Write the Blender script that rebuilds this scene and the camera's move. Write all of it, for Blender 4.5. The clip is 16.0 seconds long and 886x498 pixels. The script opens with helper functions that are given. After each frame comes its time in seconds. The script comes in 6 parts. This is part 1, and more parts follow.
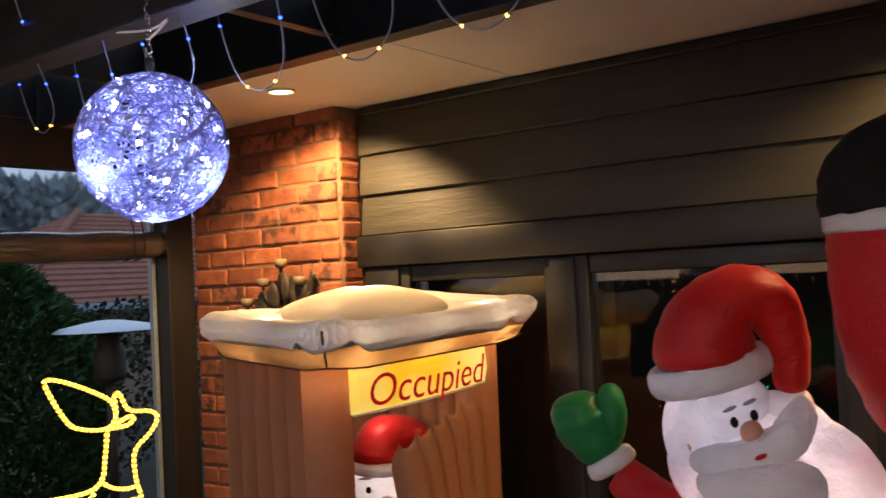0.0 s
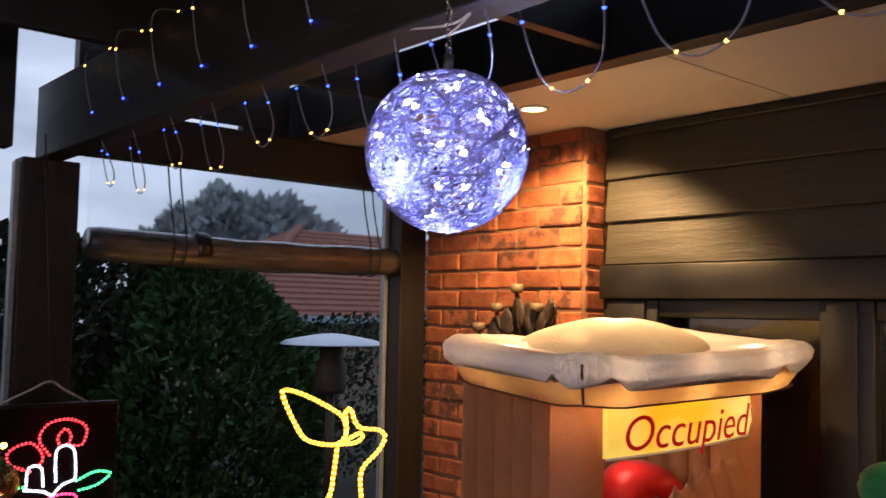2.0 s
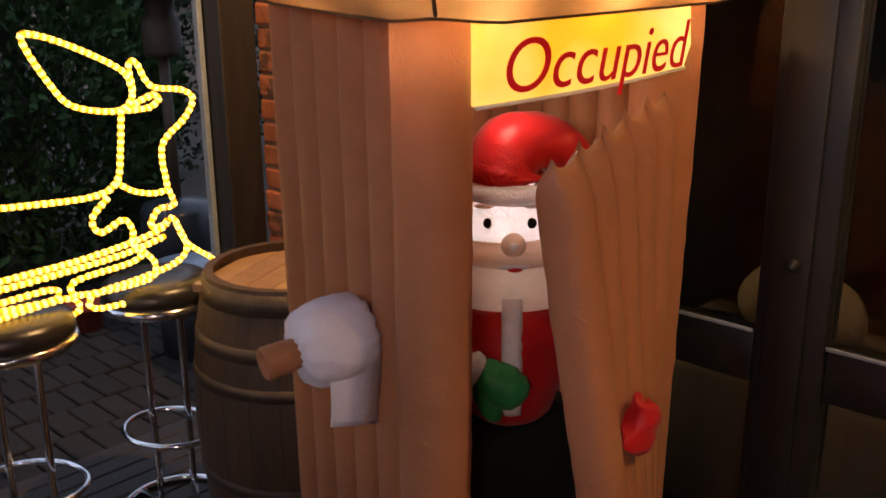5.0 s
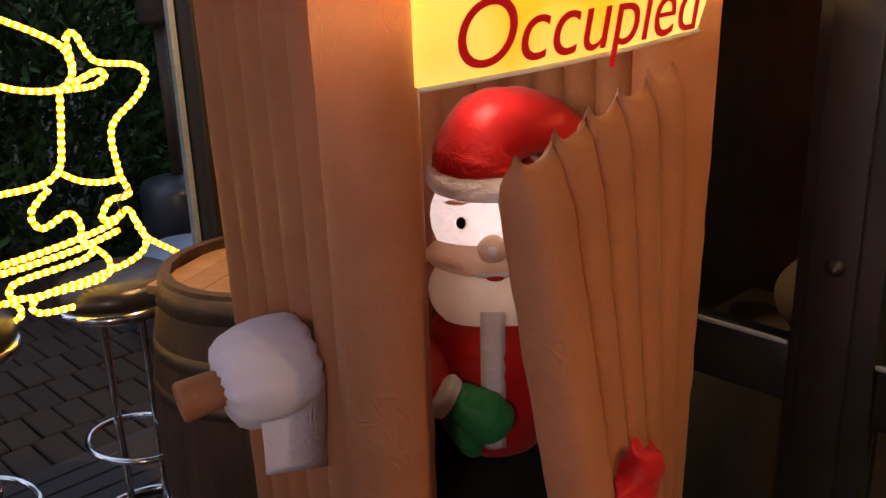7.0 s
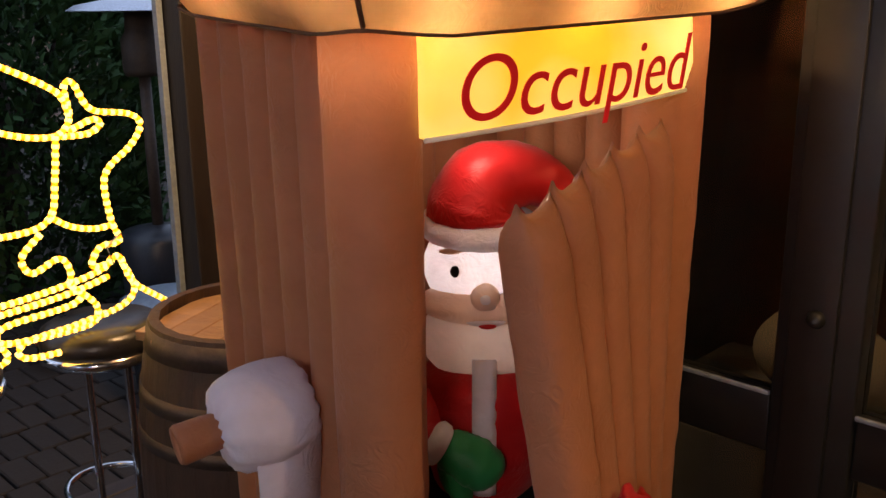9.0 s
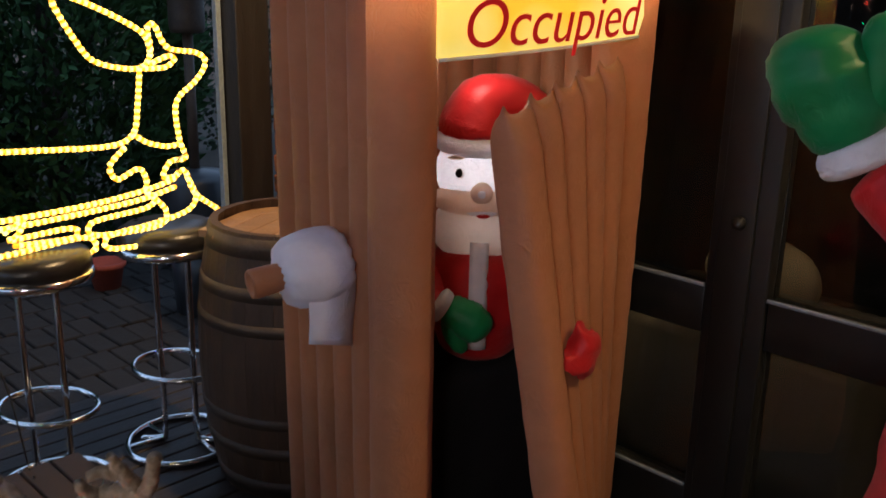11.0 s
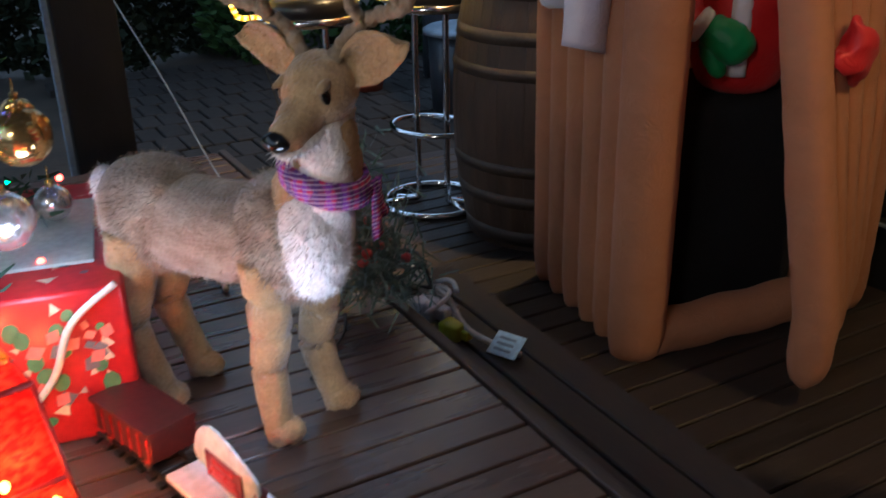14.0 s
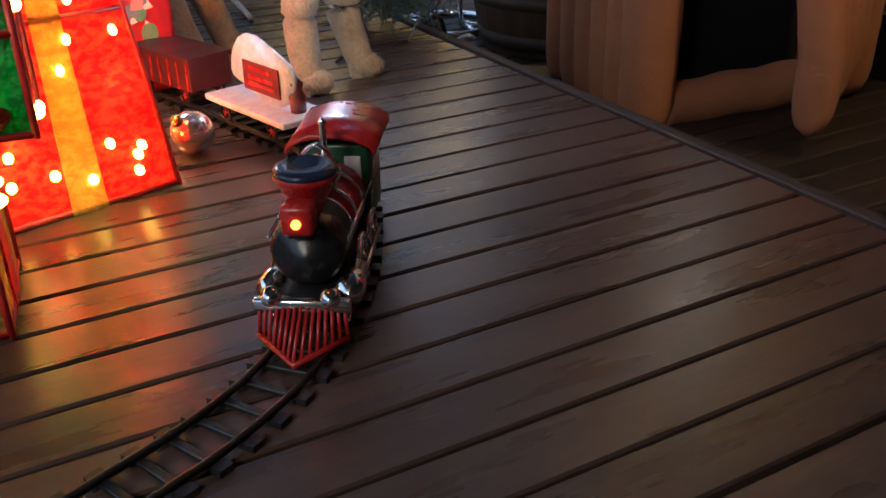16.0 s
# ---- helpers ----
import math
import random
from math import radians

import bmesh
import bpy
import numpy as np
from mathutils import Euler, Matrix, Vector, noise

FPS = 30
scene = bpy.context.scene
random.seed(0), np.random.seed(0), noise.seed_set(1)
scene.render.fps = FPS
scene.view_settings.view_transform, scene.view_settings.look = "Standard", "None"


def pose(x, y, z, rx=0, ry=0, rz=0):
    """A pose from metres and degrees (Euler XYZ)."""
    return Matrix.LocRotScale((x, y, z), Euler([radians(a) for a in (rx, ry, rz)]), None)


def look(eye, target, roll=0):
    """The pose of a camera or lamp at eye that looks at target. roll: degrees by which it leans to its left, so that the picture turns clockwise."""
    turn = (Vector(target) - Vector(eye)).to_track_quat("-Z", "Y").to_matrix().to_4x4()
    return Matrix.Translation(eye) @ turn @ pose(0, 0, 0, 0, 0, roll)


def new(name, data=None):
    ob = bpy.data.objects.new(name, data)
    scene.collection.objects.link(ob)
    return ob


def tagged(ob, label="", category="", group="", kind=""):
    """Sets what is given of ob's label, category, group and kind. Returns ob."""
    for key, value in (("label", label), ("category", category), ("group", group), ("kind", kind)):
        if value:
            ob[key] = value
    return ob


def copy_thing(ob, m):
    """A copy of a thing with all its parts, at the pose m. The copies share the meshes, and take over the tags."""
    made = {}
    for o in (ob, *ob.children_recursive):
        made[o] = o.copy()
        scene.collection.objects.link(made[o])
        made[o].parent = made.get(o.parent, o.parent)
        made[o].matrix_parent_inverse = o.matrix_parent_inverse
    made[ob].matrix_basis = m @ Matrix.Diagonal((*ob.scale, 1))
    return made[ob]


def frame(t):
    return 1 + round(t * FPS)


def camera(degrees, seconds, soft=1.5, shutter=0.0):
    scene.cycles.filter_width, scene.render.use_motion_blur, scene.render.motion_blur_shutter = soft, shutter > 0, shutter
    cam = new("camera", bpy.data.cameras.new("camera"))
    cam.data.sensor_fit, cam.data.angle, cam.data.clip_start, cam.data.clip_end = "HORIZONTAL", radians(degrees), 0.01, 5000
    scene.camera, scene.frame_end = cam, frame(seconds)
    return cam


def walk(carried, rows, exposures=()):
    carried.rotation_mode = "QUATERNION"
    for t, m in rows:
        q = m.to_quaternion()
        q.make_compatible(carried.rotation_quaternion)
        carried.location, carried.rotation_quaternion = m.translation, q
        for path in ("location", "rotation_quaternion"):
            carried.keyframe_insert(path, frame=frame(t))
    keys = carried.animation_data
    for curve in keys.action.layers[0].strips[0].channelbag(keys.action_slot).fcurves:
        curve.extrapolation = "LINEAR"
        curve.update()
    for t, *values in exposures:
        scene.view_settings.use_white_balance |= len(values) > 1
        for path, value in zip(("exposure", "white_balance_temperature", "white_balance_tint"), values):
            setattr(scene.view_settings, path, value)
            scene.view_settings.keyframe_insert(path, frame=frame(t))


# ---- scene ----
cam = camera(51.6, 16.0, 1.5, 0.4)
PATH = [
    (0, (0.226, -0.041, 1.86), (-0.979, 1.554, 1.923), -2.9),
    (0.5, (0.193, 0.001, 1.855), (-1.126, 1.503, 1.914), -2.1),
    (1, (0.15, 0.02, 1.842), (-1.283, 1.414, 1.885), 0.3),
    (1.5, (0.049, 0.019, 1.852), (-1.404, 1.39, 1.947), -0.8),
    (2, (-0.045, -0.018, 1.857), (-1.558, 1.283, 1.993), 1.1),
    (2.5, (-0.091, -0.013, 1.822), (-1.655, 1.232, 1.833), 1.8),
    (3, (-0.155, 0.059, 1.77), (-1.707, 1.309, 1.597), 0.7),
    (3.5, (-0.258, 0.22, 1.729), (-1.774, 1.489, 1.426), 0.9),
    (4, (-0.406, 0.381, 1.696), (-1.843, 1.706, 1.272), -0.2),
    (4.5, (-0.543, 0.55, 1.678), (-1.861, 1.968, 1.176), -1.8),
    (5, (-0.607, 0.762, 1.67), (-1.922, 2.163, 1.115), -0.4),
    (5.2, (-0.634, 0.813, 1.658), (-1.94, 2.21, 1.071), 0.4),
    (7.3, (-0.743, 1.135, 1.652), (-2.123, 2.437, 1.019), -2.0),
    (7.5, (-0.747, 1.129, 1.657), (-2.133, 2.434, 1.046), -1.7),
    (8, (-0.75, 1.119, 1.659), (-2.131, 2.45, 1.091), -1.0),
    (8.2, (-0.752, 1.119, 1.668), (-2.131, 2.461, 1.122), -0.9),
    (10.3, (-0.551, 0.835, 1.595), (-1.864, 2.251, 1.074), 0.4),
    (10.5, (-0.491, 0.792, 1.591), (-1.83, 2.185, 1.072), 1.0),
    (11, (-0.339, 0.662, 1.609), (-1.692, 2.025, 1.051), 1.2),
    (11.5, (-0.318, 0.611, 1.562), (-1.68, 1.939, 0.943), -1.3),
    (12, (-0.341, 0.645, 1.491), (-1.733, 1.963, 0.92), -1.0),
    (12.5, (-0.383, 0.65, 1.406), (-1.77, 1.907, 0.702), -1.9),
    (13, (-0.362, 0.651, 1.355), (-1.754, 1.96, 0.762), -0.4),
    (13.5, (-0.336, 0.637, 1.275), (-1.776, 1.801, 0.518), -1.3),
    (14, (-0.221, 0.572, 1.217), (-1.828, 1.46, 0.423), -1.0),
    (14.5, (-0.127, 0.48, 1.107), (-1.753, 1.332, 0.315), -2.6),
    (15, (-0.036, 0.427, 1.028), (-1.571, 1.299, 0.09), -2.7),
    (15.5, (0.027, 0.413, 0.931), (-1.499, 1.256, -0.05), -2.3),
    (16, (-0.004, 0.414, 0.829), (-1.572, 1.265, -0.074), -1.1),
]
walk(cam, [(t, look(eye, target, roll)) for t, eye, target, roll in PATH], [(0, 0.05, 6500, 10), (1.5, 0.02, 6800, 15), (3, 0.05, 6900, 18), (4, 0.27, 6900, 19), (8, 0.36, 6800, 19), (10.5, 0.20, 5900, 11), (11.5, 0.26, 5400, 2), (12.5, 0.34, 5200, -2), (13.5, 0.42, 5200, -2), (14.5, 0.46, 5600, 4), (16, 0.50, 5600, 4)])

# ---- world and large lights ----
world = bpy.data.worlds.new("dusk_sky")
scene.world = world
world.use_nodes = True
wn, wl = world.node_tree.nodes, world.node_tree.links
wn.clear()
w_out = wn.new("ShaderNodeOutputWorld")
w_bg = wn.new("ShaderNodeBackground")
w_sky = wn.new("ShaderNodeTexSky")
w_sky.sky_type = "NISHITA"
w_sky.sun_disc = False
w_sky.sun_elevation, w_sky.sun_rotation = radians(6), radians(200)
w_noise = wn.new("ShaderNodeTexNoise")
w_noise.inputs["Scale"].default_value = 2.6
w_noise.inputs["Detail"].default_value = 7
w_map = wn.new("ShaderNodeMapping")
w_map.inputs["Scale"].default_value = (1, 1, 3.2)
w_co = wn.new("ShaderNodeTexCoord")
w_ramp = wn.new("ShaderNodeValToRGB")
w_ramp.color_ramp.elements[0].position, w_ramp.color_ramp.elements[0].color = 0.38, (3.0, 4.0, 5.8, 1)
w_ramp.color_ramp.elements[1].position, w_ramp.color_ramp.elements[1].color = 0.62, (6.6, 8.2, 11.0, 1)
w_mix = wn.new("ShaderNodeMix")
w_mix.data_type = "RGBA"
w_mix.inputs[0].default_value = 0.8
wl.new(w_co.outputs["Generated"], w_map.inputs["Vector"])
wl.new(w_map.outputs["Vector"], w_noise.inputs["Vector"])
wl.new(w_noise.outputs["Fac"], w_ramp.inputs["Fac"])
wl.new(w_sky.outputs["Color"], w_mix.inputs[6])
wl.new(w_ramp.outputs["Color"], w_mix.inputs[7])
wl.new(w_mix.outputs[2], w_bg.inputs["Color"])
w_bg.inputs["Strength"].default_value = 0.11
wl.new(w_bg.outputs["Background"], w_out.inputs["Surface"])


def lamp(name, kind, m, energy, colour, size=0.05, spot=100, blend=0.6):
    d = bpy.data.lights.new(name, kind)
    d.energy, d.color = energy, colour
    if kind == "SPOT":
        d.spot_size, d.spot_blend = radians(spot), blend
    if kind == "SUN":
        d.angle = radians(size)
    else:
        d.shadow_soft_size = size
    ob = new(name, d)
    ob.matrix_world = m
    return ob


WARM = (1.0, 0.60, 0.25)
lamp("dusk_sun", "SUN", look((-30, -20, 12), (0, 0, 0)), 0.05, (0.75, 0.85, 1.0), 30)
# second downlight is added, itself unseen, to brighten the cladding at the right
DOWNLIGHTS = [(-2.36, 2.40), (0.06, 2.40)]
for (dx, dy), power in zip(DOWNLIGHTS, (138, 85)):
    lamp("downlight_lamp", "SPOT", look((dx, dy, 2.585), (dx - 0.30, dy + 0.85, 0)), power, WARM, 0.035, 122, 0.5)
# unseen fill lamp without a fixture, added to light the front from behind
lamp("porch_lamp", "POINT", pose(0.75, -1.55, 2.35), 92, (1.0, 0.76, 0.56), 0.30)

# ---- materials ----


def nodes_of(name):
    m = bpy.data.materials.new(name)
    m.use_nodes = True
    nt = m.node_tree
    return m, nt, nt.nodes, nt.links, nt.nodes["Principled BSDF"]


def surface(name, a, b, scale=8.0, rough=0.6, bump=0.15, fine=90.0, grit=0.35, speck=0.14, octaves=5, metal=0.0, stretch=(1, 1, 1), spec=0.5, random=0.0, mid=0.5, wide=0.25, trans=0.0, alpha=1.0, coat=0.0, sheen=0.0):
    """Two colours mixed by coarse noise, a fine grain, bump and uneven gloss."""
    m, nt, n, l, p = nodes_of(name)
    co = n.new("ShaderNodeTexCoord")
    mp = n.new("ShaderNodeMapping")
    mp.inputs["Scale"].default_value = stretch
    l.new(co.outputs["Object"], mp.inputs["Vector"])
    big = n.new("ShaderNodeTexNoise")
    big.inputs["Scale"].default_value, big.inputs["Detail"].default_value = scale, octaves
    small = n.new("ShaderNodeTexNoise")
    small.inputs["Scale"].default_value, small.inputs["Detail"].default_value = fine, 3
    l.new(mp.outputs["Vector"], big.inputs["Vector"])
    l.new(mp.outputs["Vector"], small.inputs["Vector"])
    ramp = n.new("ShaderNodeValToRGB")
    e = ramp.color_ramp.elements
    e[0].position, e[0].color = mid - wide, (*a, 1)
    e[1].position, e[1].color = mid + wide, (*b, 1)
    l.new(big.outputs["Fac"], ramp.inputs["Fac"])
    hsv = n.new("ShaderNodeHueSaturation")
    grain = n.new("ShaderNodeMapRange")
    grain.inputs[1].default_value, grain.inputs[2].default_value = 0.3, 0.7
    grain.inputs[3].default_value, grain.inputs[4].default_value = 1 - speck, 1 + speck
    l.new(small.outputs["Fac"], grain.inputs[0])
    value = grain.outputs[0]
    if random:
        info = n.new("ShaderNodeObjectInfo")
        rr = n.new("ShaderNodeMapRange")
        rr.inputs[3].default_value, rr.inputs[4].default_value = 1 - random, 1 + random
        l.new(info.outputs["Random"], rr.inputs[0])
        mul = n.new("ShaderNodeMath")
        mul.operation = "MULTIPLY"
        l.new(value, mul.inputs[0])
        l.new(rr.outputs[0], mul.inputs[1])
        value = mul.outputs[0]
        add = n.new("ShaderNodeVectorMath")
        add.operation = "ADD"
        l.new(co.outputs["Object"], add.inputs[0])
        sc = n.new("ShaderNodeMath")
        sc.operation = "MULTIPLY"
        sc.inputs[1].default_value = 37.0
        l.new(info.outputs["Random"], sc.inputs[0])
        l.new(sc.outputs[0], add.inputs[1])
        l.new(add.outputs[0], mp.inputs["Vector"])
    l.new(value, hsv.inputs["Value"])
    l.new(ramp.outputs["Color"], hsv.inputs["Color"])
    l.new(hsv.outputs["Color"], p.inputs["Base Color"])
    ro = n.new("ShaderNodeMapRange")
    ro.inputs[3].default_value, ro.inputs[4].default_value = max(rough - 0.12, 0.02), min(rough + 0.12, 1)
    l.new(big.outputs["Fac"], ro.inputs[0])
    l.new(ro.outputs[0], p.inputs["Roughness"])
    p.inputs["Metallic"].default_value = metal
    p.inputs["Specular IOR Level"].default_value = spec
    p.inputs["Transmission Weight"].default_value = trans
    p.inputs["Coat Weight"].default_value = coat
    p.inputs["Sheen Weight"].default_value = sheen
    p.inputs["Alpha"].default_value = alpha
    if bump:
        bp = n.new("ShaderNodeBump")
        bp.inputs["Strength"].default_value = bump
        bp.inputs["Distance"].default_value = 0.01
        mx = n.new("ShaderNodeMath")
        mx.operation = "MULTIPLY_ADD"
        mx.inputs[1].default_value = grit
        l.new(small.outputs["Fac"], mx.inputs[0])
        l.new(big.outputs["Fac"], mx.inputs[2])
        l.new(mx.outputs[0], bp.inputs["Height"])
        l.new(bp.outputs["Normal"], p.inputs["Normal"])
    return m


def nylon(name, a, b, through_light=0.3, crease=0.35, scale=9.0):
    """Thin inflatable fabric: soft sheen, creases, some light passes through it."""
    m = surface(name, a, b, scale, 0.46, crease, 40, grit=0.05, speck=0.02, octaves=3.2, stretch=(1, 1, 1.5), spec=0.35, sheen=0.12)
    n, l = m.node_tree.nodes, m.node_tree.links
    p = n["Principled BSDF"]
    co = n.new("ShaderNodeTexCoord")
    rough = n.new("ShaderNodeTexNoise")
    rough.inputs["Scale"].default_value, rough.inputs["Detail"].default_value, rough.inputs["Distortion"].default_value = 26, 2.5, 1.6
    mask = n.new("ShaderNodeTexNoise")
    mask.inputs["Scale"].default_value = 7
    l.new(co.outputs["Object"], rough.inputs["Vector"])
    l.new(co.outputs["Object"], mask.inputs["Vector"])
    ridge = n.new("ShaderNodeMath")
    ridge.operation = "SUBTRACT"
    ridge.inputs[1].default_value = 0.5
    l.new(rough.outputs["Fac"], ridge.inputs[0])
    fold = n.new("ShaderNodeMath")
    fold.operation = "ABSOLUTE"
    l.new(ridge.outputs[0], fold.inputs[0])
    patch = n.new("ShaderNodeMapRange")
    patch.inputs[1].default_value, patch.inputs[2].default_value = 0.36, 0.60
    l.new(mask.outputs["Fac"], patch.inputs[0])
    deep = n.new("ShaderNodeMath")
    deep.operation = "MULTIPLY"
    l.new(fold.outputs[0], deep.inputs[0])
    l.new(patch.outputs[0], deep.inputs[1])
    wrinkle = n.new("ShaderNodeBump")
    wrinkle.inputs["Strength"].default_value, wrinkle.inputs["Distance"].default_value = 0.60, 0.014
    l.new(deep.outputs[0], wrinkle.inputs["Height"])
    for q in list(n):
        if q.type == "BUMP" and q != wrinkle:
            l.new(q.outputs["Normal"], wrinkle.inputs["Normal"])
    l.new(wrinkle.outputs["Normal"], p.inputs["Normal"])
    tr = n.new("ShaderNodeBsdfTranslucent")
    tr.inputs["Color"].default_value = (*b, 1)
    for q in n:
        if q.type == "HUE_SAT":
            l.new(q.outputs["Color"], tr.inputs["Color"])
    mx = n.new("ShaderNodeMixShader")
    mx.inputs[0].default_value = through_light
    l.new(p.outputs[0], mx.inputs[1])
    l.new(tr.outputs[0], mx.inputs[2])
    l.new(mx.outputs[0], n["Material Output"].inputs["Surface"])
    return m


def glow(name, colour, strength):
    m, nt, n, l, p = nodes_of(name)
    p.inputs["Base Color"].default_value = (*colour, 1)
    p.inputs["Emission Color"].default_value = (*colour, 1)
    p.inputs["Emission Strength"].default_value = strength
    return m


def clear(name, tint=(1, 1, 1), rough=0.02, ior=1.45):
    m, nt, n, l, p = nodes_of(name)
    p.inputs["Base Color"].default_value = (*tint, 1)
    p.inputs["Roughness"].default_value = rough
    p.inputs["Transmission Weight"].default_value = 1
    p.inputs["IOR"].default_value = ior
    return m


def tartan(name):
    """Woven check of purple, red and pale threads."""
    m, nt, n, l, p = nodes_of(name)
    co = n.new("ShaderNodeTexCoord")
    col = None
    for axis, scale, tint in (("Z", 22.0, (0.52, 0.02, 0.06, 1)), ("X", 20.0, (0.16, 0.05, 0.42, 1)), ("Y", 20.0, (0.03, 0.02, 0.09, 1)), ("Z", 46.0, (0.66, 0.58, 0.72, 1))):
        w = n.new("ShaderNodeTexWave")
        w.bands_direction = axis
        w.inputs["Scale"].default_value = scale
        l.new(co.outputs["Object"], w.inputs["Vector"])
        rp = n.new("ShaderNodeMapRange")
        rp.inputs[1].default_value, rp.inputs[2].default_value = (0.55, 0.65) if scale < 40 else (0.90, 0.96)
        rp.inputs[4].default_value = 0.75
        l.new(w.outputs["Fac"], rp.inputs[0])
        mx = n.new("ShaderNodeMix")
        mx.data_type = "RGBA"
        mx.inputs[7].default_value = tint
        if col is None:
            mx.inputs[6].default_value = (0.24, 0.03, 0.24, 1)
        else:
            l.new(col, mx.inputs[6])
        l.new(rp.outputs[0], mx.inputs[0])
        col = mx.outputs[2]
    l.new(col, p.inputs["Base Color"])
    p.inputs["Roughness"].default_value = 0.9
    return m


TAN = nylon("tan_nylon", (0.50, 0.222, 0.112), (0.57, 0.262, 0.138), 0.40, 0.45, 9)
ROOF_TAN = nylon("pale_tan_nylon", (0.66, 0.40, 0.19), (0.72, 0.45, 0.22), 0.55, 0.9, 13)
DOME = nylon("cream_nylon", (0.76, 0.68, 0.55), (0.82, 0.74, 0.62), 0.45, 0.3, 6)
TAN_DARK = surface("tan_piping", (0.07, 0.03, 0.012), (0.12, 0.05, 0.02), 30, 0.6)
SNOW = nylon("white_nylon", (0.82, 0.81, 0.86), (0.88, 0.87, 0.92), 0.36, 0.9, 24)
PAPER = nylon("paper_nylon", (0.82, 0.80, 0.92), (0.88, 0.86, 0.96), 0.22, 0.6)
RED = nylon("red_nylon", (0.50, 0.010, 0.012), (0.60, 0.016, 0.018), 0.3)
GREEN = nylon("green_nylon", (0.010, 0.17, 0.045), (0.018, 0.24, 0.07), 0.25)
BLACK = surface("black_nylon", (0.006, 0.006, 0.007), (0.012, 0.012, 0.013), 9, 0.85, 0.2, spec=0.2)
SKIN = nylon("skin_nylon", (0.80, 0.70, 0.62), (0.86, 0.76, 0.68), 0.4)
NOSE = nylon("nose_nylon", (0.74, 0.40, 0.28), (0.80, 0.46, 0.34), 0.3)
BEIGE = nylon("beige_nylon", (0.84, 0.66, 0.54), (0.88, 0.71, 0.60), 0.40)
BROW = surface("grey_brow", (0.20, 0.20, 0.21), (0.28, 0.28, 0.29), 20, 0.7, 0.1)
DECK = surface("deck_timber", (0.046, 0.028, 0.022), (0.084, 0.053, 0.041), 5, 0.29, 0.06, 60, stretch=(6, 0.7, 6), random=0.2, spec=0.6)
# darker copy of the deck timber, with the floor's shade in its colour
DECK_LOW = surface("low_deck_shaded_timber", (0.012, 0.008, 0.007), (0.024, 0.016, 0.013), 5, 0.55, 0.25, 60, stretch=(6, 0.7, 6), random=0.3)
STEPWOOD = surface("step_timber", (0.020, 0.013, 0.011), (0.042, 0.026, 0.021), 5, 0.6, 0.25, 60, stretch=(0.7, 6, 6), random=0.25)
BRICK = surface("red_brick", (0.21, 0.055, 0.024), (0.40, 0.135, 0.06), 14, 0.85, 0.9, 110, random=0.28, mid=0.5, wide=0.2)
BRICK_BURNT = surface("burnt_brick", (0.10, 0.042, 0.026), (0.32, 0.105, 0.05), 17, 0.8, 0.9, 110, random=0.25, mid=0.47, wide=0.06)
MORTAR = surface("mortar", (0.15, 0.085, 0.05), (0.22, 0.13, 0.085), 30, 0.95, 0.6, 150)
PLASTER = surface("soffit_paint", (0.62, 0.58, 0.52), (0.68, 0.64, 0.58), 3, 0.7, 0.02, 60, speck=0.02)
BOARD = surface("cladding_paint", (0.019, 0.018, 0.012), (0.031, 0.029, 0.020), 5, 0.55, 0.35, 45, stretch=(0.5, 3, 5), random=0.1)
FRAME = surface("dark_frame_paint", (0.006, 0.006, 0.006), (0.012, 0.012, 0.011), 7, 0.45, 0.1, 60)
BEAM = surface("dark_beam_timber", (0.011, 0.012, 0.013), (0.022, 0.023, 0.025), 5, 0.5, 0.3, 40, stretch=(1, 4, 4))
STEEL = surface("grey_steel", (0.22, 0.27, 0.33), (0.30, 0.36, 0.43), 8, 0.4, 0.08, 60, metal=0.3)
CHROME = surface("chrome", (0.75, 0.76, 0.78), (0.85, 0.86, 0.88), 10, 0.1, 0.0, 60, metal=1.0)
VINYL = surface("black_vinyl", (0.012, 0.011, 0.011), (0.022, 0.020, 0.019), 20, 0.32, 0.15, 150)
OAK = surface("barrel_oak", (0.030, 0.017, 0.010), (0.066, 0.037, 0.021), 6, 0.62, 0.4, 50, stretch=(4, 4, 0.7), random=0.07)
OAKTOP = surface("barrel_head_oak", (0.20, 0.115, 0.06), (0.32, 0.20, 0.11), 6, 0.45, 0.3, 50, stretch=(1, 6, 4), random=0.15)
HOOP = surface("hoop_iron", (0.040, 0.030, 0.024), (0.075, 0.055, 0.042), 18, 0.6, 0.3, 80, metal=0.3)
FUR = surface("deer_fur", (0.11, 0.068, 0.040), (0.43, 0.36, 0.28), 15, 0.95, 1.0, 160, stretch=(1, 1, 1.6), sheen=0.4, spec=0.1)
FUR_TAN = surface("tan_fur", (0.27, 0.165, 0.08), (0.50, 0.35, 0.18), 20, 0.95, 0.9, 170, sheen=0.4, spec=0.1)
FUR_WHITE = surface("white_fur", (0.66, 0.63, 0.60), (0.82, 0.80, 0.78), 26, 0.95, 0.9, 170, sheen=0.5, spec=0.1)
ANTLER = surface("antler_bark", (0.16, 0.11, 0.065), (0.34, 0.26, 0.17), 45, 0.85, 0.9, 150)
SCARF = tartan("tartan_scarf")
BLACKGLOSS = surface("black_gloss", (0.006, 0.006, 0.006), (0.010, 0.010, 0.010), 10, 0.12, 0.0)
LEAF = surface("leaf_green", (0.013, 0.046, 0.010), (0.034, 0.095, 0.020), 6, 0.7, 0.3, 60)
IVY = surface("ivy_leaf", (0.009, 0.018, 0.008), (0.022, 0.038, 0.018), 5, 0.75, 0.3, 60)
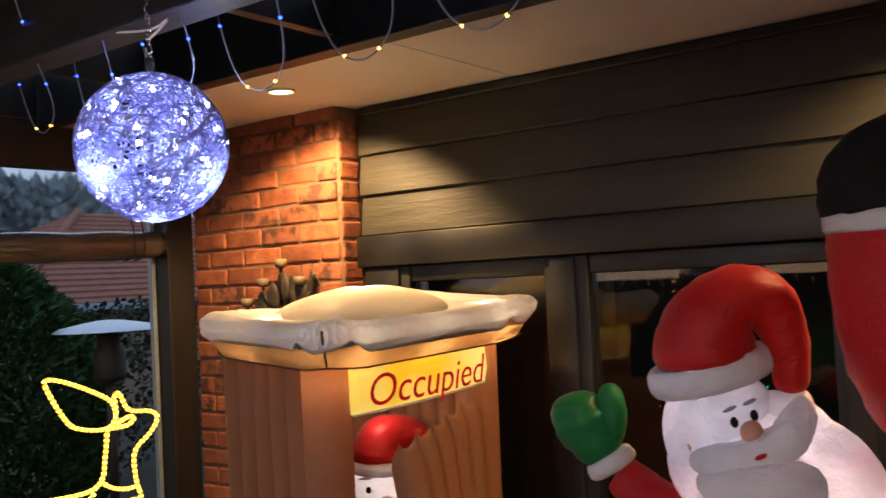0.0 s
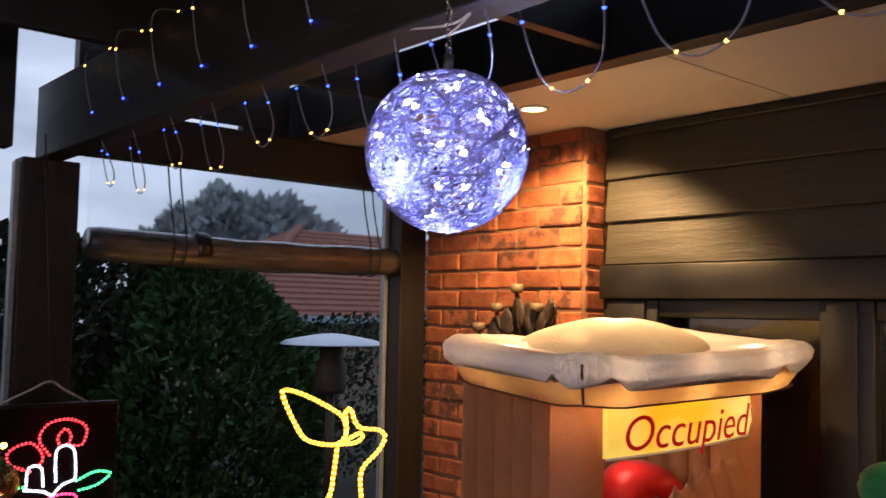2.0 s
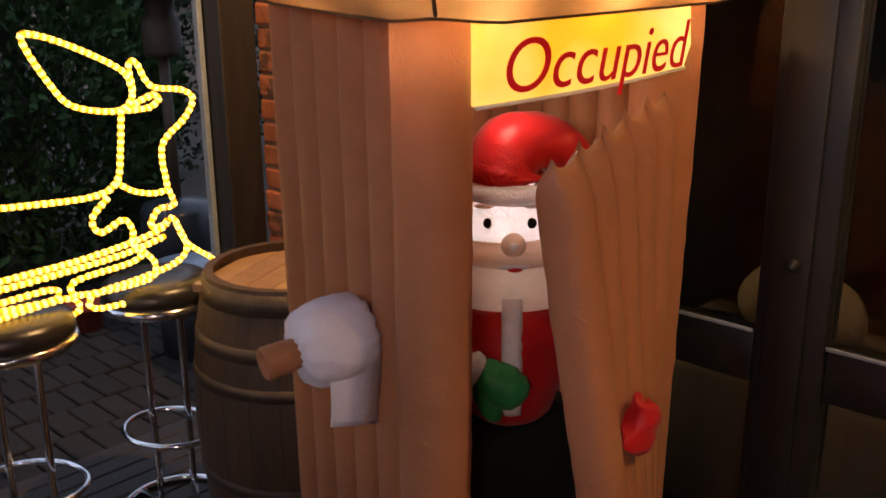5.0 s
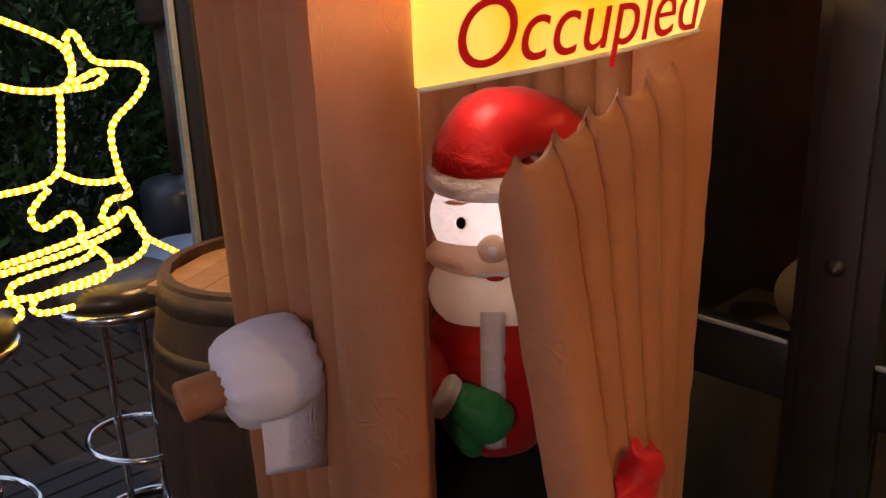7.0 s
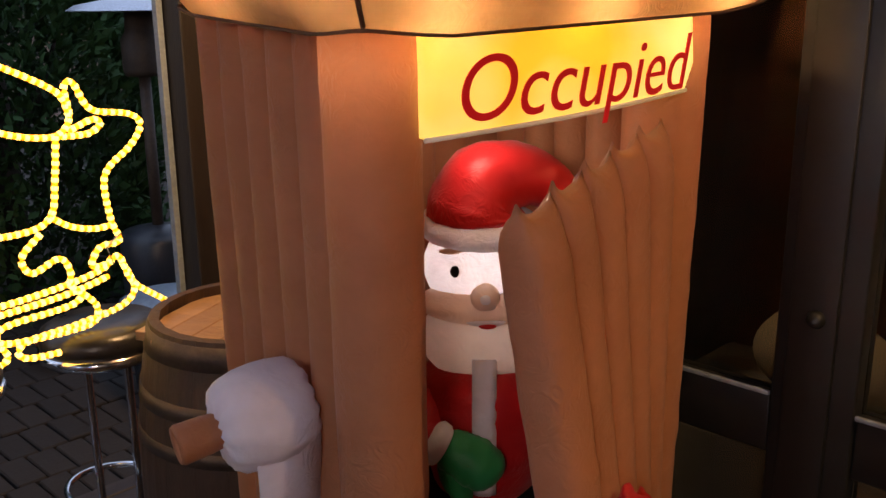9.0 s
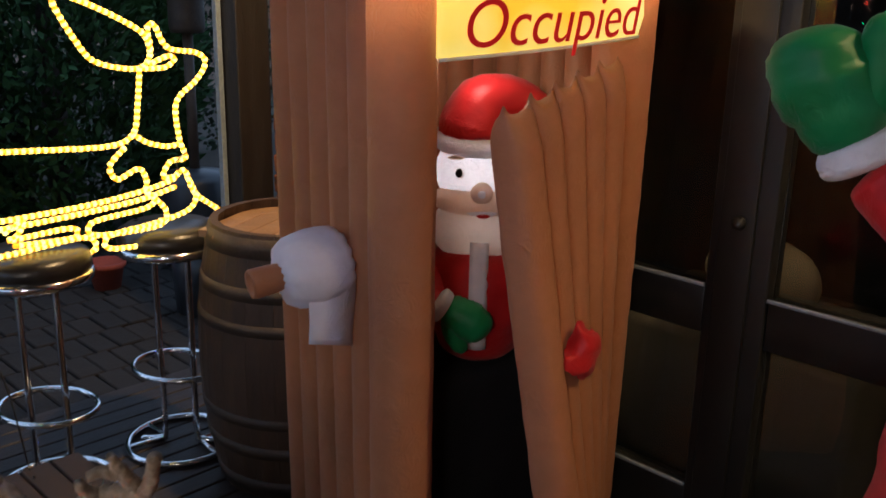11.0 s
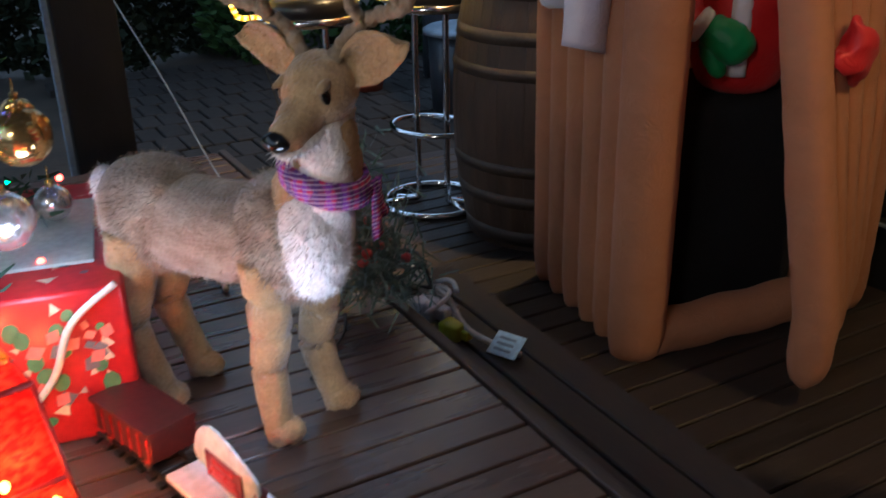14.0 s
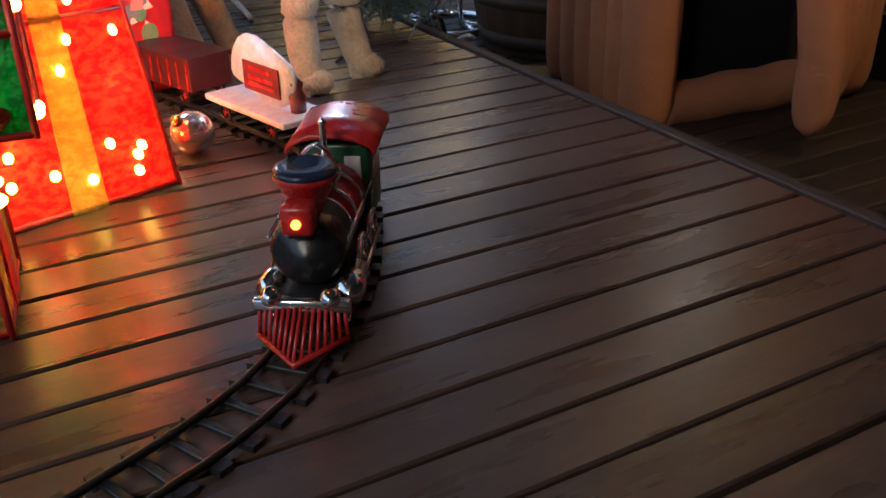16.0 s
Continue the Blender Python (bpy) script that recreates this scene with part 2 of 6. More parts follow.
HEDGE = surface("hedge_leaf", (0.014, 0.026, 0.012), (0.036, 0.056, 0.03), 5, 0.7, 0.3, 60)
# leaf green paled towards grey, so distance haze is part of the colour
FARTREE = surface("hazed_tree_leaf", (0.24, 0.27, 0.28), (0.36, 0.40, 0.41), 5, 0.8, 0.3, 60)
NEEDLE = surface("fir_needle", (0.016, 0.052, 0.030), (0.036, 0.095, 0.055), 9, 0.6, 0.2, 60)
BARK = surface("bark", (0.03, 0.02, 0.014), (0.06, 0.042, 0.03), 20, 0.9, 0.7, 90)
TILE = surface("roof_tile", (0.20, 0.07, 0.045), (0.30, 0.115, 0.075), 7, 0.8, 0.4, 60)
# grey brown taken almost to black, carrying the garden's dim light
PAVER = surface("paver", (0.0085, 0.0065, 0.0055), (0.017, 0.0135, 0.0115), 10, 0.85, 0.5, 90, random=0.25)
SOIL = surface("soil", (0.022, 0.017, 0.012), (0.055, 0.042, 0.03), 4, 0.95, 0.8, 60)
GLASS = clear("door_glass", (0.75, 0.78, 0.76), 0.01)
# near-black colour stands in for the missing light in the room
VOID = surface("unlit_room_black", (0.012, 0.011, 0.010), (0.02, 0.018, 0.016), 3, 0.9, 0)
PLASTIC_CLEAR = clear("clear_pvc", (0.93, 0.95, 0.97), 0.06, 1.12)
PVC_ROLL = surface("rolled_pvc", (0.06, 0.055, 0.05), (0.15, 0.135, 0.12), 8, 0.22, 0.5, 30, stretch=(3, 0.6, 3), coat=0.6)
CORD = surface("dark_cord", (0.02, 0.02, 0.02), (0.035, 0.035, 0.034), 30, 0.7)
WHITECORD = surface("pale_cable", (0.52, 0.49, 0.44), (0.68, 0.65, 0.59), 30, 0.45, 0.1)
TERRACOTTA = surface("terracotta", (0.22, 0.035, 0.018), (0.30, 0.055, 0.028), 15, 0.75, 0.2)
ROPE = glow("rope_light", (1.0, 0.40, 0.006), 1.35)
ROPE_BULB = glow("rope_bulb", (1.0, 0.68, 0.12), 3.6)
WHITE_LED = glow("white_led", (0.80, 0.88, 1.0), 30)
# violet blue in the clear threads stands in for the ball's changing light
BALLWIRE = surface("blue_lit_thread", (0.20, 0.22, 0.60), (0.32, 0.34, 0.74), 30, 0.2, 0.3, 120, spec=0.8)

# ---- mesh helpers ----


def part(name, bm, material, parent=None, label="", smooth=True, m=None):
    """Links a bmesh as ONE mesh object under a thing, or at top level."""
    me = bpy.data.meshes.new(name)
    bm.to_mesh(me)
    bm.free()
    for mt in material if isinstance(material, (list, tuple)) else [material]:
        me.materials.append(mt)
    if smooth:
        me.polygons.foreach_set("use_smooth", [True] * len(me.polygons))
    ob = new(name, me)
    if parent:
        ob.parent = parent
    if m is not None:
        ob.matrix_basis = m
    if label:
        ob["label"] = label
    return ob


def shared(name, me, parent, m):
    ob = new(name, me)
    ob.parent = parent
    ob.matrix_basis = m
    return ob


def empty(name, m, label, category, group="", kind=""):
    ob = new(name)
    ob.empty_display_size = 0.05
    ob.matrix_basis = m
    return tagged(ob, label, category, group, kind)


def add_box(bm, x0, y0, z0, x1, y1, z1, bevel=0.0, mat=0, segs=2):
    r = bmesh.ops.create_cube(bm, size=1)
    vs = r["verts"]
    bmesh.ops.scale(bm, vec=(x1 - x0, y1 - y0, z1 - z0), verts=vs)
    bmesh.ops.translate(bm, vec=((x0 + x1) / 2, (y0 + y1) / 2, (z0 + z1) / 2), verts=vs)
    faces = list({f for v in vs for f in v.link_faces})
    for f in faces:
        f.material_index = mat
    if bevel:
        es = list({e for v in vs for e in v.link_edges})
        r = bmesh.ops.bevel(bm, geom=es, offset=bevel, segments=segs, profile=0.5, affect="EDGES")
        for f in r["faces"]:
            f.material_index = mat
    return bm


def box(*a, bevel=0.004, segs=2):
    return add_box(bmesh.new(), *a, bevel=bevel, segs=segs)


def loft(bm, rings, mat=0, caps=True, closed=False):
    """Skins rings of points of equal count."""
    rows = [[bm.verts.new(p) for p in ring] for ring in rings]
    n = len(rows[0])
    pairs = list(zip(rows, rows[1:])) + ([(rows[-1], rows[0])] if closed else [])
    for a, b in pairs:
        for i in range(n):
            f = bm.faces.new((a[i], a[(i + 1) % n], b[(i + 1) % n], b[i]))
            f.material_index = mat
    if caps and not closed:
        for row in (list(reversed(rows[0])), rows[-1]):
            f = bm.faces.new(row)
            f.material_index = mat
    return bm


def lathe(profile, n=32, bm=None, mat=0, caps=True, m=None):
    """Turns (radius, z) pairs round z."""
    bm = bm or bmesh.new()
    rings = []
    for r, z in profile:
        ring = [Vector((r * math.cos(2 * math.pi * i / n), r * math.sin(2 * math.pi * i / n), z)) for i in range(n)]
        rings.append([m @ v for v in ring] if m is not None else ring)
    return loft(bm, rings, mat, caps)


def smooth_line(pts, steps=6, closed=False):
    """Catmull-Rom through the points."""
    p = [Vector(q) for q in pts]
    out, n = [], len(p)
    for i in range(n if closed else n - 1):
        a = p[(i - 1) % n] if closed or i else p[0]
        b, c = p[i], p[(i + 1) % n]
        d = p[(i + 2) % n] if closed or i + 2 < n else p[-1]
        for k in range(steps):
            t = k / steps
            out.append(0.5 * (2 * b + (c - a) * t + (2 * a - 5 * b + 4 * c - d) * t * t + (3 * b - a - 3 * c + d) * t ** 3))
    if not closed:
        out.append(p[-1])
    return out


def sweep(line, radius, n=8, bm=None, mat=0, closed=False, taper=None):
    """A tube of that radius along a line of points."""
    bm = bm or bmesh.new()
    line = [Vector(q) for q in line]
    rings, up = [], Vector((0, 0, 1))
    for i, q in enumerate(line):
        a = line[i - 1] if i or closed else line[0]
        b = line[(i + 1) % len(line)] if i + 1 < len(line) or closed else line[-1]
        d = (b - a).normalized() if (b - a).length > 1e-9 else Vector((0, 0, 1))
        side = d.cross(up)
        if side.length < 0.05:
            side = d.cross(Vector((0, 1, 0)))
        side.normalize()
        over = side.cross(d)
        r = radius * (taper(i / max(1, len(line) - 1)) if taper else 1)
        rings.append([q + r * (math.cos(2 * math.pi * k / n) * side + math.sin(2 * math.pi * k / n) * over) for k in range(n)])
    return loft(bm, rings, mat, not closed, closed)


def blob(bm, c, r, mat=0, m=None, lumps=0.0, seed=0.0, seg=24, freq=6.0):
    """An ellipsoid, with soft lumps."""
    r3 = (r, r, r) if isinstance(r, (int, float)) else r
    s = bmesh.ops.create_uvsphere(bm, u_segments=seg, v_segments=max(8, seg * 2 // 3), radius=1)
    for v in s["verts"]:
        q = Vector((v.co.x * r3[0], v.co.y * r3[1], v.co.z * r3[2]))
        if lumps:
            q *= 1 + lumps * noise.noise(q * freq + Vector((seed, seed * 2, 0)))
        v.co = Vector(c) + (m @ q if m is not None else q)
    for f in {f for v in s["verts"] for f in v.link_faces}:
        f.material_index = mat
    return bm


def tube(bm, pts, mat=0, n=26, steps=6, pucker=0.0, seed=0.0):
    """A smooth closed tube through (point, radius) pairs, round at both ends."""
    line = smooth_line([q for q, r in pts], steps)
    radii = [r for q, r in pts]
    d0 = (line[1] - line[0]).normalized()
    side = d0.orthogonal().normalized()
    rings = []
    last = len(line) - 1
    for i, q in enumerate(line):
        d = (line[min(i + 1, last)] - line[max(i - 1, 0)]).normalized()
        side = (side - d * side.dot(d)).normalized()
        over = d.cross(side)
        t = i / last * (len(radii) - 1)
        k = min(int(t), len(radii) - 2)
        r = radii[k] + (radii[k + 1] - radii[k]) * (t - k)
        e = min(i, last - i) / 4
        r *= 0.35 + 0.65 * math.sqrt(1 - (1 - min(1, e)) ** 2)
        ring = []
        for m in range(n):
            a = 2 * math.pi * m / n
            w = 1 + pucker * noise.noise((seed + 3 * math.cos(a), 3 * math.sin(a), i * 0.5)) + 0.6 * pucker * abs(noise.noise((seed + 7 * math.cos(a), 7 * math.sin(a), i * 0.22)))
            ring.append(q + r * w * (math.cos(a) * side + math.sin(a) * over))
        rings.append(ring)
    return loft(bm, rings, mat)


def turned(x, y, z, rz):
    return pose(x, y, z, 0, 0, rz)


# ---- the setting: floors, deck, step ----
FLOOR_Z, STEP_Z, DECK_Z = 0.0, 0.19, 0.38
DECK_EDGE, STEP_EDGE = 1.31, 1.70

bm = bmesh.new()
gx = [-80 + 160 * i / 60 for i in range(61)]
grid = [[bm.verts.new((x, y, -0.09 + (0.05 * noise.noise((x * 0.2, y * 0.2, 0)) if x < -6 else 0))) for y in gx] for x in gx]
for i in range(60):
    for j in range(60):
        bm.faces.new((grid[i][j], grid[i + 1][j], grid[i + 1][j + 1], grid[i][j + 1]))
tagged(part("ground", bm, SOIL), "dark garden soil ground reaching into the distance", "ground", kind="structure")


def plank_mesh(name, sx, sy, sz, material, bevel=0.004):
    bm = box(-sx / 2, -sy / 2, -sz, sx / 2, sy / 2, 0, bevel=bevel, segs=1)
    me = bpy.data.meshes.new(name)
    bm.to_mesh(me)
    bm.free()
    me.materials.append(material)
    return me


deck = empty("deck", pose(0, 0, 0), "raised dark brown timber deck with narrow boards and gaps", "deck", kind="structure")
PITCH = 0.068
plank = plank_mesh("deck_plank", PITCH - 0.0045, 3.3, 0.022, DECK, 0.0022)
k = 0
x = -2.9
while x < 1.3:
    shared("plank", plank, deck, pose(x, DECK_EDGE - 0.03 - 1.65, DECK_Z, 0, 0, 0.12 * noise.noise((x * 9, 0, 0))))
    x += PITCH
bm = box(-2.95, DECK_EDGE - 0.022, DECK_Z - 0.10, 1.4, DECK_EDGE, DECK_Z + 0.002, bevel=0.003)
add_box(bm, -2.95, -2.05, 0.02, 1.4, DECK_EDGE - 0.03, DECK_Z - 0.03)
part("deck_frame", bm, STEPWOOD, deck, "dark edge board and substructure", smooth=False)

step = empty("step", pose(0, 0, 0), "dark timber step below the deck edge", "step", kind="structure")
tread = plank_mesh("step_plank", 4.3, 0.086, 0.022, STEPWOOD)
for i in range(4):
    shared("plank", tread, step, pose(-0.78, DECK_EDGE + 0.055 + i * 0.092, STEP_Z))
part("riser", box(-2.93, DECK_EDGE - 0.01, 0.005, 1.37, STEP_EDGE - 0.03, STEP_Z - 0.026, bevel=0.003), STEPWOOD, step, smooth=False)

floor = empty("floor", pose(0, 0, 0), "lower timber floor boards with their shade coloured into the timber", "floor", kind="structure")
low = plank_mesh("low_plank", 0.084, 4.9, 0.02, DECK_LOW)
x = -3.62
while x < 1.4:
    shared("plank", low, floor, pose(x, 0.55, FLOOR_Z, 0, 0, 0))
    x += 0.090
part("subfloor", box(-3.68, -1.95, -0.085, 1.45, 3.0, -0.028, bevel=0), BEAM, floor, smooth=False)

paving = empty("paving", pose(0, 0, 0), "worn grey brown brick paving of the garden, coloured near black for its dimness", "paving", kind="structure")
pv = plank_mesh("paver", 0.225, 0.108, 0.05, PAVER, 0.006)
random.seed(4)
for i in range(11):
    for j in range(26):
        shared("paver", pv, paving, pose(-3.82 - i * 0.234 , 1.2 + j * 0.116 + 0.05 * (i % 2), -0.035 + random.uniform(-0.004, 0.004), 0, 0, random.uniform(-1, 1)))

# ---- house wall: brick pier, cladding, soffit, doors ----
PIER_X0, PIER_X1, PIER_Y = -3.42, -2.43, 2.78
SOFFIT = 2.61
WALL_Y = 2.88
pier = empty("brick_pier", pose(0, 0, 0), "red clinker brick wall pier with raked mortar joints", "brick wall", kind="structure")
part("mortar", box(PIER_X0 + 0.004, PIER_Y + 0.009, 0.0, PIER_X1 - 0.008, PIER_Y + 0.24, SOFFIT, bevel=0), MORTAR, pier, smooth=False)


def brick_mesh(name, length, seed, mats):
    bm = bmesh.new()
    add_box(bm, -length / 2, 0, -0.037, length / 2, 0.10, 0.037, bevel=0.008, segs=2)
    for v in bm.verts:
        v.co += 0.004 * noise.noise_vector(v.co * 22 + Vector((seed, 0, 0)))
    me = bpy.data.meshes.new(name)
    bm.to_mesh(me)
    bm.free()
    me.materials.append(mats)
    return me


full = [brick_mesh("brick_full", 0.232, s * 3.7, BRICK if s < 4 else BRICK_BURNT) for s in range(6)]
half = [brick_mesh("brick_half", 0.110, s * 5.1, BRICK if s < 2 else BRICK_BURNT) for s in range(3)]
random.seed(11)
course, row = 0.0852, 0
z = 0.04
while z < SOFFIT:
    x = PIER_X0
    first = row % 2
    while x < PIER_X1 - 0.05:
        room = PIER_X1 - x
        if first or room < 0.2:
            me, ln, first = random.choice(half), 0.110, 0
        else:
            me, ln = random.choice(full), 0.232
        shared("brick", me, pier, pose(x + ln / 2, PIER_Y + random.uniform(-0.005, 0.004), z, random.uniform(-1, 1), random.uniform(-0.8, 0.8), random.uniform(-0.8, 0.8)))
        x += ln + 0.0125
    row += 1
    z += course
# return face of the pier in the same brick
for i in range(30):
    shared("brick", half[i % 3], pier, pose(PIER_X1 - 0.002, PIER_Y + 0.065, 0.04 + i * course, 0, 0, 90))

cladding = empty("wall_cladding", pose(0, 0, 0), "dark olive painted overlapping weatherboard cladding", "wall", kind="structure")
bz = 2.055
for i in range(4):
    top = min(bz + 0.17, SOFFIT - 0.002)
    bm = bmesh.new()
    x0, x1 = -2.41, 1.6
    ys = [(WALL_Y, bz + 0.0), (WALL_Y - 0.004, bz + 0.004), (WALL_Y + 0.016, top), (WALL_Y + 0.05, top), (WALL_Y + 0.05, bz)]
    cols = [x0 + (x1 - x0) * t / 40 for t in range(41)]
    loft(bm, [[Vector((cx, y + 0.0012 * noise.noise((cx * 5, zz * 9, 0)), zz + 0.0025 * noise.noise((cx * 1.3, i, 3)))) for y, zz in ys] for cx in cols])
    part("cladding_board", bm, BOARD, cladding, smooth=False)
    bz += 0.172
part("backing", box(-2.43, WALL_Y + 0.045, 2.04, 1.6, WALL_Y + 0.12, SOFFIT + 0.2, bevel=0), FRAME, cladding, smooth=False)

doors = empty("door_1", pose(0, 0, 0), "dark painted timber framed glass doors, closed", "glass door", kind="structure")
part("head", box(-2.42, WALL_Y - 0.03, 1.92, 1.6, WALL_Y + 0.10, 2.052, bevel=0.006), FRAME, doors)
STILES = [(-2.42, -2.16), (-1.52, -1.34), (-0.52, -0.36), (0.46, 0.62), (1.44, 1.6)]
for a, b in STILES:
    part("stile", box(a, WALL_Y, 0.0, b, WALL_Y + 0.08, 1.918, bevel=0.006), FRAME, doors)
    part("bead", box(a + 0.03, WALL_Y - 0.014, 0.02, b - 0.05, WALL_Y - 0.001, 1.915, bevel=0.004), FRAME, doors)
for (a, b), (c, d) in zip(STILES, STILES[1:]):
    for z0, z1 in ((0.0, 0.20), (0.68, 0.82), (1.85, 1.918)):
        part("rail", box(b + 0.001, WALL_Y + 0.008, z0, c - 0.001, WALL_Y + 0.07, z1, bevel=0.006), FRAME, doors)
    for z0, z1 in ((0.20, 0.68), (0.82, 1.85)):
        g = part("pane", box(b + 0.002, WALL_Y + 0.036, z0 + 0.001, c - 0.002, WALL_Y + 0.042, z1 - 0.001, bevel=0), GLASS, doors, smooth=False)
        g.visible_shadow = False
    part("sill_trim", box(b + 0.002, WALL_Y - 0.004, 0.818, c - 0.002, WALL_Y + 0.006, 0.828, bevel=0.002), STEEL, doors)
    part("sill_trim", box(b + 0.002, WALL_Y - 0.004, 0.198, c - 0.002, WALL_Y + 0.006, 0.208, bevel=0.002), STEEL, doors)
part("lock", lathe([(0.0, 0), (0.018, 0), (0.02, 0.006), (0.014, 0.02), (0.0, 0.022)], 16, m=pose(-1.43, WALL_Y - 0.016, 1.02, 90)), FRAME, doors)

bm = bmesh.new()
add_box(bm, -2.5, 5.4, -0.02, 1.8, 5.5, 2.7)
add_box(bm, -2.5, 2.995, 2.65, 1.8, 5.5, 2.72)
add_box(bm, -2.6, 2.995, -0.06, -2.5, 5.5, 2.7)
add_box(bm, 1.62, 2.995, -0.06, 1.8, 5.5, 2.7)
tagged(part("wall_inner", bm, VOID, smooth=False), "unlit room behind the glass doors, its darkness put into the colour", "room", kind="structure")

bm = bmesh.new()
add_box(bm, -3.75, 2.14, SOFFIT + 0.002, -1.62, 3.0, SOFFIT + 0.03)
add_box(bm, -1.614, 2.14, SOFFIT + 0.002, 1.6, 3.0, SOFFIT + 0.03)
tagged(part("ceiling", bm, PLASTER, smooth=False), "cream painted flat soffit lining with a joint", "soffit", kind="structure")
bm = bmesh.new()
add_box(bm, -3.8, 2.06, SOFFIT - 0.012, 1.6, 2.138, SOFFIT + 0.22, bevel=0.004)
tagged(part("fascia", bm, BEAM, smooth=False), "dark timber fascia beam along the eaves", "beam", kind="structure")
bm = box(1.6, -2.0, 0, 1.7, 3.0, 3.0, bevel=0)
tagged(part("wall_side", bm, BOARD, smooth=False), "dark painted side wall closing the porch", "wall", kind="structure")
for dx, dy in DOWNLIGHTS:
    d = empty("downlight", pose(dx, dy, SOFFIT), "small round recessed warm downlight in the soffit", "downlight", group="soffit downlights")
    part("trim_ring", lathe([(0.045, 0.004), (0.056, 0.001), (0.056, -0.006), (0.050, -0.009), (0.043, -0.004)], 28, caps=False), surface("white_trim", (0.7, 0.68, 0.62), (0.78, 0.76, 0.7), 20, 0.4, 0), d)
    part("lens", lathe([(0.0, -0.001), (0.044, -0.001), (0.044, -0.004), (0.0, -0.006)], 24), glow("downlight_lens", (1.0, 0.72, 0.36), 14), d)

CARPET = surface("beige_carpet", (0.09, 0.078, 0.052), (0.14, 0.122, 0.085), 6, 0.95, 0.6, 200)
tagged(part("floor_inner", box(-2.5, 3.0, -0.06, 1.8, 5.4, 0.04, bevel=0), CARPET, smooth=False), "beige carpet floor of the room behind the doors", "carpet", kind="structure")
# cushion fabric is coloured dark to sit in the unlit room
cushion = empty("floor_cushion", pose(-1.62, 3.45, 0.50), "folded cushion on a seat behind the glass doors, darkened for the dim room", "cushion")
part("cover", blob(bmesh.new(), (0, 0, 0.20), (0.20, 0.10, 0.15), 0, None, 0.25, 2, 30, 5), surface("room_dimmed_fabric", (0.030, 0.027, 0.020), (0.05, 0.045, 0.034), 6, 0.95, 0.5, 200), cushion)
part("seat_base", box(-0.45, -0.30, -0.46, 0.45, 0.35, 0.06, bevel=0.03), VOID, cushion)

# ---- pergola ----
bm = bmesh.new()
add_box(bm, -3.57, 1.14, 2.42, -3.48, 2.62, 2.60, bevel=0.004)
add_box(bm, -3.55, 1.14, 2.628, -3.50, 2.05, 2.88)
add_box(bm, -3.55, 1.14, 2.601, -3.50, 1.50, 2.627)
add_box(bm, -3.55, 1.83, 2.601, -3.50, 2.05, 2.627)
tagged(part("header_beam", bm, BEAM, smooth=False), "dark timber header beam over the open end", "beam", kind="structure")
LBEAM_Y = 1.03
bm = box(-3.45, LBEAM_Y - 0.045, 2.37, 1.6, LBEAM_Y + 0.045, 2.63, bevel=0.005)
tagged(part("long_beam", bm, BEAM, smooth=False), "dark grey timber pergola beam with string lights", "beam", kind="structure")
bm = box(-3.5, -2.0, 2.40, -3.41, 0.90, 2.86, bevel=0.005)
tagged(part("end_beam", bm, BEAM, smooth=False), "dark timber end beam of the pergola", "beam", kind="structure")
for rx in (-2.75, -1.75, -0.75, 0.25, 1.2):
    bm = box(rx - 0.022, -2.0, 2.635, rx + 0.022, 2.055, 2.85, bevel=0.003)
    tagged(part("rafter", bm, BEAM, smooth=False), "dark timber pergola rafter", "rafter", group="pergola rafters", kind="structure")
bm = bmesh.new()
cols = [-3.40 + i * 5.2 / 130 for i in range(131)]
loft(bm, [[Vector((cx, y, 2.862 + 0.008 * (i % 2) + t)) for y, t in ((-2.1, 0), (2.05, 0.04), (2.05, 0.044), (-2.1, 0.004))] for i, cx in enumerate(cols)])
tagged(part("roof_sheet", bm, surface("roof_sheet", (0.05, 0.06, 0.07), (0.08, 0.09, 0.10), 4, 0.5, 0.1), smooth=False), "dark corrugated pergola roof sheeting", "roof", kind="structure")

POST = surface("dark_post_timber", (0.007, 0.006, 0.006), (0.014, 0.012, 0.012), 5, 0.55, 0.3, 40, stretch=(4, 4, 0.6))


def post(x, y, wx, wy, top, label, strip):
    p = empty("post", pose(x, y, 0), label, "post", kind="structure")
    part("shaft", box(-wx / 2, -wy / 2, -0.06, wx / 2, wy / 2, top, bevel=0.006), POST, p, smooth=False)
    if strip:
        sx, sy, sw = strip
        part("edge_strip", box(sx - 0.018, sy - sw / 2, -0.05, sx + 0.012, sy + sw / 2, top - 0.02, bevel=0.003), STEEL, p, "blue grey steel edge strip", smooth=False)
    return p


post(-3.47, 2.695, 0.12, 0.15, 2.42, "dark timber corner post with a steel edge strip", (-0.045, -0.090, 0.022))
post(-3.45, 1.03, 0.10, 0.20, 2.37, "dark timber pergola post beside the candle sign", (0.035, -0.115, 0.02))

# roll-up clear blind
blind = empty("roll_up_blind", pose(-3.47, 0, 0), "clear plastic roll-up blind, half rolled, with dark cords", "blind")
line = [Vector((0, 1.19 + 1.43 * i / 30, 2.085 - 0.012 * math.sin(math.pi * i / 30))) for i in range(31)]
part("roll", sweep(line, 0.066, 18, taper=lambda t: 1 + 0.07 * noise.noise((t * 8, 1, 2)) if 0.01 < t < 0.99 else 0.9), PVC_ROLL, blind, "rolled clear plastic reflecting warm light")
s = part("sheet", box(-0.034, 1.20, 2.13, -0.031, 2.60, 2.419, bevel=0), PLASTIC_CLEAR, blind, "clear plastic sheet", smooth=False)
s.visible_shadow = False
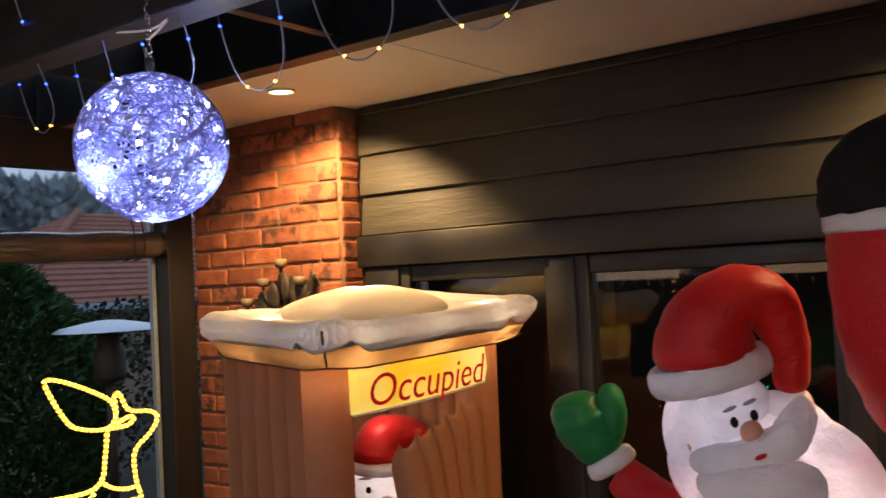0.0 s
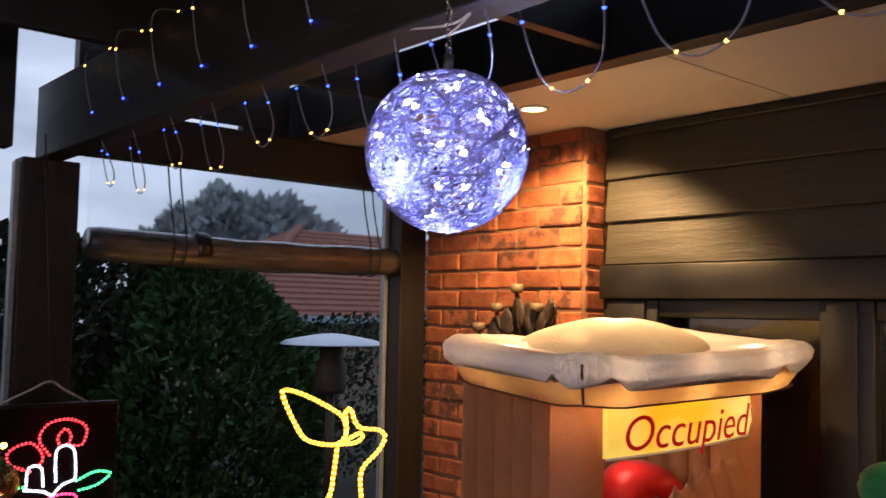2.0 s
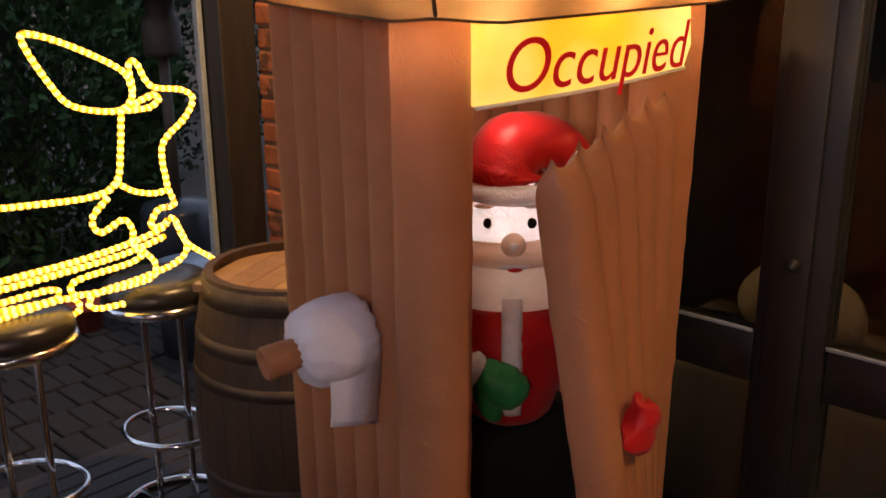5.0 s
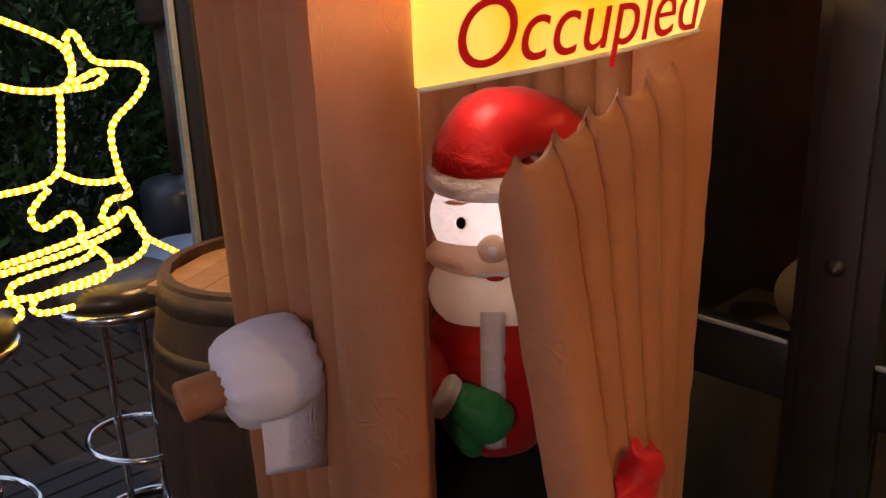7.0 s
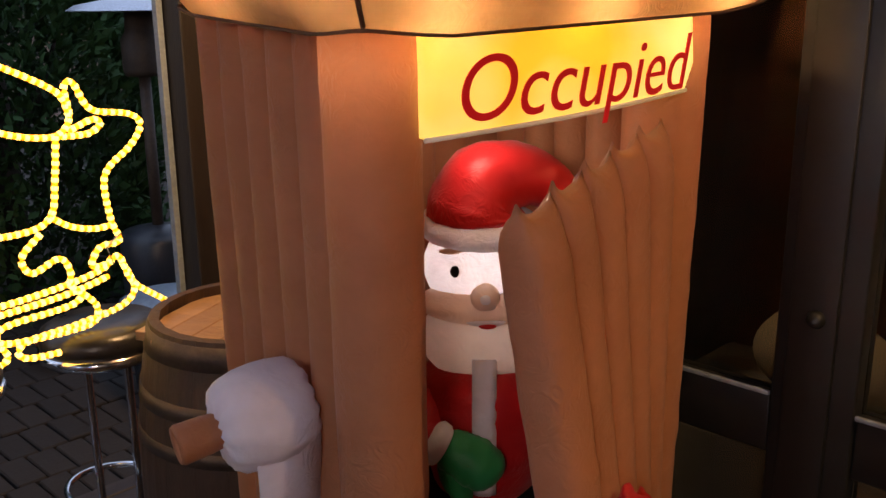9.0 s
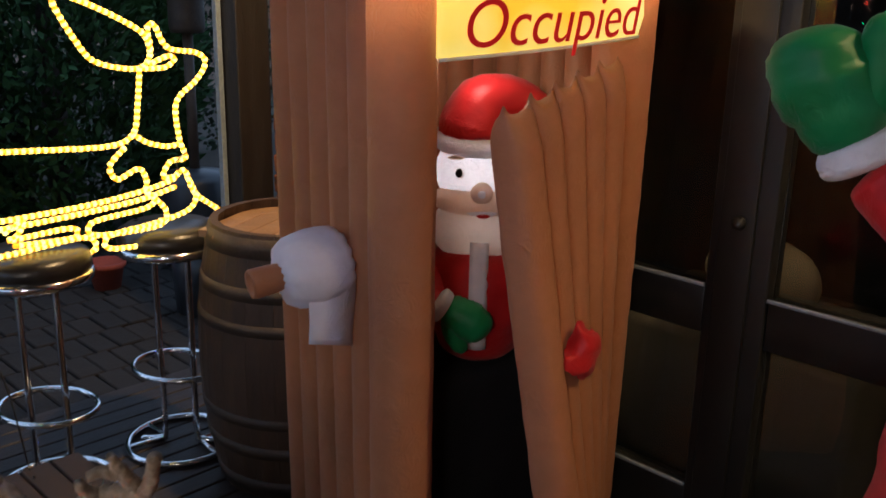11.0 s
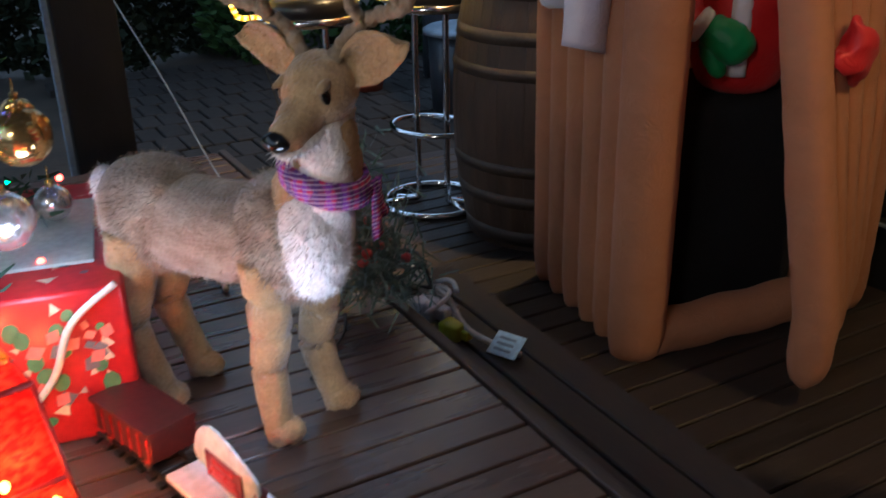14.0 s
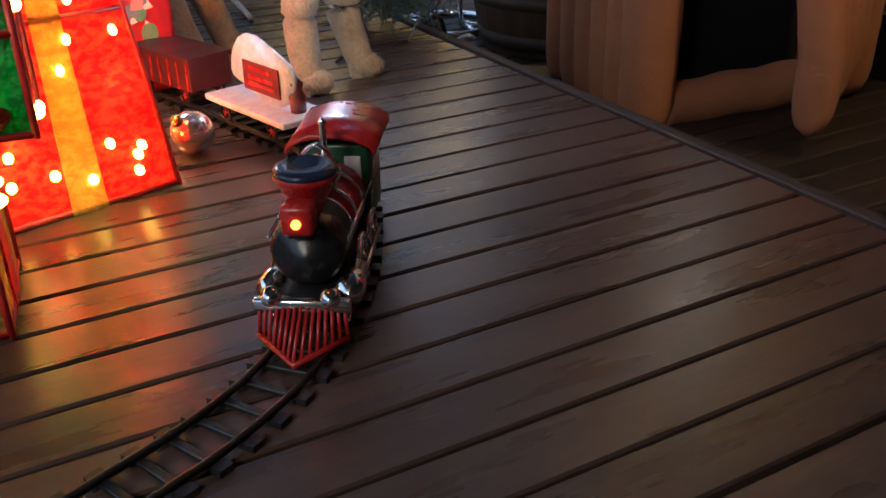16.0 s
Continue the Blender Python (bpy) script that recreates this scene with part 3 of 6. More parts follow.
for cy in (1.48, 1.53, 2.42, 2.47):
    part("cord", sweep(smooth_line([(0.02, cy, 2.43), (0.03, cy + 0.01, 2.30), (0.075, cy + 0.015, 2.12), (0.06, cy + 0.015, 2.03), (-0.02, cy + 0.015, 2.01)], 5), 0.0035, 6), CORD, blind)
part("strap", sweep([(0.0, 1.60, 2.085), (0.0, 1.66, 2.085)], 0.071, 18), VINYL, blind, "black strap round the roll")

# ---- inflatable outhouse ----
OUT = pose(-2.007, 2.393, 0.0, 2.4, 3.2, -9)
outhouse = empty("inflatable_outhouse", OUT, "tan inflatable outhouse with snowy roof and yellow sign", "inflatable decoration")
OW, OD, OH = 0.76, 0.60, 1.60


def puffy(bm, x, y, z0, z1, ax, ay, rz=0.0, seed=0.0, n=22, rings=60, top_tip=0.5, twist=None):
    """One upright air tube of elliptical section with pinched ends and creases."""
    rows = []
    for k in range(rings + 1):
        t = k / rings
        z = z0 + (z1 - z0) * t
        low, high = min(1, t * 34 / 2.2), min(1, (1 - t) * 34 / 2.6)
        e = math.sqrt(1 - (1 - low) ** 2) * 0.75 + 0.25 if low < 1 else 1
        h = math.sqrt(1 - (1 - high) ** 2) * (1 - top_tip) + top_tip if high < 1 else 1
        cx, cy, cz = twist(x, y, z) if twist else (x, y, rz)
        row = []
        for i in range(n):
            a = 2 * math.pi * i / n
            px, py = ax * math.cos(a) * e * h, ay * math.sin(a) * (0.6 + 0.4 * e) * (0.7 + 0.3 * h)
            w = 1 + 0.028 * noise.noise((px * 9 + seed, py * 9, z * 5)) + 0.085 * noise.noise((seed * 3, a * 1.4, z * 17)) * abs(noise.noise((seed, z * 2.3, a * 0.6))) - 0.05 * max(0, noise.noise((seed * 5, a * 0.9, z * 26)) - 0.25)
            c, s = math.cos(radians(cz)), math.sin(radians(cz))
            row.append(Vector((cx + (px * c - py * s) * w, cy + (px * s + py * c) * w, z)))
        rows.append(row)
    return loft(bm, rows)


def air_tube(*a, parent=None, material=None, **k):
    return part("air_tube", puffy(bmesh.new(), *a, **k), material or TAN, parent)


# side walls: a fat corner column and slimmer tubes
for side in (-1, 1):
    sy = side * (OW / 2 - 0.055)
    part("corner_column", puffy(bmesh.new(), OD / 2 - 0.07, sy, 0.0, OH + 0.085, 0.078, 0.074, seed=side * 5 + 9, n=24, top_tip=0.8), TAN, outhouse)
    for i in range(5):
        air_tube(OD / 2 - 0.185 - i * 0.092, sy - side * 0.004, 0.0, OH + 0.08, 0.0485, 0.064, seed=i * 2.7 + side, parent=outhouse, top_tip=0.8)
for i in range(7):
    air_tube(-OD / 2 + 0.03, -OW / 2 + 0.11 + i * 0.09, 0.0, OH + 0.07, 0.055, 0.052, seed=i * 1.9 + 20, parent=outhouse, top_tip=0.8)
# threshold tube and lintel
bm = bmesh.new()
sweep([(OD / 2 - 0.075, -OW / 2 + 0.09 + (OW - 0.16) * t / 20, 0.062 + 0.004 * math.sin(t)) for t in range(21)], 0.062, 18, bm)
part("threshold_tube", bm, TAN, outhouse)
bm = box(OD / 2 - 0.12, -OW / 2 + 0.10, 1.505, OD / 2 - 0.02, OW / 2 - 0.10, OH + 0.07, bevel=0.03, segs=3)
part("lintel", bm, TAN, outhouse)
# black inner base
bm = box(-OD / 2 + 0.10, -OW / 2 + 0.125, 0.03, 0.14, OW / 2 - 0.125, 0.64, bevel=0.05, segs=4)
part("inner_base", bm, BLACK, outhouse, "black fabric base inside")

# door leaf hinged far side, twisted open lower down to fit the camera's view
HY = OW / 2 - 0.125


def leaf(offset):
    def f(x, y, z):
        u = min(1, max(0, (1.36 - z) / 1.08))
        ph = radians(14 + 25 * u)
        return (OD / 2 + 0.015 + offset * math.sin(ph), HY - offset * math.cos(ph), math.degrees(ph))
    return f


def door_tube(z0, z1, wide, thick, offset, seed):
    """One cell of the leaf: a pillow whose sealed top is folded flat into a crown."""
    rows, n, count = [], 28, 84
    turn = leaf(offset)
    for k in range(count + 1):
        t = k / count
        z = z0 + (z1 - z0) * t
        low, high = min(1, t * 18), min(1, (1 - t) * 15)
        e = 0.30 + 0.70 * math.sqrt(1 - (1 - low) ** 2)
        h = math.sqrt(1 - (1 - high) ** 2)
        cx, cy, cz = turn(0, 0, z)
        c, s = math.cos(radians(cz)), math.sin(radians(cz))
        row = []
        for i in range(n):
            a = 2 * math.pi * i / n
            ca, sa = math.cos(a), math.sin(a)
            px = thick * math.copysign(abs(ca) ** 0.75, ca) * e * (0.10 + 0.90 * h)
            py = wide * math.copysign(abs(sa) ** 0.80, sa) * (0.75 + 0.25 * e) * (0.90 + 0.10 * h)
            fold = (1 - h) * (0.030 * abs(sa) ** 3 - 0.012 + 0.010 * ca)
            crease = 0.10 * noise.noise((seed * 3, a * 1.3, z * 15)) * abs(noise.noise((seed, z * 2.1, a * 0.7))) - 0.05 * max(0, noise.noise((seed * 5, a * 1.1, z * 27)) - 0.18) + 0.10 * (1 - high) * noise.noise((seed, a * 2.2, z * 40))
            w = 1 + crease
            row.append(Vector((cx + (px * c - py * s) * w, cy + (px * s + py * c) * w, z + fold)))
        rows.append(row)
    return loft(bmesh.new(), rows)


door = part("door", door_tube(0.105, 1.395, 0.050, 0.050, 0.445, 41), TAN, outhouse, "tan inflatable door, partly open")
for i in range(4):
    part("air_tube", door_tube(0.115 + 0.008 * i, (1.41, 1.425, 1.438, 1.45)[i], 0.0455, 0.045, 0.355 - i * 0.088, 50 + i * 3), TAN, door)
# red bow-shaped handle on the leaf
bm = bmesh.new()
blob(bm, (0, 0, 0), (0.030, 0.052, 0.052), seg=36)
for v in bm.verts:
    a = math.atan2(v.co.z, v.co.y)
    rr = math.hypot(v.co.y, v.co.z) / 0.052
    k = 1 + 0.30 * math.cos(4 * a + 0.6) * rr * rr
    v.co.y, v.co.z = v.co.y * k, v.co.z * k
    v.co.x *= 1 - 0.5 * rr ** 3
    v.co += 0.012 * noise.noise_vector(v.co * 34)
hp = leaf(0.33)(0, 0, 0.86)
part("handle", bm, RED, door, "red fabric door handle", m=pose(hp[0] + 0.070, hp[1] + 0.004, 0.86, 20, 0, 20) @ Matrix.Diagonal((1.15, 1.15, 1.15, 1)))

# roof
RX, RY, RC = 0.318, 0.446, 0.070


def roof_ring(hx, hy, z, n=96, power=0.13):
    """A rounded rectangle at height z, whose corners tip up a little."""
    ring = []
    for i in range(n):
        a = 2 * math.pi * i / n + 0.03
        c, s = math.cos(a), math.sin(a)
        px = RC + hx * math.copysign(abs(c) ** power, c)
        py = hy * math.copysign(abs(s) ** power, s)
        tip = 0.020 * (abs(px - RC) / hx * abs(py) / hy) ** 4
        ring.append(Vector((px, py, z + tip - 0.012 * (1 - abs(py) / hy) * (abs(px - RC) / hx) ** 6)))
    return ring


def ruffle(rings, seed, amount):
    out = []
    for k, ring in enumerate(rings):
        row = []
        for v in ring:
            d = Vector((v.x - RC, v.y, 0)).normalized()
            w = amount * (noise.noise(v * 7 + Vector((seed, 0, 0))) + 0.8 * abs(noise.noise(v * 15 + Vector((0, seed, 0)))) - 0.9 * abs(noise.noise(v * 27 + Vector((3, seed, 7)))) + 0.25 * abs(noise.noise(v * 55 + Vector((9, seed, 1)))))
            row.append(v + d * w + Vector((0, 0, 0.55 * w)))
        out.append(row)
    return out


slab = [roof_ring(RX - 0.075, RY - 0.075, 1.642), roof_ring(RX - 0.018, RY - 0.018, 1.644), roof_ring(RX + 0.002, RY + 0.002, 1.682), roof_ring(RX + 0.010, RY + 0.010, 1.708), roof_ring(RX + 0.006, RY + 0.006, 1.735), roof_ring(RX - 0.10, RY - 0.10, 1.742)]
bm = loft(bmesh.new(), ruffle(slab, 2, 0.006))
roof = part("roof", bm, ROOF_TAN, outhouse, "pale tan roof slab lit from inside, under the snow")
rings = []
PROFILE = smooth_line([(0.012, 0.0, 0), (0.024, 0.004, 0), (0.030, 0.016, 0), (0.030, 0.034, 0), (0.020, 0.054, 0), (-0.002, 0.067, 0), (-0.035, 0.066, 0), (-0.08, 0.056, 0), (-0.15, 0.050, 0), (-0.24, 0.055, 0)], 3)
for k, (out, up, _) in enumerate(PROFILE):
    k = k / 2.7
    ring = []
    for i, v in enumerate(roof_ring(RX + out, RY + out, 1.716 + up, 420)):
        fade = max(0.0, 1 - k / 4)
        along = (v.x + v.y) * 1.0
        scallop = 0.018 - 0.042 * abs(math.sin(along * 17 + 2.2 * noise.noise((along * 4, v.x - v.y, 2))))
        ring.append(Vector((v.x, v.y, v.z + fade * scallop)))
    rings.append(ring)
rings = [ruffle([r], 5, 0.016 if 2 < k < 20 else 0.006)[0] for k, r in enumerate(rings)]
part("snow_cap", loft(bmesh.new(), rings), SNOW, roof, "crinkled white snow trim with scalloped edge")
rings = []
for k in range(15):
    t = k / 14
    rr = max(math.cos(t * math.pi / 2), 0.02)
    ring = []
    for i in range(64):
        a = 2 * math.pi * i / 64
        square = 1 + 0.10 * math.sin(2 * a) ** 2
        pleat = 0.004 * math.cos(4 * a) * (1 - rr) * 4 * rr
        ring.append(Vector((0.02 + 0.255 * rr * math.cos(a) * square, 0.30 * rr * math.sin(a) * square, 1.752 + 0.098 * math.sin(t * math.pi / 2) ** 1.15 + pleat)))
    rings.append(ring)
part("snow_dome", loft(bmesh.new(), rings), DOME, roof, "smooth cream domed roof top")
for sy in (-1,):
    part("seam", sweep(smooth_line([(RC + (RX + o) * 0.957, sy * (RY + o) * 0.957, z) for o, z in ((-0.010, 1.664), (0.004, 1.690), (0.016, 1.722), (0.034, 1.748), (0.036, 1.776))], 5), 0.0036, 6), TAN_DARK, roof, "dark corner seam")
part("piping", sweep(roof_ring(RX - 0.008, RY - 0.008, 1.646), 0.0028, 6, closed=True), TAN_DARK, roof, "dark piping along the roof edge")

# lit sign with its word
SIGNX = OD / 2 + 0.006
SY0, SY1 = -0.285, 0.290
m_sign, nt, n_, l_, p_ = nodes_of("lit_yellow_sign")
tc = n_.new("ShaderNodeTexCoord")
dist = n_.new("ShaderNodeTexNoise")
dist.inputs["Scale"].default_value = 4.5
rp = n_.new("ShaderNodeValToRGB")
rp.color_ramp.elements[0].position, rp.color_ramp.elements[0].color = 0.35, (0.85, 0.50, 0.02, 1)
rp.color_ramp.elements[1].position, rp.color_ramp.elements[1].color = 0.7, (1.0, 0.80, 0.22, 1)
l_.new(tc.outputs["Object"], dist.inputs["Vector"])
l_.new(dist.outputs["Fac"], rp.inputs["Fac"])
l_.new(rp.outputs["Color"], p_.inputs["Base Color"])
l_.new(rp.outputs["Color"], p_.inputs["Emission Color"])
p_.inputs["Emission Strength"].default_value = 0.75
bm = bmesh.new()
rows = []
for i in range(25):
    y = SY0 + (SY1 - SY0) * i / 24
    bulge = 0.022 * math.sin(math.pi * i / 24)
    rows.append([Vector((SIGNX + bulge, y, 1.493 + 0.014 * i / 24)), Vector((SIGNX + bulge + 0.014, y, 1.555)), Vector((SIGNX + bulge + 0.004, y, 1.644)), Vector((SIGNX - 0.03, y, 1.644)), Vector((SIGNX - 0.03, y, 1.493))])
loft(bm, rows)
sign = part("sign", bm, m_sign, outhouse, "glowing yellow sign panel")
part("hem", sweep([(SIGNX + 0.022 * math.sin(math.pi * i / 24) + 0.002, SY0 + (SY1 - SY0) * i / 24, 1.491 + 0.014 * i / 24) for i in range(25)], 0.004, 6), SNOW, sign)
fc = bpy.data.curves.new("sign_word", "FONT")
fc.body, fc.size, fc.align_x, fc.align_y, fc.extrude, fc.shear = "Occupied", 0.152, "CENTER", "CENTER", 0.0012, 0.22
fc.space_character, fc.offset = 1.0, -0.0008
tmp = new("word_tmp", fc)
bpy.context.view_layer.update()
wm = bpy.data.meshes.new_from_object(tmp.evaluated_get(bpy.context.evaluated_depsgraph_get()))
bpy.data.objects.remove(tmp)
for v in wm.vertices:
    v.co.z += 0.022 * math.cos(math.pi * v.co.x * 0.9 / 0.575) - 0.022
wm.materials.clear()
wm.materials.append(glow("lit_sign_red", (0.55, 0.008, 0.008), 0.28))
shared("lettering", wm, sign, pose(SIGNX + 0.042, 0.006, 1.556, 90, 0, 90) @ Matrix.Diagonal((0.86, 0.92, 1, 1)))
# unseen lamp, added under the lintel to brighten the figure inside
lamp("outhouse_bulb", "POINT", OUT @ pose(0.08, -0.02, 1.45), 1.2, (1.0, 0.86, 0.66), 0.03)
for sy_ in (-1, 1):
    lamp("column_bulb", "POINT", OUT @ pose(OD / 2 - 0.07, sy_ * (OW / 2 - 0.055), 1.60), 0.30, (1.0, 0.72, 0.40), 0.02)
# unseen lamps added within the roof so that slab, snow and dome glow
for rx_, ry_ in ((0.25, -0.30), (0.25, 0.0), (0.25, 0.30), (-0.12, -0.34)):
    lamp("roof_bulb", "POINT", OUT @ pose(RC + rx_, ry_, 1.757), 0.50, (1.0, 0.78, 0.48), 0.012)
    lamp("roof_bulb", "POINT", OUT @ pose(RC + rx_, ry_, 1.695), 0.45, (1.0, 0.76, 0.42), 0.012)
lamp("roof_bulb", "POINT", OUT @ pose(0.02, 0.0, 1.79), 1.6, (1.0, 0.76, 0.42), 0.02)

# toilet roll on the side wall
rollp = part("paper_roll", lathe([(0.02, -0.075), (0.045, -0.074), (0.062, -0.067), (0.073, -0.052), (0.079, -0.027), (0.081, 0.0), (0.079, 0.025), (0.073, 0.05), (0.062, 0.065), (0.045, 0.072), (0.02, 0.073)], 44), PAPER, outhouse, "white inflatable toilet roll")
for v in rollp.data.vertices:
    a = math.atan2(v.co.y, v.co.x)
    v.co *= 1 + 0.03 * math.sin(a * 11) * (abs(v.co.z) > 0.05) + 0.02 * noise.noise(v.co * 25)
rollp.matrix_basis = pose(0.065, -OW / 2 - 0.080, 1.0, 96, 0, -6) @ Matrix.Diagonal((1.12, 1.12, 1.12, 1))
bm = bmesh.new()
lathe([(0.026, 0.06), (0.030, 0.09), (0.031, 0.130), (0.028, 0.136), (0.022, 0.132), (0.018, 0.10)], 24, bm, caps=False)
part("core", bm, TAN, rollp, "tan cardboard-coloured core")
bm = bmesh.new()
rows = []
for k in range(9):
    t = k / 8
    rows.append([Vector((0.128 - 0.010 * t + 0.005 * math.sin(4 * t + sx) + dd, -OW / 2 - 0.066 + sx * 0.058, 0.985 - 0.165 * t - 0.018 * sx * t)) for sx, dd in ((-1, -0.003), (0, -0.001), (1, -0.003), (1, 0.003), (0, 0.005), (-1, 0.003))])
loft(bm, rows)
part("paper_sheet", bm, PAPER, outhouse, "hanging sheet of white paper")

# ---- plush and inflatable figures, each one mesh ----
MATS = [RED, SNOW, SKIN, GREEN, BLACK, NOSE, BROW, BEIGE]


def facing(o, w):
    """A frame for a figure: right, up and towards the viewer, from an origin; w is the flat direction it faces."""
    w = Vector((w[0], w[1], 0)).normalized()
    u = Vector((-w.y, w.x, 0))
    return Matrix(((u.x, 0, w.x, o[0]), (u.y, 0, w.y, o[1]), (0, 1, 0, o[2]), (0, 0, 0, 1)))


def puff(bm, F, c, r, mat, roll=0.0, lumps=0.05, seed=0.0, seg=28, freq=9.0):
    """A soft ellipsoid in a figure's frame, rolled about the viewing axis."""
    R = F.to_3x3() @ Euler((0, 0, radians(roll))).to_matrix()
    return blob(bm, F @ Vector(c), r, mat, R, lumps, seed, seg, freq)


def hat_tube(bm, F, pts, mat, pucker=0.05):
    return tube(bm, [(F @ Vector((a, b, c)), r) for a, b, c, r in pts], mat, 30, 7, pucker, 3.0)


def brim(bm, F, c, ra, rc, r, roll, n=40):
    R = F @ Matrix.Translation(c) @ Euler((0, 0, radians(roll))).to_matrix().to_4x4()
    ring = [R @ Vector((ra * math.cos(a), 0.10 * ra * math.sin(a) * -1, rc * math.sin(a))) for a in [2 * math.pi * i / n for i in range(n)]]
    rings = []
    for i, q in enumerate(ring):
        out = (q - R.translation).normalized()
        up = (R.to_3x3() @ Vector((0, 1, 0))).normalized()
        k = r * (1 + 0.10 * noise.noise((i * 0.9, 1, 4)))
        rings.append([q + out * 0.62 * k * math.cos(b) + up * k * math.sin(b) for b in [2 * math.pi * j / 12 for j in range(12)]])
    return loft(bm, rings, 1, False, True)


def mitt(bm, F, c, s, roll, thumb=1):
    """A puffy mitten with a separate thumb and a white cuff."""
    M = F @ Matrix.Translation(c) @ Euler((0, 0, radians(roll))).to_matrix().to_4x4()

    def T(pts, mat, pk=0.10):
        return tube(bm, [(M @ Vector((a * s, b * s, d * s)), r * s) for a, b, d, r in pts], mat, 26, 6, pk, 6.0)
    T([(0.0, -0.075, 0, 0.046), (-0.004, -0.03, 0, 0.056), (-0.006, 0.02, 0, 0.064), (0, 0.06, 0, 0.056), (0.006, 0.085, 0, 0.030)], 3)
    T([(thumb * 0.022, -0.045, 0, 0.032), (thumb * 0.058, -0.004, 0.004, 0.031), (thumb * 0.078, 0.036, 0.006, 0.028), (thumb * 0.086, 0.062, 0.006, 0.014)], 3)
    T([(0, -0.108, 0, 0.050), (0, -0.092, 0, 0.057), (0, -0.074, 0, 0.053), (0, -0.066, 0, 0.046)], 1, 0.04)


# small santa inside the outhouse
FS = facing((-1.854, 2.323, 1.106), (0.67, -0.74))
bm = bmesh.new()
puff(bm, FS, (-0.012, 0.040, -0.085), (0.112, 0.100, 0.090), 1, seed=1, lumps=0.02)
puff(bm, FS, (-0.005, -0.030, -0.055), (0.128, 0.044, 0.075), 7, seed=2, lumps=0.06)
puff(bm, FS, (0.000, -0.115, -0.085), (0.132, 0.095, 0.092), 2, seed=4, lumps=0.03)
puff(bm, FS, (0.0, -0.052, 0.002), (0.040, 0.010, 0.014), 1, lumps=0, seg=16)
puff(bm, FS, (0.004, -0.058, 0.010), (0.018, 0.007, 0.008), 0, lumps=0, seg=16)
puff(bm, FS, (0.0, 0.0, 0.012), (0.029, 0.027, 0.024), 7, lumps=0.06, freq=60)
puff(bm, FS, (0.0, 0.0, 0.026), (0.015, 0.014, 0.012), 1, lumps=0.1, freq=60)
for sa in (-1, 1):
    puff(bm, FS, (-0.008 + sa * 0.049, 0.046, -0.006), (0.0115, 0.0125, 0.006), 4, lumps=0, seg=16)
    puff(bm, FS, (-0.012 + sa * 0.052, 0.084, -0.014), (0.026, 0.006, 0.006), 7, lumps=0, seg=14)
brim(bm, FS, (-0.012, 0.120, -0.085), 0.104, 0.086, 0.024, -2)
hat_tube(bm, FS, [(-0.018, 0.125, -0.085, 0.098), (-0.016, 0.160, -0.085, 0.098), (0.004, 0.200, -0.085, 0.088), (0.052, 0.218, -0.085, 0.068), (0.110, 0.208, -0.085, 0.052), (0.150, 0.170, -0.085, 0.040), (0.158, 0.120, -0.085, 0.032), (0.155, 0.085, -0.085, 0.022)], 0)
puff(bm, FS, (0.155, 0.060, -0.085), (0.032, 0.032, 0.032), 1)
tube(bm, [(FS @ Vector((0, -0.16, -0.10)), 0.125), (FS @ Vector((0, -0.25, -0.10)), 0.142), (FS @ Vector((0, -0.35, -0.10)), 0.135), (FS @ Vector((0, -0.44, -0.10)), 0.105), (FS @ Vector((0, -0.475, -0.10)), 0.06)], 0, 30, 6, 0.03)
rows = []
for i in range(17):
    b_ = -0.13 - 0.28 * i / 16
    t = (b_ + 0.31) / 0.19
    c_ = 0.042 - 0.036 * t * t - 0.004 * max(0, -t)
    rows.append([FS @ Vector((a_, b_, c_ + d_ + 0.005)) for a_, d_ in ((-0.026, -0.004), (-0.012, 0.004), (0.008, 0.004), (0.022, -0.004), (0.016, -0.03), (-0.02, -0.03))])
loft(bm, rows, 1)
tube(bm, [(FS @ Vector((-0.13, -0.22, -0.06)), 0.052), (FS @ Vector((-0.125, -0.29, 0.0)), 0.05), (FS @ Vector((-0.095, -0.31, 0.04)), 0.046)], 0, 20, 6, 0.05)
mitt(bm, FS, (-0.035, -0.318, 0.062), 0.80, -122, 1)
tube(bm, [(FS @ Vector((0.11, -0.20, -0.08)), 0.05), (FS @ Vector((0.15, -0.19, -0.05)), 0.045)], 0, 20, 6, 0.05)
mitt(bm, FS, (0.168, -0.130, -0.02), 0.70, 8, -1)
tagged(part("santa_figure", bm, MATS), "small inflatable santa figure standing inside the outhouse", "figure")
lamp("santa_bulb", "POINT", FS @ pose(-0.012, 0.045, -0.080), 0.40, (1.0, 0.94, 0.84), 0.03)
lamp("beard_bulb", "POINT", FS @ pose(0.0, -0.062, -0.075), 0.32, (1.0, 0.92, 0.82), 0.03)

# large santa figure waving, one boot raised
FL = facing((-0.446, 1.90, 1.504), (0.33, -0.944))
bm = bmesh.new()
puff(bm, FL, (-0.055, 0.015, -0.10), (0.112, 0.105, 0.100), 1, 13, 0.02)
puff(bm, FL, (0.045, -0.115, -0.11), (0.235, 0.160, 0.135), 1, -14, 0.05, 2, 36, 7)
puff(bm, FL, (-0.105, -0.020, -0.10), (0.088, 0.125, 0.098), 1, 6, 0.05, 3)
puff(bm, FL, (0.085, -0.030, -0.105), (0.085, 0.115, 0.085), 1, 42, 0.05, 8)
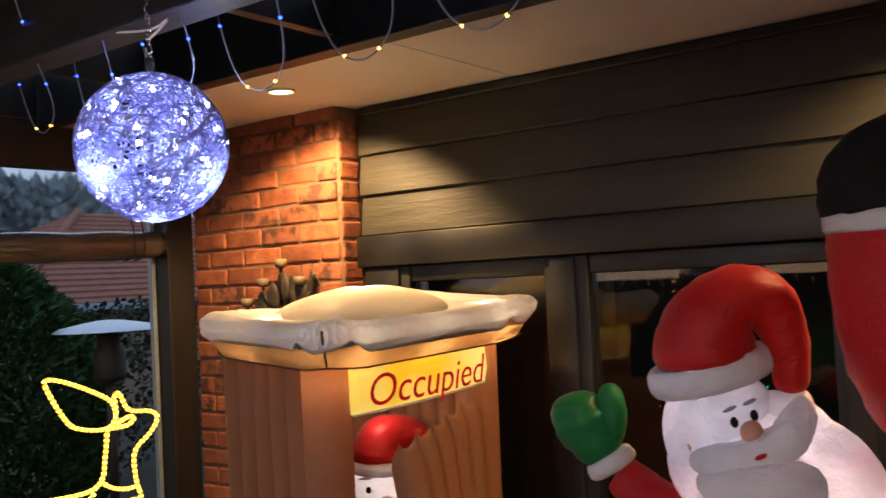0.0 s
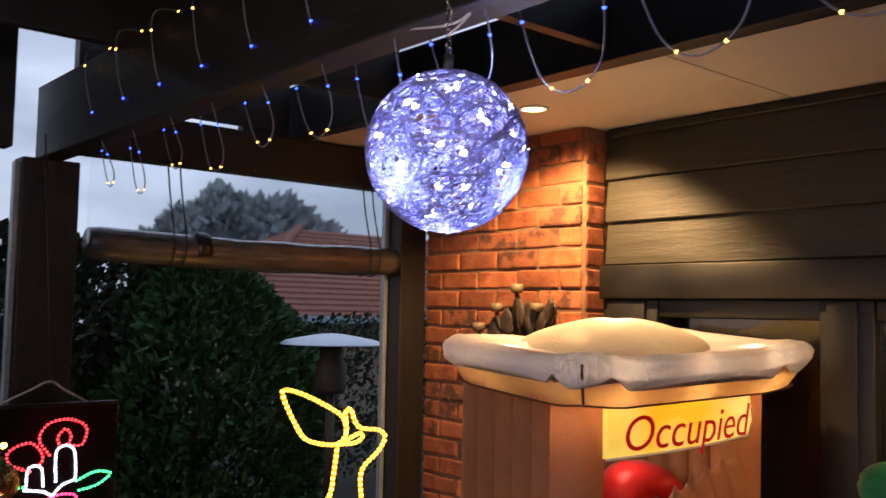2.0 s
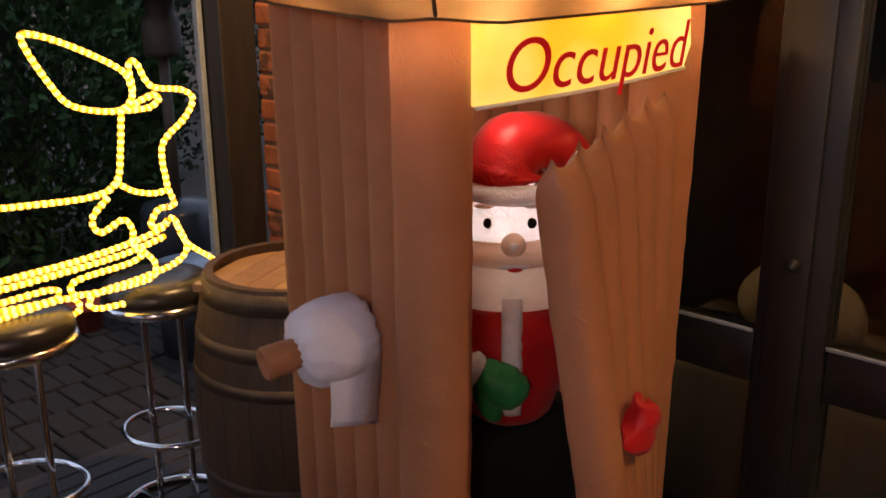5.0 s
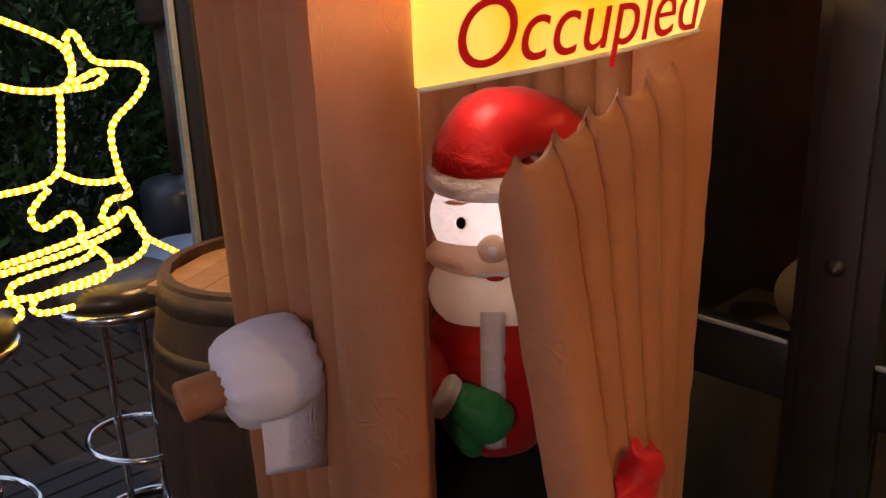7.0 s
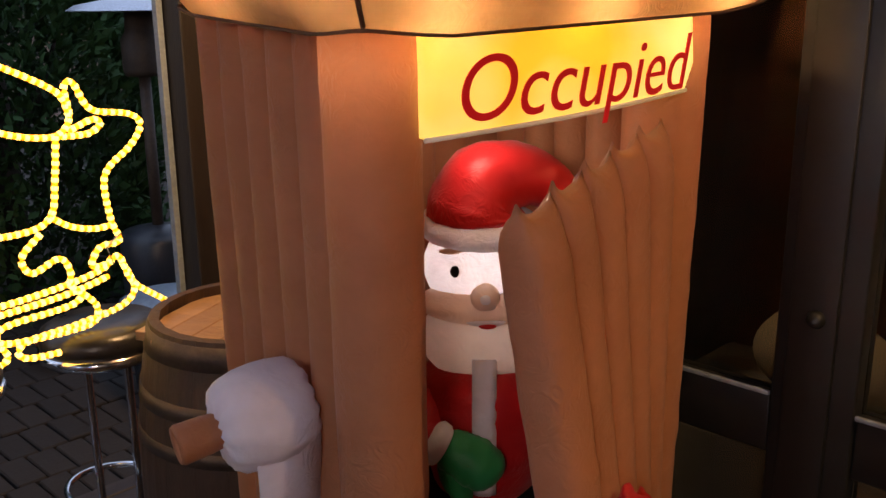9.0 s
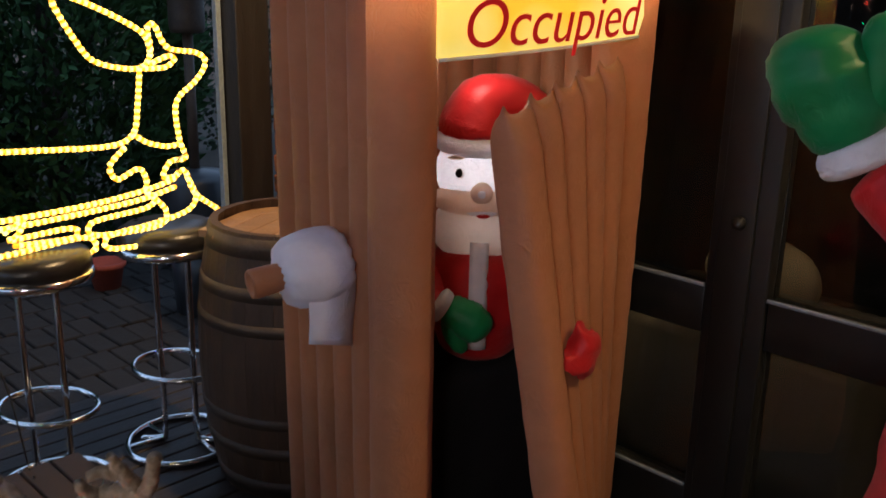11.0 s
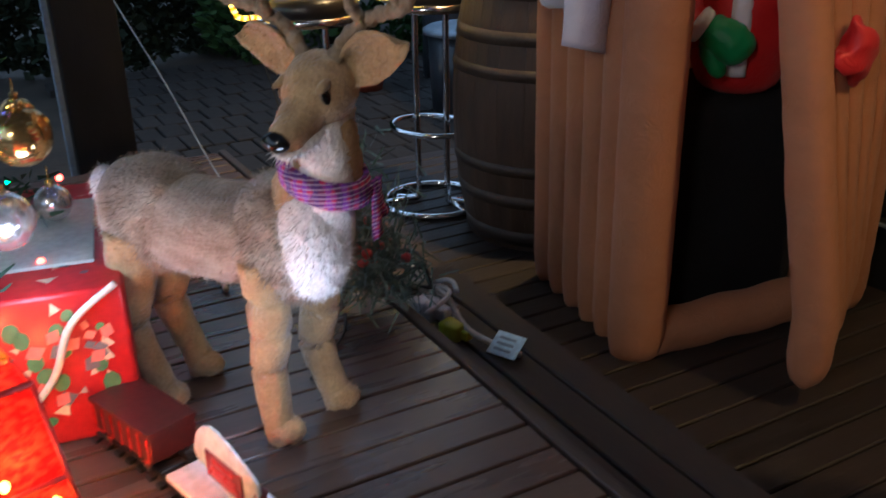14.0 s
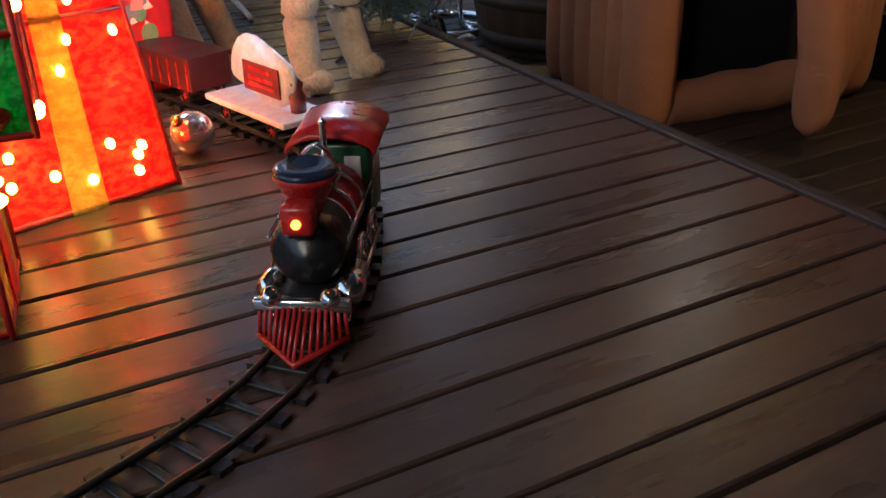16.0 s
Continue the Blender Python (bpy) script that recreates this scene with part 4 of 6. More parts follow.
tube(bm, [(FL @ Vector(q), r) for q, r in (((-0.13, -0.065, -0.005), 0.022), ((-0.06, -0.062, 0.018), 0.040), ((0.005, -0.052, 0.022), 0.040), ((0.065, -0.022, 0.004), 0.042), ((0.098, 0.022, -0.035), 0.036), ((0.106, 0.062, -0.06), 0.016))], 1, 22, 6, 0.12)
tube(bm, [(FL @ Vector(q), r) for q, r in (((-0.115, -0.105, 0.0), 0.03), ((-0.03, -0.115, 0.035), 0.055), ((0.06, -0.115, 0.035), 0.060), ((0.125, -0.12, 0.0), 0.05))], 1, 22, 6, 0.14, 4.0)
puff(bm, FL, (0.012, -0.045, 0.056), (0.018, 0.007, 0.008), 0, 24, 0, seg=14)
puff(bm, FL, (0.0, 0.0, 0.018), (0.024, 0.024, 0.026), 5, 0, 0.08, seg=20, freq=50)
for ax_, bx_ in ((-0.034, 0.018), (0.007, 0.033)):
    puff(bm, FL, (ax_, bx_, 0.004), (0.0085, 0.012, 0.006), 4, 10, 0, seg=16)
    puff(bm, FL, (ax_ - 0.008, bx_ + 0.027, -0.004), (0.016, 0.0045, 0.006), 6, 25, 0, seg=14)
tube(bm, [(FL @ Vector(q), 0.0045) for q in ((-0.146, 0.045, -0.045), (-0.138, -0.005, -0.022), (-0.128, -0.045, -0.005))], 5, 10)
brim(bm, FL, (-0.082, 0.118, -0.10), 0.122, 0.105, 0.032, 13)
hat_tube(bm, FL, [(-0.086, 0.118, -0.10, 0.121), (-0.084, 0.175, -0.10, 0.116), (-0.058, 0.235, -0.10, 0.103), (-0.002, 0.272, -0.10, 0.083), (0.050, 0.258, -0.10, 0.066), (0.080, 0.196, -0.10, 0.050), (0.089, 0.130, -0.10, 0.042), (0.088, 0.065, -0.10, 0.034)], 0)
puff(bm, FL, (0.088, 0.035, -0.12), (0.045, 0.045, 0.045), 1)
tube(bm, [(FL @ Vector(q), r) for q, r in (((0.0, -0.20, -0.13), 0.16), ((0.02, -0.35, -0.13), 0.235), ((0.0, -0.55, -0.12), 0.25), ((-0.03, -0.75, -0.10), 0.235), ((-0.04, -0.95, -0.08), 0.20), ((-0.04, -1.10, -0.08), 0.15))], 0, 34, 6, 0.04)
tube(bm, [(FL @ Vector(q), r) for q, r in (((-0.10, -0.22, -0.11), 0.065), ((-0.20, -0.205, -0.14), 0.060), ((-0.28, -0.160, -0.19), 0.052), ((-0.312, -0.135, -0.20), 0.047))], 0, 22, 6, 0.08)
mitt(bm, FL, (-0.378, -0.030, -0.21), 1.12, 30, 1)
tube(bm, [(FL @ Vector(q), r) for q, r in (((0.50, -0.02, -0.02), 0.14), ((0.40, 0.05, -0.01), 0.142), ((0.335, 0.145, 0.0), 0.138), ((0.310, 0.26, 0.0), 0.136), ((0.304, 0.395, 0.0), 0.134), ((0.303, 0.425, 0.0), 0.120))], 0, 34, 7, 0.06)
tube(bm, [(FL @ Vector(q), r) for q, r in (((0.303, 0.400, 0.0), 0.130), ((0.303, 0.415, 0.0), 0.139), ((0.303, 0.440, 0.0), 0.139), ((0.303, 0.455, 0.0), 0.128))], 1, 34, 6, 0.03)
tube(bm, [(FL @ Vector(q), r) for q, r in (((0.303, 0.435, 0.0), 0.130), ((0.300, 0.47, 0.0), 0.143), ((0.302, 0.515, 0.01), 0.136), ((0.325, 0.555, 0.03), 0.100), ((0.36, 0.572, 0.06), 0.06))], 4, 34, 7, 0.07)
# the seat and the folded leg below, with a black base
tube(bm, [(Vector(q), r) for q, r in (((-0.52, 1.95, 0.40), 0.22), ((-0.63, 1.94, 0.44), 0.275), ((-0.75, 1.93, 0.46), 0.285), ((-0.87, 1.93, 0.46), 0.235), ((-0.96, 1.93, 0.46), 0.13))], 0, 36, 7, 0.05)
add_box(bm, -0.95, 1.80, 0.012, -0.30, 2.20, 0.16, bevel=0.06, mat=4)
tagged(part("large_santa_figure", bm, MATS), "large waving inflatable santa figure with raised boot", "figure")
lamp("large_beard_bulb", "POINT", FL @ pose(0.055, -0.100, -0.085), 5.0, (1.0, 0.86, 0.78), 0.04)
lamp("large_santa_bulb", "POINT", FL @ pose(-0.070, 0.020, -0.085), 8.0, (1.0, 0.96, 0.92), 0.03)

# ---- barrel, stools, rope-light reindeer ----
BAR = pose(-2.70, 2.36, 0)
barrel = empty("wine_barrel", BAR, "old oak wine barrel with iron hoops, standing upright", "barrel")
BH = 0.88


def barrel_r(z):
    return 0.325 - 0.055 * ((z - BH / 2) / (BH / 2)) ** 2


NST = 22
for i in range(NST):
    a0, a1 = 2 * math.pi * (i + 0.006) / NST, 2 * math.pi * (i + 0.994) / NST
    bm = bmesh.new()
    rows = []
    for k in range(13):
        z = BH * k / 12
        r = barrel_r(z)
        am = (a0 + a1) / 2
        rows.append([Vector((rr * math.cos(a), rr * math.sin(a), z)) for rr, a in ((r - 0.0012, a0), (r, am), (r - 0.0012, a1), (r - 0.026, a1), (r - 0.026, a0))])
    loft(bm, rows)
    part("stave", bm, OAK, barrel, smooth=False)
for z0, z1 in ((0.02, 0.07), (0.16, 0.20), (0.27, 0.305), (BH - 0.305, BH - 0.27), (BH - 0.20, BH - 0.16), (BH - 0.07, BH - 0.012)):
    part("hoop", lathe([(barrel_r(z0) - 0.004, z0), (barrel_r(z0) + 0.0025, z0), (barrel_r(z1) + 0.0025, z1), (barrel_r(z1) - 0.004, z1)], 56, caps=False), HOOP, barrel, "dull iron hoop")
for i in range(6):
    w = 0.488 / 6
    x0 = -0.244 + i * w
    hl = math.sqrt(0.246 ** 2 - min(abs(x0), abs(x0 + w)) ** 2)
    part("head_board", box(x0 + 0.001, -hl, BH - 0.055, x0 + w - 0.001, hl, BH - 0.03, bevel=0.002, segs=1), OAKTOP, barrel, smooth=False, m=pose(0, 0, 0, 0, 0, 25))

stool = empty("bar_stool", turned(-3.09, 2.12, 0, 20), "chrome bar stool with round padded black seat", "stool", group="bar stools")
part("seat", lathe([(0.0, 0.735), (0.150, 0.735), (0.165, 0.745), (0.170, 0.775), (0.164, 0.80), (0.14, 0.815), (0.06, 0.82), (0.0, 0.821)], 40), VINYL, stool)
part("seat_band", lathe([(0.150, 0.722), (0.172, 0.724), (0.174, 0.738), (0.172, 0.752), (0.160, 0.750)], 44, caps=False), CHROME, stool, "chrome seat band")
for lx, ly in ((0.055, 0.02), (-0.055, -0.02)):
    part("leg", sweep(smooth_line([(lx, ly, 0.735), (lx, ly, 0.4), (lx * 1.0, ly, 0.05), (lx * 1.4, ly * 1.6, 0.016), (lx * 2.4, ly * 3, 0.013)], 6), 0.0115, 12), CHROME, stool)
ring = [(0.185 * math.cos(a), 0.185 * math.sin(a), 0.013) for a in [2 * math.pi * i / 56 for i in range(56)]]
part("base_ring", sweep(ring, 0.0125, 10, closed=True), CHROME, stool)
for lx, ly in ((0.055, 0.02), (-0.055, -0.02)):
    a = math.atan2(ly, lx)
    part("base_bar", sweep([(0.178 * math.cos(a + 0.5), 0.178 * math.sin(a + 0.5), 0.016), (lx, ly, 0.016), (0.178 * math.cos(a - 0.5), 0.178 * math.sin(a - 0.5), 0.016)], 0.010, 8), CHROME, stool)
ring = [(0.160 * math.cos(a), 0.130 * math.sin(a), 0.30) for a in [2 * math.pi * i / 44 for i in range(44)]]
part("foot_ring", sweep(ring, 0.010, 10, closed=True), CHROME, stool)
copy_thing(stool, turned(-3.07, 1.66, 0, 25))

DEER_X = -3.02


# maps outline points read in the camera's view onto the plane x = DEER_X
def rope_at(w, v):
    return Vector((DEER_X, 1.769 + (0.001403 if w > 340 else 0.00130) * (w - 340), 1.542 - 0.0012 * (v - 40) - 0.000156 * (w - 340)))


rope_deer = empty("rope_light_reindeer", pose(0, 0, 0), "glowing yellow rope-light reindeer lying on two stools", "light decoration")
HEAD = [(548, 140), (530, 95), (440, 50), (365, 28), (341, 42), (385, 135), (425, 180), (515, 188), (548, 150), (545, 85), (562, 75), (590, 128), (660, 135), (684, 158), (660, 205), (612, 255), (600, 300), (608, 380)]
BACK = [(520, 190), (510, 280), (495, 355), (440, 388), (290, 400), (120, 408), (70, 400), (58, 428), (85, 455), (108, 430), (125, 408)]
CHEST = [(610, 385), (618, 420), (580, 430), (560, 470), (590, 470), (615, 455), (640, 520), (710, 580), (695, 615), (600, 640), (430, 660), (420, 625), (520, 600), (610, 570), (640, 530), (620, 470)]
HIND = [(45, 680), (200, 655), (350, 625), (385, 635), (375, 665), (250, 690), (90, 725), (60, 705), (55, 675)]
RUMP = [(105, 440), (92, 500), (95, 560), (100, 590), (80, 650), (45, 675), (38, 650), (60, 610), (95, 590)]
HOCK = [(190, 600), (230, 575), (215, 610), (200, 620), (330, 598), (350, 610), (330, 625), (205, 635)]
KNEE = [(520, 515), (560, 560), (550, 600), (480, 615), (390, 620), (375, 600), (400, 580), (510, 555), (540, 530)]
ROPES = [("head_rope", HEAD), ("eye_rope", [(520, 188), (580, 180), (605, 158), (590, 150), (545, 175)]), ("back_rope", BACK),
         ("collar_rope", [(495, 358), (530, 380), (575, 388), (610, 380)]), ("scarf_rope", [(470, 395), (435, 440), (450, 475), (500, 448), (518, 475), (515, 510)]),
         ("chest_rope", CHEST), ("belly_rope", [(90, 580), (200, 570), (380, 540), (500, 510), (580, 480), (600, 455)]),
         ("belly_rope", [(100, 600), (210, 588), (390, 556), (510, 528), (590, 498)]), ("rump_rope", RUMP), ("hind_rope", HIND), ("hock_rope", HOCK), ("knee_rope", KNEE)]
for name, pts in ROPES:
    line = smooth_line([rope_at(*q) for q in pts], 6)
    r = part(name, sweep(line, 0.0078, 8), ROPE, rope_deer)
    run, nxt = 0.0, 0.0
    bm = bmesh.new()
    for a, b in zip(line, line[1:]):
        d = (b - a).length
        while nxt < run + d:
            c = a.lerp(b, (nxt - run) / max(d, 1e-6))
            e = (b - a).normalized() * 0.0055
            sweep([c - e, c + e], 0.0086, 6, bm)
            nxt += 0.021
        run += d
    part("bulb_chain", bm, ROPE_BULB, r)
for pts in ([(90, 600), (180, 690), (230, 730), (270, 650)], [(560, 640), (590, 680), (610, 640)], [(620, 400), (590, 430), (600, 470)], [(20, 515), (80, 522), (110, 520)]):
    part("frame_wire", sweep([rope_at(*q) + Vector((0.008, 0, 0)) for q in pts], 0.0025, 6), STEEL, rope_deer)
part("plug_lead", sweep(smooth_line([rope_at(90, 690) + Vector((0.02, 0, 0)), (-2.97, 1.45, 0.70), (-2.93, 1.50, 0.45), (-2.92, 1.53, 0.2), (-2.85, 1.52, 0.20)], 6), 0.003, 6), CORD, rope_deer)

# ---- wall candle holder on the brick ----
sconce = empty("wall_candle_holder", pose(-2.74, PIER_Y - 0.03, 1.795), "wrought iron wall candle holder with glass cups", "candle holder")
for i, (sx, sz) in enumerate(((-0.23, 0.0), (-0.12, 0.085), (0.0, 0.165), (0.115, 0.085), (0.20, 0.13))):
    part("arm", sweep(smooth_line([(0, 0.02, -0.10), (sx * 0.3, -0.01, -0.06 + sz * 0.2), (sx * 0.8, -0.03, -0.05 + sz * 0.5), (sx, -0.04, sz - 0.02)], 6), 0.009, 8), HOOP, sconce)
    if i < 4:
        part("cup", lathe([(0.0, 0.0), (0.022, 0.0), (0.027, 0.018), (0.028, 0.038), (0.025, 0.037), (0.0, 0.008)], 20, m=pose(sx, -0.04, sz - 0.02)), surface("amber_glass", (0.14, 0.11, 0.07), (0.22, 0.17, 0.11), 20, 0.2, 0), sconce, "amber glass cup")
    part("leaf_ornament", blob(bmesh.new(), (sx * 0.6, -0.025, sz * 0.5 - 0.02), (0.036, 0.014, 0.060), 0, None, 0.5, i, 16, 30), HOOP, sconce)
for i, (lx_, lz_) in enumerate(((-0.17, -0.03), (-0.06, 0.03), (0.05, 0.06), (0.13, 0.0), (0.0, -0.08), (-0.10, -0.09), (0.17, 0.07))):
    part("leaf_ornament", blob(bmesh.new(), (lx_, -0.02, lz_), (0.030, 0.014, 0.050), 0, None, 0.6, i + 9, 14, 34), HOOP, sconce)
part("back_plate", box(-0.03, 0.005, -0.16, 0.03, 0.022, 0.05, bevel=0.006), HOOP, sconce)

# ---- hanging light ball ----
BALL = Vector((-1.203, 0.982, 2.126))
ball = empty("light_ball", Matrix.Translation(BALL), "hanging ball of clear acrylic threads with white lights", "hanging light")
random.seed(3)
bm = bmesh.new()
R = 0.136
for i in range(330):
    ax = Vector((random.gauss(0, 1), random.gauss(0, 1), random.gauss(0, 1))).normalized()
    s = ax.orthogonal().normalized()
    o = ax.cross(s)
    h = random.choice((random.uniform(-0.5, 0.5), random.uniform(0.75, 0.985)))
    rr = math.sqrt(1 - h * h)
    seg = 10 if rr < 0.4 else 26
    a0, a1 = random.uniform(0, 6.28), random.uniform(1.6, 5.0)
    ln = []
    for k in range(seg):
        a = a0 + (2 * math.pi if rr < 0.4 else a1) * k / (seg if rr < 0.4 else seg - 1)
        q = (ax * h + rr * (math.cos(a) * s + math.sin(a) * o)) * R * (1 + 0.02 * noise.noise((k * 0.9, i, 1)))
        ln.append(q)
    sweep(ln, random.uniform(0.0008, 0.0014), 4, bm, 0, rr < 0.4)
part("thread_shell", bm, BALLWIRE, ball, "tangled clear threads, tinted violet blue for the ball's light")
for i in range(34):
    t = (i + 0.5) / 34
    ph, th = math.acos(1 - 2 * t), i * 2.39996
    c = Vector((math.sin(ph) * math.cos(th), math.sin(ph) * math.sin(th), math.cos(ph))) * R * 0.97
    part("led", blob(bmesh.new(), c, 0.0052, 0, None, 0.5, i, 10, 200), WHITE_LED, ball, "small white light")
for i in range(22):
    zc = 0.165 + i * 0.019
    turn = pose(0, 0, zc, 0, 0, 90 * (i % 2))
    link = [turn @ Vector((0.0055 * math.cos(a), 0, 0.012 * math.sin(a))) for a in [2 * math.pi * k / 12 for k in range(12)]]
    part("chain_link", sweep(link, 0.0016, 5, closed=True), CHROME, ball)
part("lead", sweep(smooth_line([(0, 0, 0.20), (0.03, 0.02, 0.235), (-0.05, 0.02, 0.23), (-0.35, 0.03, 0.30), (-0.62, 0.05, 0.42)], 8), 0.0022, 6), WHITECORD, ball)
part("hook", sweep([(0, 0, 0.142), (0, 0, 0.165)], 0.009, 10), CORD, ball)
lamp("ball_lamp", "POINT", Matrix.Translation(BALL), 2.4, (0.62, 0.72, 1.0), 0.02)
for ax, ay, az in ((0.0, 0.0, -1), (0.8, 0.3, -0.5), (-0.8, 0.3, -0.5), (0.1, -0.9, -0.4), (0.2, 0.7, 0.7)):
    lamp("ball_led_lamp", "POINT", Matrix.Translation(BALL + Vector((ax, ay, az)).normalized() * 0.170), 0.7, (0.50, 0.62, 1.0), 0.006)

# ---- string lights looped round the long beam ----
strings = empty("string_lights", pose(0, LBEAM_Y, 2.37), "string lights looped round the beam, blue and warm", "string lights")
random.seed(8)
pts = []
for i in range(12):
    x = -3.15 + i * 0.25
    drop = 0.06 * random.random()
    pts += [(x, 0.065, 0.27), (x - 0.03, 0.08, 0.10), (x + 0.02, 0.09, -0.05 - drop), (x + 0.11, 0.075, -0.11 - drop), (x + 0.20, 0.05, -0.07 - drop), (x + 0.25, -0.02, 0.02), (x + 0.255, -0.065, 0.15), (x + 0.245, -0.06, 0.285)]
line = smooth_line(pts, 6)
part("wire", sweep(line, 0.0019, 6), surface("clear_blue_wire", (0.12, 0.13, 0.18), (0.20, 0.21, 0.28), 30, 0.4, 0), strings)
LEDS = [glow("blue_led", (0.015, 0.05, 1.0), 14), glow("warm_led", (1.0, 0.52, 0.09), 9)]
for j, q in enumerate(line[3::6]):
    part("led", blob(bmesh.new(), q, 0.0030, 0, None, 0, 0, 8), LEDS[(j // 2) % 2], strings, "blue light" if (j // 2) % 2 == 0 else "warm light")

# ---- candle sign made of lights ----
CS = pose(-3.28, 1.02, 1.33)
csign = empty("candle_light_sign", CS, "dark board sign with candles drawn in coloured lights", "light sign")
part("board", box(-0.008, -0.205, -0.20, 0.008, 0.235, 0.19, bevel=0.003), BLACKGLOSS, csign, "dark glossy board", smooth=False)
for z in (-0.196, 0.186):
    part("board_frame", box(-0.011, -0.205, z - 0.006, 0.011, 0.235, z + 0.006, bevel=0.002), FRAME, csign, smooth=False)
part("hanger", sweep(smooth_line([(0, -0.17, 0.19), (0, -0.06, 0.24), (0, 0.0, 0.265), (0, 0.05, 0.235), (0, 0.13, 0.19)], 6), 0.004, 6), WHITECORD, csign)
part("hanger_cord", sweep([(0, 0.0, 0.265), (0.01, -0.02, 0.55), (0.02, -0.06, 1.1)], 0.0025, 6), CORD, csign)


def led_line(name, colour, pts, gap=0.0135, closed=False):
    ln = smooth_line([(0.0125, y, z) for y, z in pts], 8, closed)
    bm, run, nxt = bmesh.new(), 0.0, 0.0
    for a, b in zip(ln, ln[1:]):
        d = (b - a).length
        while nxt < run + d:
            blob(bm, a.lerp(b, (nxt - run) / max(d, 1e-6)), 0.0043, 0, None, 0, 0, 8)
            nxt += gap
        run += d
    return part(name, bm, glow(name + "_glow", colour, 7.0), csign)


LR, LW, LG = (1.0, 0.03, 0.04), (0.72, 0.80, 1.0), (0.02, 0.85, 0.22)
led_line("red_light_line", LR, [(0.005, 0.02), (-0.03, 0.075), (0.0, 0.125), (0.07, 0.135), (0.125, 0.105), (0.115, 0.05), (0.085, 0.045)])
led_line("red_light_line", LR, [(0.04, 0.045), (0.03, 0.075), (0.055, 0.105), (0.075, 0.075), (0.06, 0.045)])
led_line("red_light_line", LR, [(-0.055, -0.03), (-0.12, 0.0), (-0.125, 0.04), (-0.07, 0.065), (-0.035, 0.05), (-0.015, 0.01), (-0.03, -0.015)])
led_line("white_light_line", LW, [(0.03, -0.07), (0.03, 0.035), (0.085, 0.035), (0.095, -0.065)], 0.0115)
led_line("white_light_line", LW, [(-0.065, -0.085), (-0.06, -0.02), (-0.02, -0.02), (-0.01, -0.09)], 0.0115)
led_line("white_light_line", LW, [(-0.07, -0.09), (-0.01, -0.10), (0.02, -0.115), (0.05, -0.085), (0.10, -0.068)], 0.0115)
led_line("green_light_line", LG, [(0.10, -0.075), (0.16, -0.05), (0.215, -0.06), (0.17, -0.095), (0.10, -0.11)])
led_line("green_light_line", LG, [(-0.075, -0.08), (-0.15, -0.08), (-0.19, -0.10), (-0.13, -0.125), (-0.07, -0.125)])
led_line("red_light_line", (1.0, 0.05, 0.16), [(0.0, -0.13), (0.05, -0.115), (0.10, -0.125), (0.085, -0.15), (0.03, -0.142), (-0.03, -0.155), (-0.05, -0.135), (0.0, -0.13)])

# ---- christmas tree ----
random.seed(21)
TREE = Vector((-1.95, 0.235, DECK_Z))
tree = empty("christmas_tree", Matrix.Translation(TREE), "decorated dark green christmas tree on the deck", "christmas tree")
part("trunk", lathe([(0.03, 0), (0.028, 0.6), (0.015, 1.5), (0.006, 1.95)], 12), BARK, tree)
bm = bmesh.new()


def cone_r(z):
    return 0.56 * (1 - z / 2.02) ** 0.85


for i in range(860):
    z = 0.22 + 1.72 * (random.random() ** 1.2)
    a = random.uniform(0, 2 * math.pi)
    rr = cone_r(z) * random.uniform(0.8, 1.08)
    d = Vector((math.cos(a), math.sin(a), 0))
    base = Vector((0, 0, z + 0.06)) + d * rr * 0.25
    tip = Vector((0, 0, z - 0.03)) + d * rr
    for k in range(22):
        t = 0.15 + 0.85 * k / 22
        c = base.lerp(tip, t)
        side = Vector((-d.y, d.x, 0)) * random.choice((-1, 1)) + Vector((0, 0, random.uniform(-0.6, 0.7))) + d * 0.6
        side.normalize()
        e = c + side * random.uniform(0.035, 0.065) * (1.15 - 0.5 * t)
        w = Vector((0, 0, 0.0050)) if abs(side.z) < 0.5 else Vector((-d.y, d.x, 0)) * 0.0050
        v = [bm.verts.new(q) for q in (c - w, c + w, e + w * 0.3, e - w * 0.3)]
        bm.faces.new(v)
part("foliage", bm, NEEDLE, tree, "dense dark needles", smooth=False)["kind"] = "stuff"
GOLD = surface("gold_bauble", (0.55, 0.34, 0.12), (0.70, 0.48, 0.20), 12, 0.16, 0.1, 60, metal=0.9)
SILVER = surface("silver_bauble", (0.62, 0.60, 0.58), (0.75, 0.72, 0.70), 12, 0.22, 0.1, 60, metal=0.8)
PINK = surface("rose_bauble", (0.55, 0.25, 0.20), (0.68, 0.36, 0.28), 12, 0.2, 0.1, 60, metal=0.8)
BLUEB = surface("blue_bauble", (0.03, 0.05, 0.20), (0.08, 0.12, 0.32), 12, 0.1, 0.1, 60, metal=0.8)


